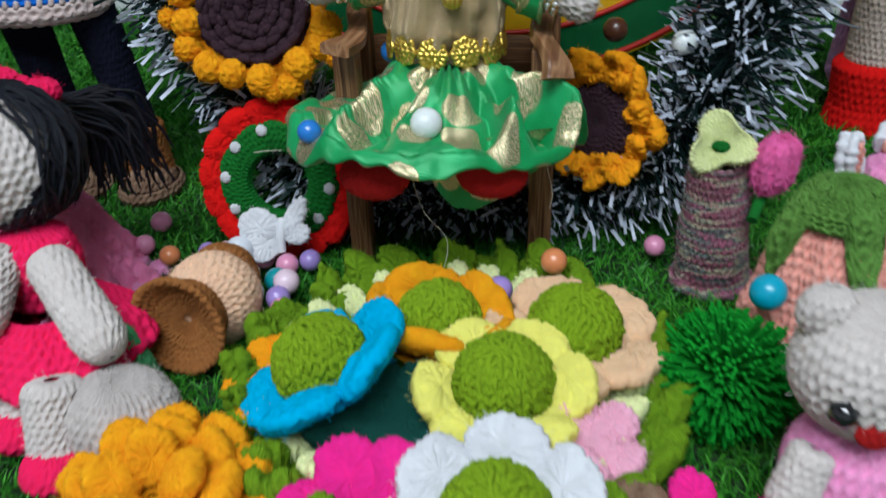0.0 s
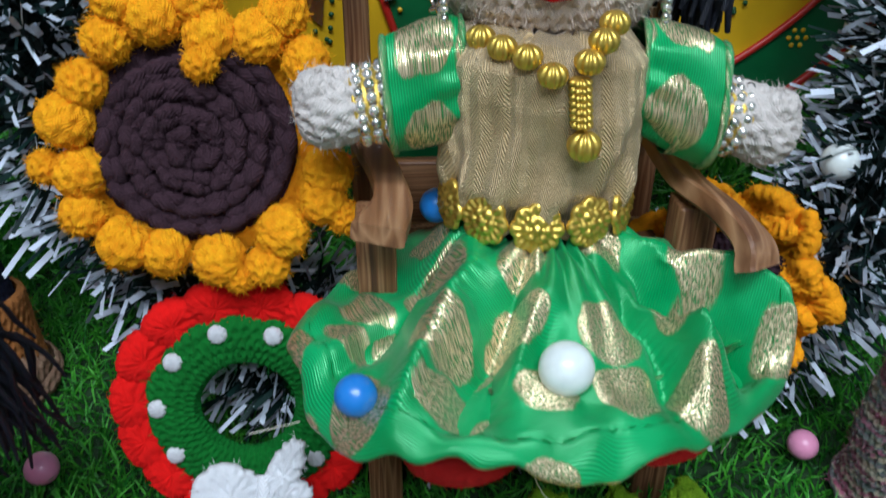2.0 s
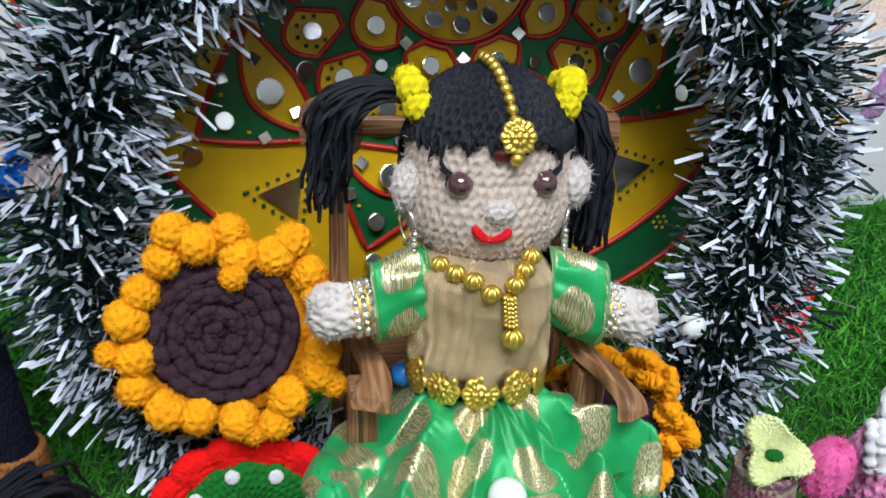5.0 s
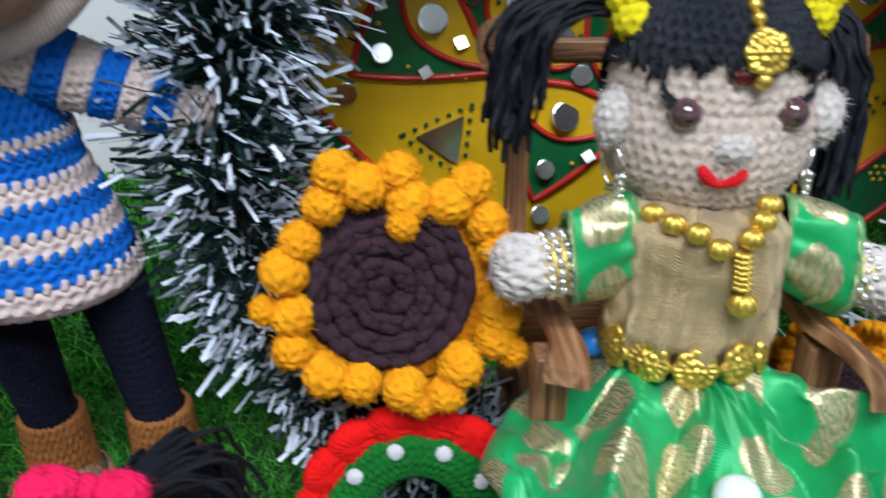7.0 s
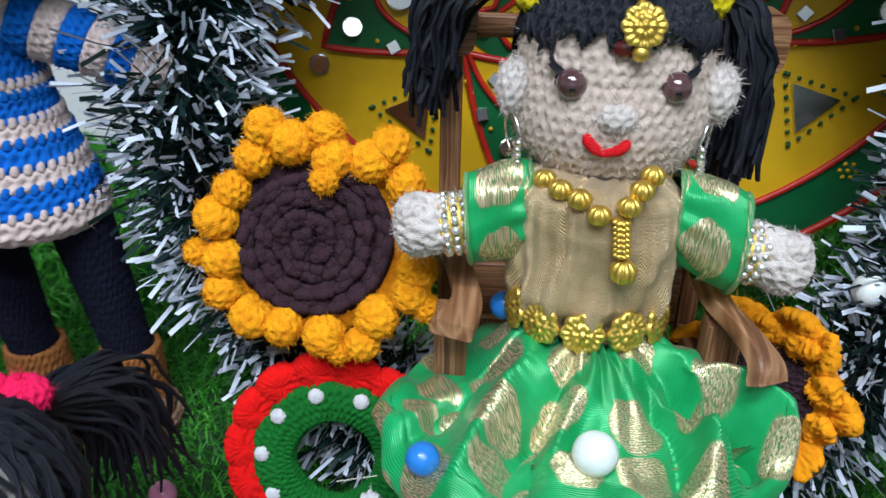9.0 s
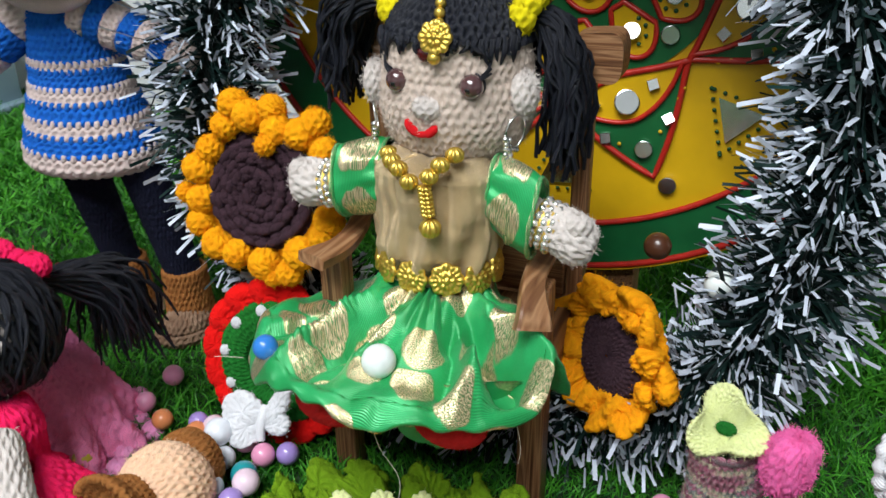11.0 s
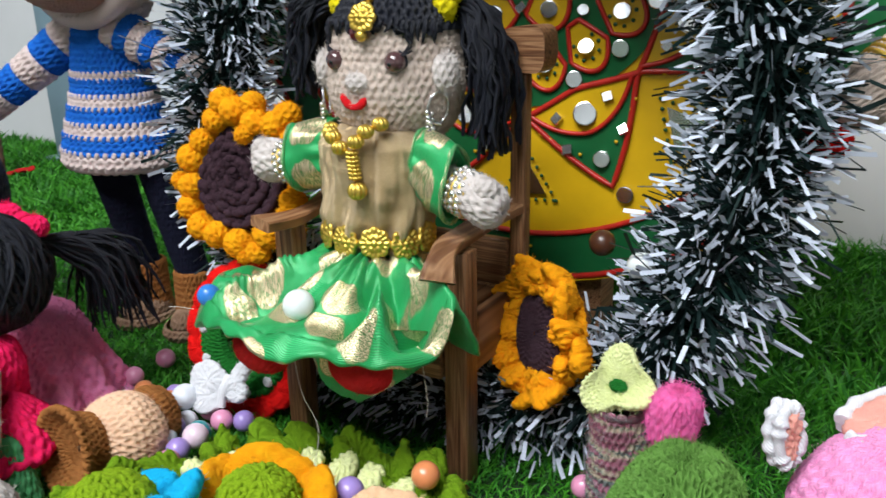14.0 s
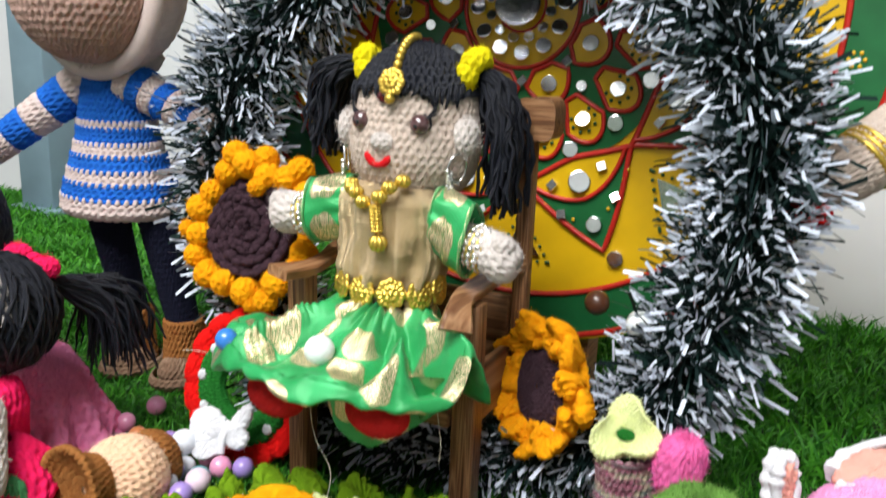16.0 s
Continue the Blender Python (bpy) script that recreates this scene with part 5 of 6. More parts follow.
# ---- red and green ring ----
def crochet_ring():
    root = thing("crochet_ring", "crocheted ring with red scalloped edge, green band, white dots", "crochet wreath", aim((-0.088, 0.368, 0.0345), (0.0, -0.97, 0.24)))
    ring = Geo(FOREST)
    prof = [(0.0155, -0.002), (0.0150, 0.0), (0.0165, 0.003), (0.0225, 0.0042), (0.0290, 0.003), (0.0300, 0.0), (0.0285, -0.002), (0.0155, -0.002)]
    crochet(ring, lathe(prof), 56, 12, 0.0009, FOREST, flip=False, fine=(6, 5), fuzz=900, lumps=0.0004)
    part("green_band", ring, root, "green crocheted band")
    pet = petal_geo(0.0150, 0.0200, 0.0050, RED, 9, seed=2, fuzz=90).mesh("scallop")
    n = 15
    for k in range(n):
        a = k / n * 360 + 6
        part("scallop", pet, root, at=pose(0, 0, 0, 0, 0, a) @ pose(0.0262, 0, -0.001, 0, -4, random.uniform(-6, 6)))
    dot = Geo(WHITE)
    crochet(dot, ball(0.0025, 0.0025, 0.0018), 9, 5, 0.0005, WHITE, fine=(5, 4), fuzz=25, hair=0.001)
    dot = dot.mesh("white_dot")
    for k in range(10):
        a = radians(k * 36 + 68)
        part("white_dot", dot, root, at=pose(0.0265 * math.cos(a), 0.0265 * math.sin(a), 0.0042, 0, 0, k * 50))


crochet_ring()


def butterfly():
    root = thing("crochet_butterfly", "white crocheted butterfly leaning against a red and green ring", "crochet butterfly", aim((-0.082, 0.345, 0.017), (0.1, -0.85, 0.55)))
    for name, length, width, x, turn in (("upper_wing", 0.022, 0.020, -0.001, 158), ("upper_wing", 0.023, 0.010, 0.001, 58), ("lower_wing", 0.019, 0.018, -0.001, 212), ("lower_wing", 0.014, 0.011, 0.002, 5)):
        part(name, petal_geo(length, width, 0.0042, WHITE, 6, seed=int(turn), fuzz=120), root, at=pose(x, 0, 0, 0, 0, turn) @ pose(-0.002, 0, 0, 0, -12, 0))
    b = Geo(WHITE)
    tube(b, curve([(0, -0.008, 0.001), (0, 0, 0.003), (0.001, 0.008, 0.002)], 10), 0.0022, WHITE, 8)
    part("body", b, root)


butterfly()


# ---- leaning sunflower beside the chair ----
def ruffled_sunflower():
    root = thing("crochet_sunflower", "small crocheted sunflower with brown centre and ruffled orange petals", "crochet flower", aim((0.0695, 0.3935, 0.0615), (-0.58, -0.79, 0.18)))
    c = Geo(PLUM)
    crochet(c, lathe([(0.0008, 0.0068), (0.006, 0.0073), (0.013, 0.0068), (0.0180, 0.0048), (0.0190, -0.001)]), 34, 9, 0.0010, PLUM, lumps=0.0005, fuzz=600, hair=0.0018)
    part("flower_centre", c, root, "dark brown crocheted centre")
    back = Geo(AMBER)
    crochet(back, lathe([(0.012, 0.0), (0.021, -0.001), (0.024, -0.004), (0.012, -0.006)]), 40, 8, 0.0008, AMBER, fine=(5, 4))
    part("backing", back, root, "orange crocheted backing")
    for k in range(9):
        p = petal_geo(0.0180, 0.0190, 0.0050, AMBER, 5, curl=random.uniform(0.000, 0.006), seed=k * 3, notch=-0.18, fuzz=160, frill=0.75, relief=0.0019)
        part("petal", p, root, at=pose(0, 0, 0, 0, 0, k / 9 * 360 + random.uniform(-7, 7)) @ pose(0.0150, 0, 0.0005 + 0.0022 * (k % 2), random.uniform(-28, 28), random.uniform(-26, 4), random.uniform(-8, 8)))
    for k in range(9):
        p = petal_geo(0.0120, 0.0120, 0.0055, AMBER, 5, curl=0.003, seed=k * 5 + 1, notch=0.2, fuzz=110, frill=0.6, relief=0.0019)
        part("petal", p, root, at=pose(0, 0, 0, 0, 0, k / 9 * 360 + 22) @ pose(0.0180, 0, 0.0030, random.uniform(-35, 35), random.uniform(-34, -6), 0))


ruffled_sunflower()


# ---- doily ----
def doily():
    root = thing("crochet_doily", "green leaf-edged crocheted doily with pale lime inner petals", "doily", pose(0.013, 0.258, 0.0))
    base = Geo(LEAF)
    crochet(base, lathe([(0.002, 0.008), (0.04, 0.008), (0.066, 0.006), (0.074, 0.001), (0.07, -0.003)]), 80, 16, 0.001, LEAF, fine=(4, 4))
    part("base", base, root)
    leaves = [petal_geo(0.0215, 0.0185, 0.0080, LEAF, 9, curl=0.006, seed=s, fuzz=420, frill=0.75, relief=0.0024).mesh("leaf") for s in range(4)]
    for k in range(24):
        a = k / 24 * 360 + 8
        part("leaf", leaves[k % 4], root, at=pose(0, 0, 0, 0, 0, a) @ pose(0.067, 0, 0.004, random.uniform(-26, 26), -16 + random.uniform(-14, 10), random.uniform(-12, 12)))
    lobes = [petal_geo(0.016, 0.0115, 0.007, PALELIME, 5, curl=0.004, seed=s + 5, fuzz=70).mesh("lobe") for s in range(2)]
    for k in range(26):
        a = k / 26 * 360
        part("lobe", lobes[k % 2], root, at=pose(0, 0, 0, 0, 0, a) @ pose(0.057, 0, 0.009, random.uniform(-14, 14), -6 + random.uniform(-6, 6), random.uniform(-6, 6)))


doily()


# ---- flowers with moss green domes ----
def dome_geo(r, seed):
    """A dome worked in rounds of loose, slanting double stitches."""
    g = Geo(LIME)
    crochet(g, ball(r * 0.93, r * 0.93, r * 0.88, (0, 0, 0), 0.0, 0.58), 22, 11, 0.0012, LIME, lumps=0.0005, seed=seed, fine=(4, 4))
    rng = np.random.default_rng(seed + 50)
    for ring in range(9):
        polar = radians(9 + 11.2 * ring)
        count = max(4, int(round(2 * np.pi * r * math.sin(polar) / 0.0036)))
        for k in range(count):
            for side in (-1, 1):
                a = (k + 0.5 * (ring % 2) + 0.20 * side) / count * 2 * np.pi + rng.normal() * 0.04
                lean = (0.0009 * side + rng.normal() * 0.0007) / (r * math.sin(polar) + 0.001)
                f = np.array([-1.0, -0.45, 0.3, 1.0])
                th = polar + f * radians(7.6) * rng.uniform(0.85, 1.2)
                az = a + lean * f
                rr = r * (0.945 + 0.065 * (1 - f ** 2)) + rng.normal() * 0.0004
                pts = np.stack([rr * np.sin(th) * np.cos(az), rr * np.sin(th) * np.sin(az), rr * 0.95 * np.cos(th)], -1)
                tube(g, pts, rng.uniform(0.00085, 0.00115) * np.array([0.8, 1.1, 1.1, 0.7]), LIME, 6)
                fibres(g, pts, pts / r, 5, 0.0022, LIME, seed + ring * 40 + k)
    return g


def dome_flower(colour, mat, at, normal, petals, length, width, offset, lift, spin, dome=0.0172, sink=-0.0050, thick=0.0072, curl=0.004):
    root = thing("crochet_flower", colour + " crocheted flower with moss green dome centre on doily", "crochet flower", aim(at, normal, radians(spin)), "flowers on the doily")
    part("flower_centre", dome_geo(dome, int(spin)), root, "moss green crocheted dome", pose(0, 0, -sink, 0, 0, spin))
    for k in range(petals):
        g = petal_geo(length, width, thick, mat, 8, curl=curl, seed=k + int(spin), fuzz=220)
        part("petal", g, root, at=pose(0, 0, 0, 0, 0, k / petals * 360 + random.uniform(-5, 5)) @ pose(offset, 0, -0.001 - 0.0012 * (k % 2), random.uniform(-7, 7), -lift + random.uniform(-5, 5), random.uniform(-4, 4)))
    under = Geo(mat)
    crochet(under, lathe([(0.001, -0.003), (dome, -0.003), (dome + 0.004, -0.005), (0.001, -0.008)]), 30, 8, 0.0008, mat, fine=(4, 4))
    part("under_round", under, root)
    return root


dome_flower("orange", ORANGE, (0.005, 0.273, 0.020), (0.16, 0.02, 0.98), 5, 0.022, 0.040, 0.0095, 28, 20, 0.0158)
dome_flower("peach", PEACH, (0.058, 0.273, 0.020), (0.08, -0.03, 0.99), 5, 0.025, 0.038, 0.0095, 4, 45, 0.0172)
dome_flower("lemon yellow", LEMON, (0.034, 0.235, 0.024), (0.0, -0.16, 0.98), 6, 0.021, 0.030, 0.0110, 6, 10, 0.0168)
dome_flower("turquoise", CYAN, (-0.029, 0.237, 0.026), (-0.45, 0.04, 0.89), 5, 0.024, 0.036, 0.0095, 6, 70, 0.0168)
dome_flower("white", WHITE, (0.0365, 0.182, 0.0185), (0.0, -0.32, 0.95), 6, 0.023, 0.031, 0.0110, 10, 30, 0.0160)


def loose_flower(name, label, mat, at, normal, petals, length, width, offset, lift, spin, thick=0.008):
    root = thing(name, label, "crochet flower", aim(at, normal, radians(spin)), "flowers on the doily")
    for k in range(petals):
        part("petal", petal_geo(length, width, thick, mat, 8, curl=0.003, seed=k + int(spin), fuzz=200), root, at=pose(0, 0, 0, 0, 0, k / petals * 360 + random.uniform(-6, 6)) @ pose(offset, 0, 0.0008 * (k % 2), random.uniform(-8, 8), -lift + random.uniform(-6, 6), 0))
    c = Geo(mat)
    crochet(c, ball(0.010, 0.010, 0.005), 20, 8, 0.0009, mat, fine=(5, 4))
    part("flower_centre", c, root)


loose_flower("crochet_flower", "magenta crocheted flower tucked under a white flower", MAGENTA, (-0.004, 0.184, 0.0090), (-0.1, -0.30, 0.95), 6, 0.025, 0.026, 0.004, 14, 12)
loose_flower("crochet_flower", "bottle green crocheted flower under a turquoise flower", BOTTLE, (-0.006, 0.222, 0.0105), (0.1, -0.3, 0.95), 6, 0.027, 0.025, 0.004, 8, 40)
loose_flower("crochet_flower", "rose pink crocheted flower under a peach flower", BABY, (0.064, 0.222, 0.0135), (0.1, -0.2, 0.97), 5, 0.015, 0.017, 0.003, 8, 25)
loose_flower("crochet_flower", "yellow crocheted flower under a turquoise flower", AMBER, (-0.046, 0.242, 0.014), (-0.2, -0.2, 0.96), 6, 0.021, 0.019, 0.003, 6, 55)


def marigold():
    root = thing("crochet_marigold", "chunky orange crocheted marigold lying on turf", "crochet flower", aim((-0.073, 0.185, 0.004), (0.0, -0.25, 0.97)))
    for ring, count, r, z, lift in ((0, 11, 0.0200, 0.002, 6), (1, 9, 0.0125, 0.008, 18), (2, 5, 0.0045, 0.013, 30)):
        for k in range(count):
            g = petal_geo(0.0180, 0.0185, 0.0100, ORANGE, 6, curl=0.003, seed=k + ring * 17, notch=0.05, fuzz=260, frill=0.10, relief=0.0009)
            part("petal", g, root, at=pose(0, 0, 0, 0, 0, k / count * 360 + ring * 14) @ pose(r, 0, z, random.uniform(-14, 14), -lift + random.uniform(-8, 8), 0))
    c = Geo(ORANGE)
    crochet(c, lathe([(0.002, 0.012), (0.012, 0.008), (0.020, 0.0), (0.018, -0.008), (0.004, -0.010)]), 30, 10, 0.001, ORANGE)
    part("flower_base", c, root)


marigold()


# ---- acorn-like rattle: cream ball with brown cup ----
def cup_toy():
    root = thing("crochet_cup_toy", "cream crocheted ball toy with flared brown cup, lying on turf", "crochet toy", aim((-0.0970, 0.2905, 0.0150), (-0.13, -0.97, 0.17)) @ Matrix.Scale(0.86, 4))
    b = Geo(CREAM)
    crochet(b, ball(0.0232, 0.0226, 0.0215, (0, 0, -0.003)), 34, 16, 0.0012, CREAM, fuzz=1700, lumps=0.0004)
    part("ball", b, root)
    c = Geo(BROWN)
    prof = [(0.002, 0.0205), (0.008, 0.0215), (0.0160, 0.0245), (0.0225, 0.0305), (0.0240, 0.0312), (0.0240, 0.0288), (0.0185, 0.022), (0.0155, 0.0130)]
    crochet(c, lathe(prof), 38, 13, 0.0011, BROWN, fuzz=900, hair=0.002, lumps=0.0005)
    part("cup", c, root, "brown crocheted cup")
    d = Geo(BROWN)
    crochet(d, lathe([(0.0155, -0.017), (0.0175, -0.023), (0.0160, -0.031), (0.010, -0.0355), (0.002, -0.037)], (-0.006, 0.003, 0)), 34, 9, 0.0012, BROWN, fuzz=500, hair=0.002, lumps=0.001)
    part("cap", d, root, "brown crocheted cap")


cup_toy()


# ---- vase with blossom and bud ----
def vase():
    root = thing("crochet_vase", "variegated plum and sage crocheted bottle vase with flared foot", "vase", pose(0.122, 0.356, 0.000, 2, -4, 0))
    g = Geo(SPACE)
    crochet(g, lathe([(0.0090, 0.053), (0.0110, 0.059), (0.0114, 0.054), (0.0112, 0.047), (0.0130, 0.038), (0.0143, 0.026), (0.0144, 0.010), (0.0154, 0.003), (0.0176, -0.0015), (0.0166, -0.003)], wave=0.02, waves=9), 32, 20, 0.0012, SPACE, fuzz=1200, lumps=0.0005)
    part("body", g, root)
    g = Geo(SPACE)
    t = np.linspace(0, 2 * np.pi, 90, endpoint=False)
    tube(g, np.stack([0.0112 * np.cos(t), 0.0112 * np.sin(t), 0.0585 + 0.0004 * np.sin(t * 18)], -1), 0.0016 + 0.0003 * np.sin(t * 18), SPACE, 8, True)
    part("rim", g, root)
    g = Geo(SPACE)
    tube(g, np.stack([0.0174 * np.cos(t), 0.0174 * np.sin(t), -0.0012 + 0.0006 * np.sin(t * 13)], -1), 0.0019 + 0.0003 * np.sin(t * 26), SPACE, 8, True)
    part("foot", g, root)
    f = thing("crochet_blossom", "pale lime crocheted blossom standing in a variegated vase", "crochet flower", aim((0.1165, 0.351, 0.068), (-0.12, -0.72, 0.68)))
    def bowl(u, v):
        a = -2 * np.pi * u
        s = np.interp(v, [0, 0.62, 0.72, 1.0], [0.03, 1.0, 1.0, 0.05])
        lobe = 1 + 0.24 * s ** 2 * np.cos(3 * a + 0.5) + 0.06 * s * np.cos(a)
        r = 0.0120 * s * lobe
        z = 0.0040 * s ** 2 + 0.0023 * s ** 3 * np.cos(3 * a + 2.4) - np.interp(v, [0, 0.62, 0.72, 1.0], [0, 0, 0.0030, 0.0042])
        return np.stack([r * np.cos(a), r * np.sin(a), z], -1)
    g = Geo(PALELIME)
    crochet(g, bowl, 40, 16, 0.0007, PALELIME, fuzz=1400, lumps=0.0006, hair=0.0022)
    part("petals", g, f)
    e = Geo(FOREST)
    crochet(e, ball(0.0034, 0.0018, 0.0018, (0.0006, -0.001, 0.0010)), 8, 5, 0.0006, FOREST, fuzz=30)
    part("eye", e, f, "green yarn knot")
    s = Geo(FOREST)
    tube(s, curve([(0, 0, 0), (0, -0.006, -0.006), (0.001, -0.013, -0.010)], 8), 0.0022, FOREST, 8)
    part("stem", s, f)
    b = thing("crochet_bud", "pink crocheted rosebud leaning out of a variegated vase", "crochet flower", aim((0.1385, 0.345, 0.0620), (0.12, -0.10, 0.98)))
    g = Geo(BLUSHPINK)

    def bud(u, v):
        p = ball(0.0084, 0.0082, 0.0132)(u, v)
        a = np.arctan2(p[..., 1], p[..., 0])
        p[..., :2] *= (1 + 0.13 * np.abs(np.sin(a * 3.5 + p[..., 2] * 120)))[..., None]
        return p
    crochet(g, bud, 18, 9, 0.0006, BLUSHPINK, fuzz=1300, lumps=0.0008)
    part("petals", g, b)
    s = Geo(FOREST)
    tube(s, curve([(0, 0, -0.012), (-0.004, -0.001, -0.017), (-0.012, -0.004, -0.021)], 10), 0.0024, FOREST, 8)
    part("stem", s, b)


vase()


# ---- peach with leafy cap ----
def peach_toy():
    root = thing("crochet_peach", "coral pink crocheted fruit with a dripping green leaf cap", "crochet fruit", pose(0.154, 0.302, -0.004) @ Matrix.Diagonal((0.88, 0.88, 1.10, 1.0)))
    g = Geo(CORAL)

    def body(u, v):
        p = lathe([(0.004, 0.066), (0.012, 0.063), (0.019, 0.055), (0.025, 0.040), (0.030, 0.022), (0.032, 0.008), (0.029, 0.0), (0.004, 0.0)])(u, v)
        a = np.arctan2(p[..., 1], p[..., 0])
        p[..., :2] *= (1 + 0.055 * np.sin(a * 9))[..., None]
        return p
    crochet(g, body, 44, 24, 0.0014, CORAL, fuzz=1200, lumps=0.0007, fine=(6, 5))
    part("body", g, root)
    c = Geo(CAPGREEN)

    def cap(u, v):
        a = -2 * np.pi * u
        reach = 0.56 + 0.44 * np.maximum(0, np.sin(a * 4 + 0.6)) ** 0.7
        s = v * reach
        r = np.interp(s, [0, 0.2, 0.4, 0.6, 0.8, 1.0], [0.001, 0.0105, 0.0165, 0.0203, 0.0236, 0.0275])
        z = np.interp(s, [0, 0.2, 0.4, 0.6, 0.8, 1.0], [0.0720, 0.0705, 0.0660, 0.0590, 0.0500, 0.0385])
        return np.stack([r * np.cos(a), r * np.sin(a), z], -1)
    crochet(c, cap, 30, 11, 0.0022, CAPGREEN, fuzz=2200, lumps=0.0012, fine=(6, 5))
    part("leaf_cap", c, root, "green crocheted leaf cap")


peach_toy()


# ---- pompom ----
def pompom():
    rng = np.random.default_rng(9)
    root = thing("pompom", "emerald green wool pompom lying on turf", "pompom", pose(0.113, 0.262, 0.016))
    core = Geo(POM)
    crochet(core, ball(0.012), 16, 8, 0.001, POM)
    part("core", core, root)
    g = Geo(POM)
    n = 1300
    i = np.arange(n) + 0.5
    z = 1 - 2 * i / n
    th = i * 2.39996
    d = np.stack([np.sqrt(1 - z * z) * np.cos(th), np.sqrt(1 - z * z) * np.sin(th), z], 1)
    for k in range(n):
        q = d[k] + rng.normal(size=3) * 0.16
        q /= np.linalg.norm(q)
        ln = 0.0245 * rng.uniform(0.9, 1.04)
        pts = np.array([q * 0.008, q * ln * 0.6 + rng.normal(size=3) * 0.0008, q * ln + rng.normal(size=3) * 0.0014])
        pts[:, 2] = np.maximum(pts[:, 2], -0.022)
        tube(g, pts, [0.0006, 0.0009, 0.0008], POM, 5)
    part("yarn_tuft", g, root)["kind"] = "stuff"


pompom()


# ---- small white bear with red cheeks ----
def bear():
    g = Geo(PALE)
    cx, cy, cz = 0.144, 0.217, 0.059
    crochet(g, ball(0.0235, 0.021, 0.0215, (cx, cy, cz)), 40, 17, 0.0011, PALE, fuzz=900)
    for dx, dz in ((-0.017, 0.017), (0.013, 0.021)):
        crochet(g, ball(0.0075, 0.0055, 0.0085, (cx + dx, cy + 0.002, cz + dz)), 16, 8, 0.0009, PALE, fuzz=200)
    for dx in (-0.0125, 0.0125):
        sphere(g, (cx + dx - 0.001, cy - 0.0178, cz - 0.003), 0.0042, JET, 18, 12)
    for dx in (-0.019, 0.001):
        crochet(g, ball(0.0055, 0.002, 0.0055, (cx + dx + 0.003 + 0.012, cy - 0.0190, cz - 0.0085)), 12, 6, 0.0005, FELT)
    crochet(g, ball(0.0215, 0.019, 0.024, (cx + 0.002, cy - 0.002, cz - 0.040)), 34, 14, 0.0012, PINK, fuzz=700)
    for dx in (-0.015, 0.016):
        crochet(g, limb((cx + dx, cy - 0.010, cz - 0.024), (cx + dx * 1.5, cy - 0.018, cz - 0.044), 0.006, 0.0065), 14, 8, 0.0009, PALE)
    solid("toy_bear", g, "cream crocheted toy bear with bead eyes, red cheeks, pink body", "soft toy")


bear()


def small_toys():
    g = Geo(TAN)
    crochet(g, ball(0.0095, 0.0095, 0.0085), 18, 8, 0.001, TAN, fuzz=300)
    solid("crochet_ball", g, "small mottled brown crocheted ball beside a doily", "crochet ball", pose(0.079, 0.200, 0.010))
    root = thing("crochet_doily", "tan crocheted round with magenta petals lying on turf", "doily", pose(0.100, 0.187, 0.004))
    b = Geo(TAN)
    crochet(b, lathe([(0.002, 0.006), (0.016, 0.006), (0.022, 0.001), (0.018, -0.003)]), 34, 8, 0.001, TAN, fuzz=300)
    part("round", b, root)
    for k in range(5):
        part("petal", petal_geo(0.018, 0.015, 0.006, MAGENTA, 6, curl=0.003, seed=k, fuzz=80), root, at=pose(0, 0, 0, 0, 0, k * 72 + 30) @ pose(0.008, 0, 0.006, 0, -8, 0))


small_toys()


# ---- pink toy with frilled ears ----
def pink_toy():
    g = Geo(BABY)
    x, y, z = 0.222, 0.368, 0.028
    crochet(g, ball(0.044, 0.036, 0.037, (x, y, z)), 46, 22, 0.0015, PINK, fuzz=1600, fine=(6, 5), lumps=0.0006)
    for ax, ay, az, turn, tilt, long, wide in ((0.175, 0.360, 0.048, 130, -80, 0.020, 0.009), (0.192, 0.374, 0.058, 22, -14, 0.056, 0.028)):
        m = pose(ax, ay, az, 0, 0, turn) @ pose(0, 0, 0, 16, tilt, 0)
        e = petal_geo(long, wide, 0.008, CORAL, 6, seed=3, fuzz=0)
        g.add(moved(e.v[0], m), e.f[0], CORAL, e.st[0])
        t = np.linspace(-2.9, 2.9, 90)
        edge = np.stack([long * 0.5 + long * 0.52 * np.cos(t), wide * 0.52 * np.sin(t), 0.0015 + 0 * t], -1)
        tube(g, moved(edge, m), 0.0026 + 0.0006 * np.sin(t * 9 + 2 * np.sin(t * 5)), WHITE, 9)
        fibres(g, moved(edge, m), np.tile([0.0, -0.5, 0.8], (90, 1)), 260, 0.004, WHITE, int(long * 1000))
        back = moved(edge, m @ pose(0, 0, -0.004))
        tube(g, back, 0.0026 + 0.0005 * np.sin(t * 10), WHITE, 9)
    solid("pink_soft_toy", g, "pink crocheted soft toy with white-edged ears sitting on turf", "soft toy")


pink_toy()


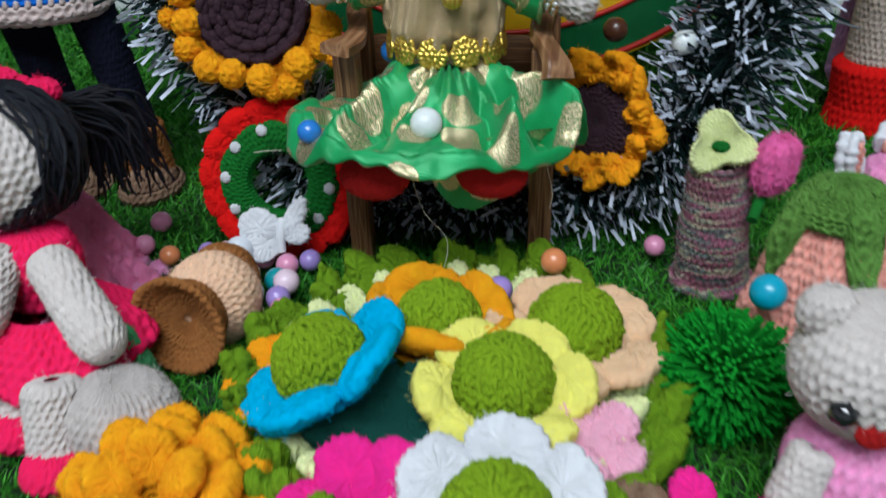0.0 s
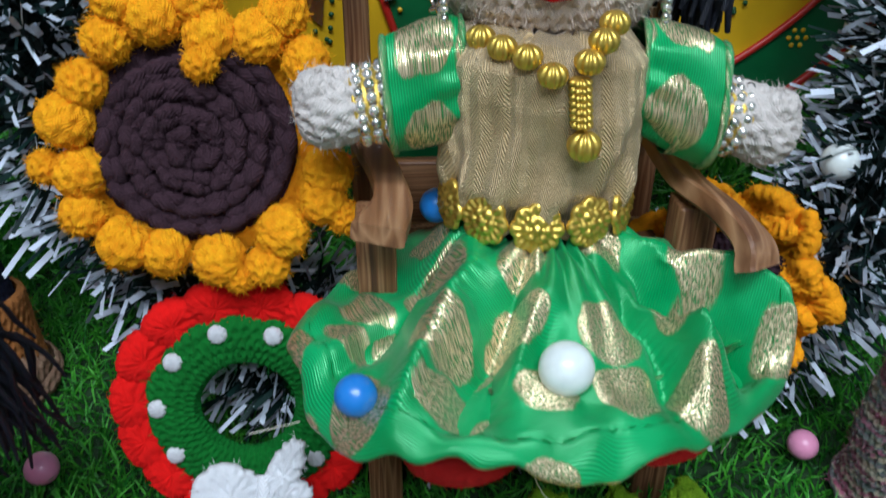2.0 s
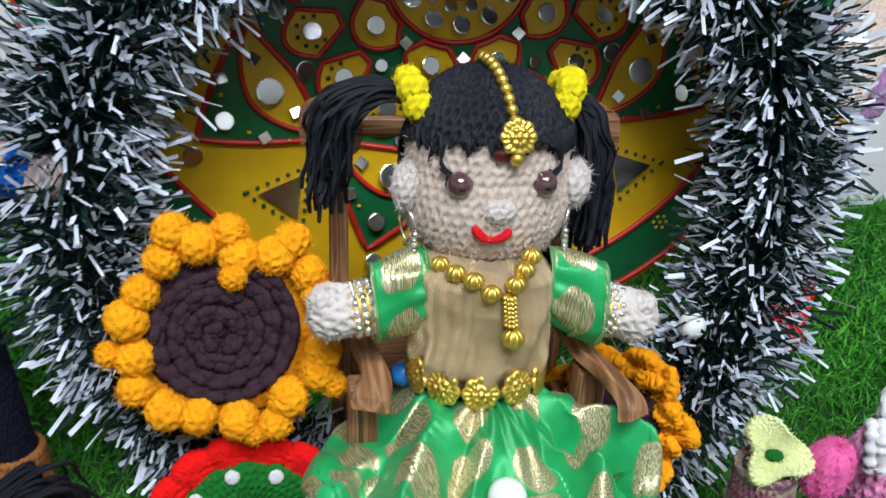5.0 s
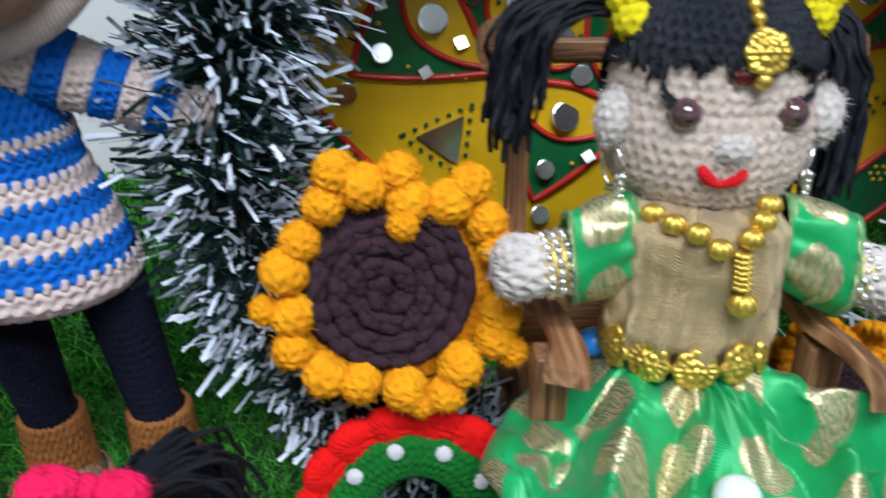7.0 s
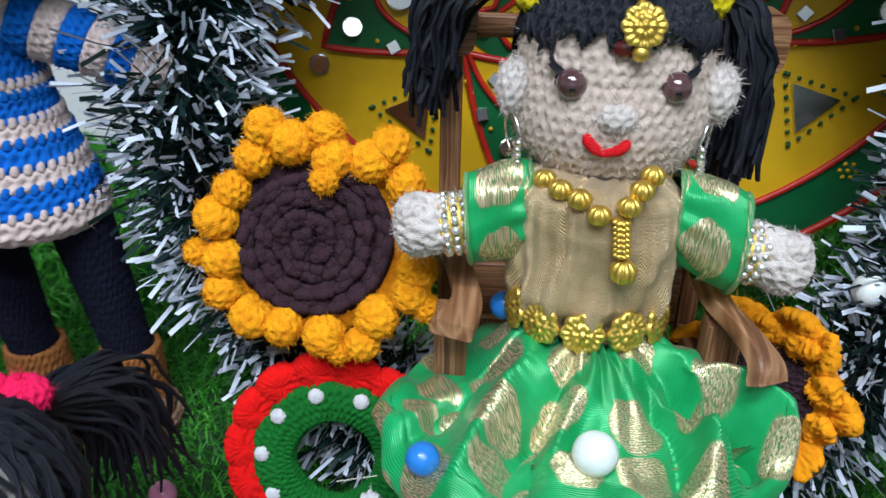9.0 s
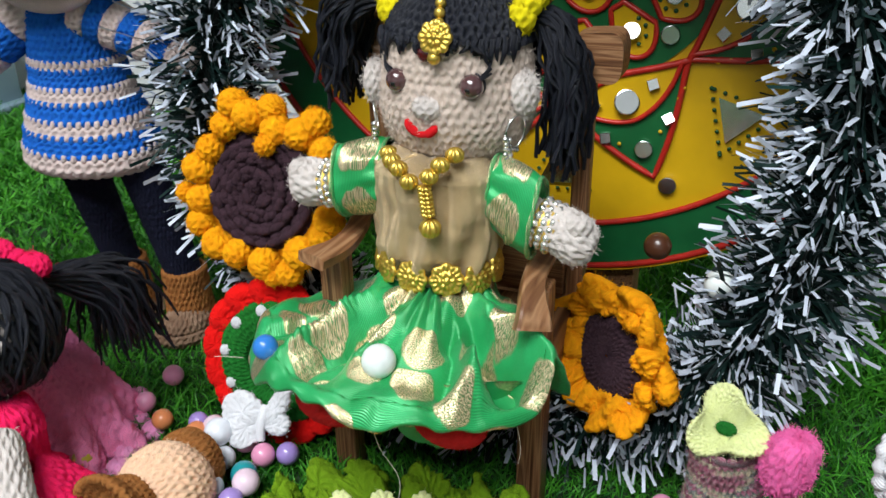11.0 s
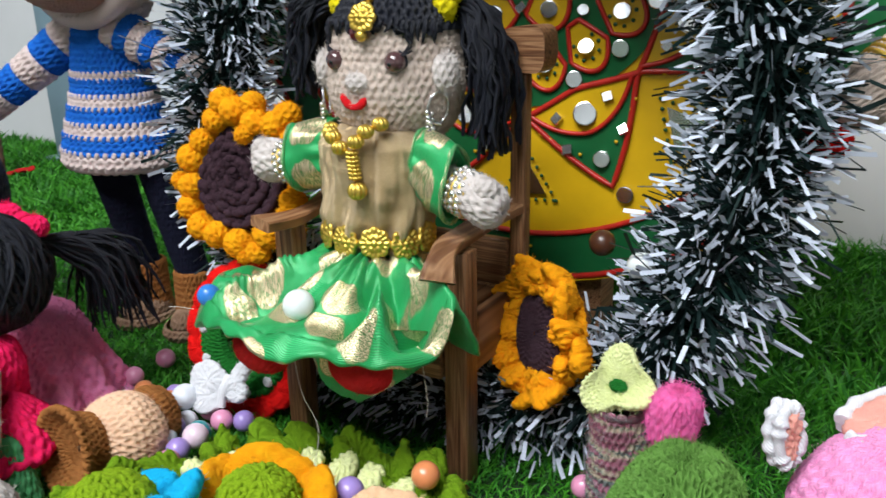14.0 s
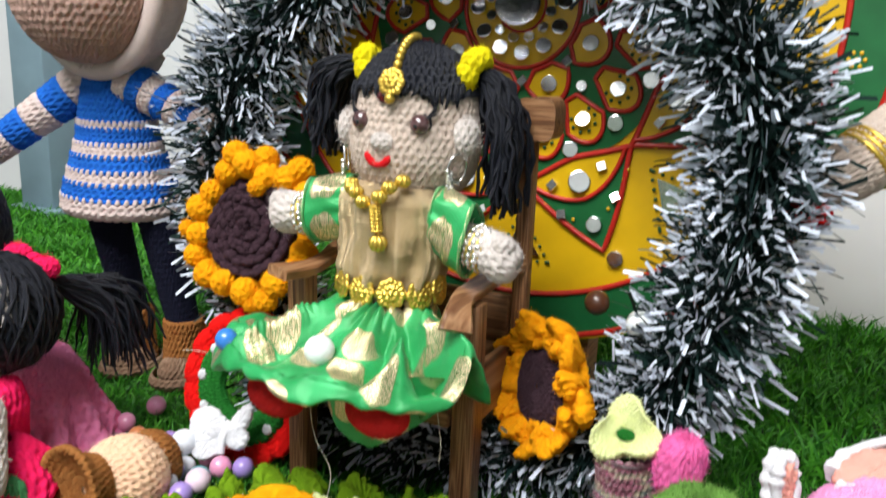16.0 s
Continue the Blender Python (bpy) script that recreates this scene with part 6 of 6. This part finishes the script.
# ---- doll in pink with black hair ----
def pink_doll():
    g = Geo(PALE)
    hx, hy, hz = -0.166, 0.284, 0.0815
    side = np.array([0.97, -0.22, 0.0])
    face = np.array([-0.17, -0.80, 0.57])
    crochet(g, ball(0.0236, 0.0236, 0.0250, (hx, hy, hz)), 36, 20, 0.0012, PALE, fuzz=1200)
    crochet(g, ball(0.0256, 0.0256, 0.0268, (hx, hy, hz + 0.0012)), 36, 20, 0.0012, BLACK, fuzz=1600, lumps=0.0008,
            keep=lambda p: ((p[..., 0] - hx) * face[0] + (p[..., 1] - hy) * face[1] + (p[..., 2] - hz) * face[2] < 0.0072 + 0.0012 * np.sin(p[..., 2] * 900)) & (p[..., 2] > hz - 0.021))
    for s in (-1, 1):
        c = np.array([hx - 0.0018, hy - 0.0122, hz + 0.0172]) + side * s * 0.0098
        crochet(g, ball(0.0034, 0.0034, 0.0044, tuple(c)), 8, 6, 0.0004, JET, fine=(5, 4))
    c = np.array([hx - 0.0050, hy - 0.0230, hz + 0.0042])
    tube(g, curve([c + side * 0.005 + [0, 0.001, 0.002], c, c - side * 0.005 + [0, 0.001, 0.002]], 10), 0.0019, FELT, 8)
    # bow
    top = np.array([-0.1680, 0.3080, 0.1045])
    for s in (-1, 1):
        crochet(g, ball(0.0070, 0.0050, 0.0050, tuple(top + np.array([0.92, 0.22, -0.33]) * 0.0078 * s)), 14, 7, 0.0008, HOTPINK, fuzz=200)
    crochet(g, ball(0.0035, 0.004, 0.0042, tuple(top)), 10, 5, 0.0006, HOTPINK)
    # loose tail of black yarn
    rng = np.random.default_rng(14)
    root = np.array([hx + 0.003, hy + 0.022, hz + 0.014])
    for k in range(190):
        e = np.clip(rng.normal(size=3), -1.7, 1.7) * [0.009, 0.010, 0.008]
        end = np.array([-0.156, 0.346, 0.054]) + e * [1.2, 1, 1.2]
        mid = np.array([-0.160, 0.330, 0.087]) + e * [0.5, 0.5, 0.4]
        path = curve([root, mid, (mid + end) / 2 + [0.003, 0.004, 0.006], end], 14)
        path += rumple(path, 0.014, k)[:, None] * [0.0016, 0.0012, 0.0008]
        tube(g, path, [0.0008] * 12 + [0.0007, 0.0004], BLACK, 5)
        fibres(g, path[3:], np.tile([0.5, -0.5, 0.7], (11, 1)), 5, 0.003, BLACK, k)
    for k in range(90):
        az = radians(rng.uniform(-22, 150))
        t = np.linspace(0.25, rng.uniform(1.7, 2.3), 12)
        az = az + 0.25 * np.sin(t * 2 + k)
        rr = 0.0272 + rng.uniform(0, 0.0022)
        path = np.stack([hx + rr * np.sin(t) * np.cos(az), hy + rr * np.sin(t) * np.sin(az), hz + 0.0012 + rr * 1.04 * np.cos(t)], -1)
        tube(g, path + rumple(path, 0.010, k)[:, None] * 0.0008, [0.0009] * 10 + [0.0008, 0.0004], BLACK, 5)
        fibres(g, path, path - np.array([hx, hy, hz]), 6, 0.004, BLACK, k)
    # pink top, arms, skirt, legs
    crochet(g, lathe([(0.002, 0.060), (0.0135, 0.054), (0.0160, 0.044), (0.0150, 0.034), (0.0150, 0.028)], (hx + 0.008, hy - 0.012, 0.0)), 26, 8, 0.0011, HOTPINK, fuzz=300)
    crochet(g, limb((hx + 0.020, hy - 0.022, 0.053), (-0.1085, 0.2320, 0.0300), 0.0080, 0.0092), 18, 11, 0.0011, PALE, fuzz=300)
    crochet(g, limb((hx + 0.000, hy - 0.020, 0.052), (hx + 0.006, hy - 0.057, 0.038), 0.0085, 0.0098), 20, 11, 0.0011, PALE, fuzz=300)
    crochet(g, lathe([(0.0155, 0.036), (0.022, 0.032), (0.030, 0.024), (0.036, 0.017), (0.034, 0.015), (0.012, 0.022)], (-0.146, 0.255, 0.0), wave=0.10, waves=8), 40, 13, 0.0013, HOTPINK, fuzz=600, lumps=0.0008)
    for x, y in ((-0.152, 0.240), (-0.128, 0.222)):
        crochet(g, limb((x, y, 0.026), (x + 0.003, y - 0.012, -0.004), 0.0095, 0.0105), 22, 11, 0.0011, PALE, fuzz=250)
        crochet(g, ball(0.0115, 0.013, 0.007, (x + 0.004, y - 0.016, 0.0)), 20, 7, 0.0009, HOTPINK)
    solid("pink_dress_doll", g, "crocheted doll with black yarn hair, red bow, hot pink dress", "doll")
    g = Geo(GREY)
    crochet(g, ball(0.0205, 0.0190, 0.0165), 36, 13, 0.0013, GREY, fuzz=900)
    solid("crochet_ball", g, "pale grey crocheted ball lying on turf", "crochet ball", pose(-0.106, 0.224, 0.009))
    g = Geo(MINT)
    crochet(g, lathe([(0.002, 0.030), (0.006, 0.026), (0.010, 0.012), (0.012, 0.0), (0.002, -0.004)], squash=0.6), 20, 9, 0.001, MINT, fuzz=200)
    solid("crochet_leaf", g, "mint green crocheted leaf standing beside a doll", "crochet leaf", pose(-0.119, 0.252, 0.0, 0, 0, 20))
    # frilled pink skirt piece behind her
    g = Geo(ROSE)

    def frill(u, v):
        a = -2 * np.pi * u
        r = np.interp(v, [0, 0.3, 0.7, 1], [0.008, 0.021, 0.033, 0.044]) * (1 + 0.16 * v ** 2 * np.sin(a * 9))
        z = np.interp(v, [0, 0.3, 0.7, 1], [0.060, 0.050, 0.028, 0.0]) + 0.003 * v * np.sin(a * 9 + 1)
        return np.stack([r * np.cos(a), r * np.sin(a) * 0.8, z], -1)
    crochet(g, frill, 44, 18, 0.0013, ROSE, fuzz=900, lumps=0.0012)
    for k in range(26):
        a = k / 26 * 2 * np.pi
        r = 0.044 * (1 + 0.16 * math.sin(-a * 9))
        crochet(g, ball(0.0052, 0.0052, 0.0045, (r * math.cos(a), 0.8 * r * math.sin(a), 0.002)), 8, 5, 0.0007, PINK, fine=(5, 4), fuzz=30)
    solid("crochet_skirt", g, "rose pink crocheted frilled bell skirt standing on turf", "crochet skirt", pose(-0.192, 0.322, -0.006))


pink_doll()


# ---- standing doll in striped jumper ----
def jumper_doll():
    g = Geo(BLUE)
    cx, cy = -0.223, 0.414
    prof = [(0.013, 0.196), (0.019, 0.192), (0.022, 0.182), (0.0235, 0.168), (0.026, 0.152), (0.032, 0.134), (0.038, 0.116), (0.0390, 0.108)]
    ps = np.array(prof)
    arc = np.concatenate([[0], np.cumsum(np.linalg.norm(np.diff(ps, axis=0), axis=1))])
    arc /= arc[-1]
    # rounds of blue and of pale wool, worked from the neck down
    bands = ((0.0, 0.06, BLUSH), (0.06, 0.42, BLUE), (0.42, 0.46, BLUSH), (0.46, 0.56, BLUE), (0.56, 0.64, BLUSH), (0.64, 0.74, BLUE), (0.74, 0.82, BLUSH), (0.82, 0.92, BLUE), (0.92, 1.0, BLUSH))
    for lo, hi, mat in bands:
        s = np.linspace(lo, hi, 8)
        sub = [(float(np.interp(x, arc, ps[:, 0])), float(np.interp(x, arc, ps[:, 1]))) for x in s]
        crochet(g, lathe(sub, (cx, cy, 0), 0.80), 44, max(1, round((hi - lo) * 25)), 0.0012, mat, fuzz=int(900 * (hi - lo)), fine=(5, 4))
        # stitches that reach over into the round above
        rr, zz = sub[0]
        for q in range(44 if lo > 0 else 0):
            t = (q + 0.5) / 44 * 2 * np.pi
            crochet(g, limb((cx + (rr + 0.0006) * math.cos(t), cy + 0.80 * (rr + 0.0006) * math.sin(t), zz - 0.001), (cx + (rr + 0.0002) * math.cos(t + 0.03), cy + 0.80 * (rr + 0.0002) * math.sin(t + 0.03), zz + 0.0032), 0.0016, 0.0012), 6, 3, 0.0002, mat, fine=(2, 2))
    crochet(g, lathe([(0.0390, 0.108), (0.035, 0.105), (0.006, 0.110)], (cx, cy, 0), 0.80), 36, 6, 0.0008, BLUSH)
    for a, b in (((cx - 0.016, cy - 0.004, 0.186), (cx - 0.072, cy - 0.050, 0.132)), ((cx + 0.014, cy - 0.004, 0.187), (-0.164, 0.418, 0.166))):
        a, b = np.array(a), np.array(b)
        n = 6
        for k in range(n):
            crochet(g, limb(a + (b - a) * k / n, a + (b - a) * (k + 1) / n, 0.0122 - 0.0008 * k, 0.0114 - 0.0008 * k, False), 20, 3, 0.0013, BLUE if k % 2 else BLUSH, fuzz=90)
        crochet(g, ball(0.0095, 0.0085, 0.0085, tuple(b + (b - a) * 0.08)), 20, 9, 0.001, SKIN if a[0] < cx else BLUSH, fuzz=120)
    # trousers and boots
    for top, foot in (((cx - 0.008, cy - 0.008, 0.120), (-0.236, 0.430, 0.030)), ((cx + 0.026, cy, 0.120), (-0.193, 0.432, 0.030))):
        crochet(g, limb(top, foot, 0.0122, 0.0096, False), 32, 22, 0.0006, NAVY, fuzz=400, fine=(4, 4))
        fx, fy = foot[0], foot[1]
        crochet(g, lathe([(0.0105, 0.036), (0.0120, 0.034), (0.0122, 0.018), (0.0130, 0.006), (0.0130, -0.004), (0.004, -0.006)], (fx, fy, 0)), 30, 12, 0.0011, BROWN, fuzz=400)
        crochet(g, ball(0.0125, 0.016, 0.010, (fx + 0.003, fy - 0.006, 0.003)), 26, 9, 0.0011, TAN, fuzz=300)
        crochet(g, lathe([(0.016, 0.002), (0.0175, -0.002), (0.016, -0.006)], (fx + 0.001, fy - 0.004, 0), 1.3), 28, 3, 0.0009, TAN)
    # hooded head
    hz = 0.240
    crochet(g, ball(0.043, 0.038, 0.044, (cx + 0.006, cy - 0.022, hz)), 60, 28, 0.0013, ROSY, fuzz=600, fine=(4, 4))
    crochet(g, ball(0.050, 0.046, 0.052, (cx + 0.006, cy - 0.014, hz + 0.002)), 56, 28, 0.0013, BLUSH, fuzz=700, fine=(4, 4),
            keep=lambda p: (p[..., 1] - cy) > -0.018)
    t = np.linspace(0, 2 * np.pi, 60, endpoint=False)
    tube(g, np.stack([cx + 0.006 + 0.0490 * np.cos(t), cy - 0.018 + 0 * t, hz + 0.002 + 0.0505 * np.sin(t)], -1), 0.0055 + 0.0006 * np.sin(t * 30), BLUSH, 10, True)
    crochet(g, lathe([(0.020, 0.204), (0.030, 0.200), (0.026, 0.193), (0.014, 0.192)], (cx, cy, 0), 0.85), 40, 7, 0.0013, BLUSH, fuzz=400)
    solid("jumper_doll", g, "tall crocheted doll in blue striped jumper, navy trousers, brown boots", "doll")


jumper_doll()


# ---- doll with black curls, partly seen ----
def curl_doll():
    g = Geo(SKIN)
    cx, cy, cz = -0.248, 0.304, 0.104
    crochet(g, ball(0.034, 0.034, 0.038, (cx, cy, cz)), 54, 24, 0.0013, SKIN, fuzz=500, fine=(4, 4))
    crochet(g, ball(0.0385, 0.038, 0.048, (cx, cy + 0.004, cz + 0.003)), 50, 24, 0.0010, BLACK, fine=(4, 4), keep=lambda p: ((p[..., 1] - cy) > 0.004 - 0.75 * (p[..., 2] - cz)) & (p[..., 2] > cz - 0.034))
    for k in range(4):
        t = np.linspace(0, 6.5, 40)
        tube(g, np.stack([cx + 0.034 + 0.004 * t / 6.5 + 0.006 * np.cos(t + k), cy - 0.012 + 0.008 * k + 0.005 * np.sin(t + k), cz + 0.010 - 0.0055 * t], -1), 0.0028, BLACK, 7)
    for s in (-1, 1):
        crochet(g, ball(0.010, 0.006, 0.008, (cx + 0.026 + s * 0.011, cy - 0.010, cz + 0.050)), 16, 8, 0.0009, PINK, fuzz=150)
    crochet(g, lathe([(0.010, 0.068), (0.020, 0.060), (0.024, 0.040), (0.034, 0.015), (0.040, -0.005), (0.006, -0.006)], (cx, cy, 0)), 46, 20, 0.0013, PINK, fuzz=400, fine=(4, 4))
    solid("curly_haired_doll", g, "crocheted doll with black curls and a pink bow", "doll")
    g = Geo(FOREST)
    crochet(g, lathe([(0.004, 0.076), (0.016, 0.073), (0.026, 0.060), (0.028, 0.045), (0.024, 0.030), (0.020, 0.026)]), 44, 16, 0.0014, POM, fuzz=500, fine=(4, 4))
    crochet(g, lathe([(0.004, 0.040), (0.018, 0.036), (0.020, 0.026), (0.022, -0.105), (0.024, -0.130), (0.004, -0.132)]), 36, 30, 0.0012, SKIN, fine=(4, 4))
    tube(g, curve([(0.010, -0.004, 0.072), (0.022, -0.010, 0.078), (0.034, -0.016, 0.070)], 10), [0.002, 0.003, 0.004, 0.0045, 0.0045, 0.0045, 0.004, 0.003, 0.002, 0.0006], LIME, 8)
    crochet(g, ball(0.013, 0.008, 0.013, (-0.010, -0.0235, 0.050)), 18, 9, 0.001, TAN)
    solid("green_cap_doll", g, "crocheted doll with a green cap and a leaf", "doll", pose(-0.314, 0.362, 0.128))


curl_doll()


# ---- doll at the edge with red foot and lilac skirt ----
def edge_doll():
    g = Geo(SKIN)
    cx, cy = 0.262, 0.560
    crochet(g, limb((cx - 0.012, cy, 0.17), (cx - 0.018, cy - 0.004, 0.035), 0.022, 0.018, False), 36, 34, 0.0013, SKIN, fuzz=500, fine=(5, 4))
    crochet(g, lathe([(0.019, 0.040), (0.024, 0.036), (0.022, 0.012), (0.025, -0.004), (0.004, -0.006)], (cx - 0.018, cy - 0.004, 0)), 36, 13, 0.0012, RED, fuzz=300)
    crochet(g, lathe([(0.010, 0.190), (0.020, 0.150), (0.030, 0.085), (0.034, 0.020), (0.030, 0.012), (0.005, 0.012)], (cx - 0.002, cy + 0.030, 0), 0.6), 40, 26, 0.0013, LILAC, fuzz=400, fine=(5, 4))
    crochet(g, limb((cx - 0.008, cy - 0.040, 0.236), (0.1672, 0.458, 0.1520), 0.0125, 0.0140), 34, 26, 0.0013, SKIN, fuzz=500, fine=(5, 4))
    for k in range(3):
        t = np.linspace(0, 2 * np.pi, 36, endpoint=False)
        d = np.array([-0.087, -0.062, -0.084])
        d /= np.linalg.norm(d)
        x = np.cross(d, [0, 0, 1])
        x /= np.linalg.norm(x)
        y = np.cross(d, x)
        c = np.array([0.1850, 0.4707, 0.1691]) - d * 0.003 * k
        tube(g, c + 0.0146 * (np.cos(t)[:, None] * x + np.sin(t)[:, None] * y), 0.0014, GOLD, 6, True)
    crochet(g, ball(0.010, 0.009, 0.0065, (0.1650, 0.4560, 0.1445)), 18, 6, 0.001, RED)
    crochet(g, lathe([(0.008, 0.21), (0.026, 0.20), (0.028, 0.17), (0.020, 0.15)], (cx + 0.004, cy, 0), 0.8), 36, 10, 0.0012, LILAC)
    solid("edge_doll", g, "crocheted doll with gold bangles, lilac skirt and red boot", "doll")


edge_doll()


# ---- loose threads ----
def threads():
    for pts in ([(-0.012, 0.318, 0.069), (-0.006, 0.315, 0.050), (0.004, 0.312, 0.038), (0.001, 0.311, 0.018)], [(0.043, 0.331, 0.070), (0.047, 0.328, 0.055), (0.046, 0.329, 0.046)], [(-0.064, 0.315, 0.076), (-0.070, 0.312, 0.077), (-0.075, 0.311, 0.0765)]):
        g = Geo(THREAD)
        tube(g, curve(pts, 18), 0.00013, THREAD, 5)
        solid("loose_thread", g, "pale loose thread hanging from the brocade hem", "thread", group="threads at the hem")


threads()


# ---- artificial twig standing by the wall ----
def twig():
    root = thing("artificial_twig", "thin brown artificial twig with green and red leaves on turf", "artificial plant", pose(-0.72, 0.633, GROUND))
    g = Geo(TWIGBARK)
    stem = curve([(0, 0, 0), (0.004, 0.0, 0.048), (0.006, 0.0, 0.087)], 30)
    tube(g, stem, np.linspace(0.0042, 0.0022, 30) * (1 + 0.15 * np.sin(np.arange(30) * 1.9)), TWIGBARK, 8)
    part("stem", g, root)
    for at, turn, tilt, length, mat in (((0.006, 0.0, 0.087), 15, -35, 0.055, FOREST), ((0.004, 0.0, 0.048), 200, -40, 0.04, FOREST), ((0.004, 0, 0.006), 5, -20, 0.05, FELT), ((-0.004, 0, 0.006), 185, -12, 0.05, FELT)):
        part("leaf", petal_geo(length, length * 0.42, 0.004, mat, 5, curl=-0.006, seed=int(turn), fuzz=0, frill=0.3, relief=0.0004), root, at=pose(*at, 0, 0, turn) @ pose(0, 0, 0, 0, tilt, 0))


twig()
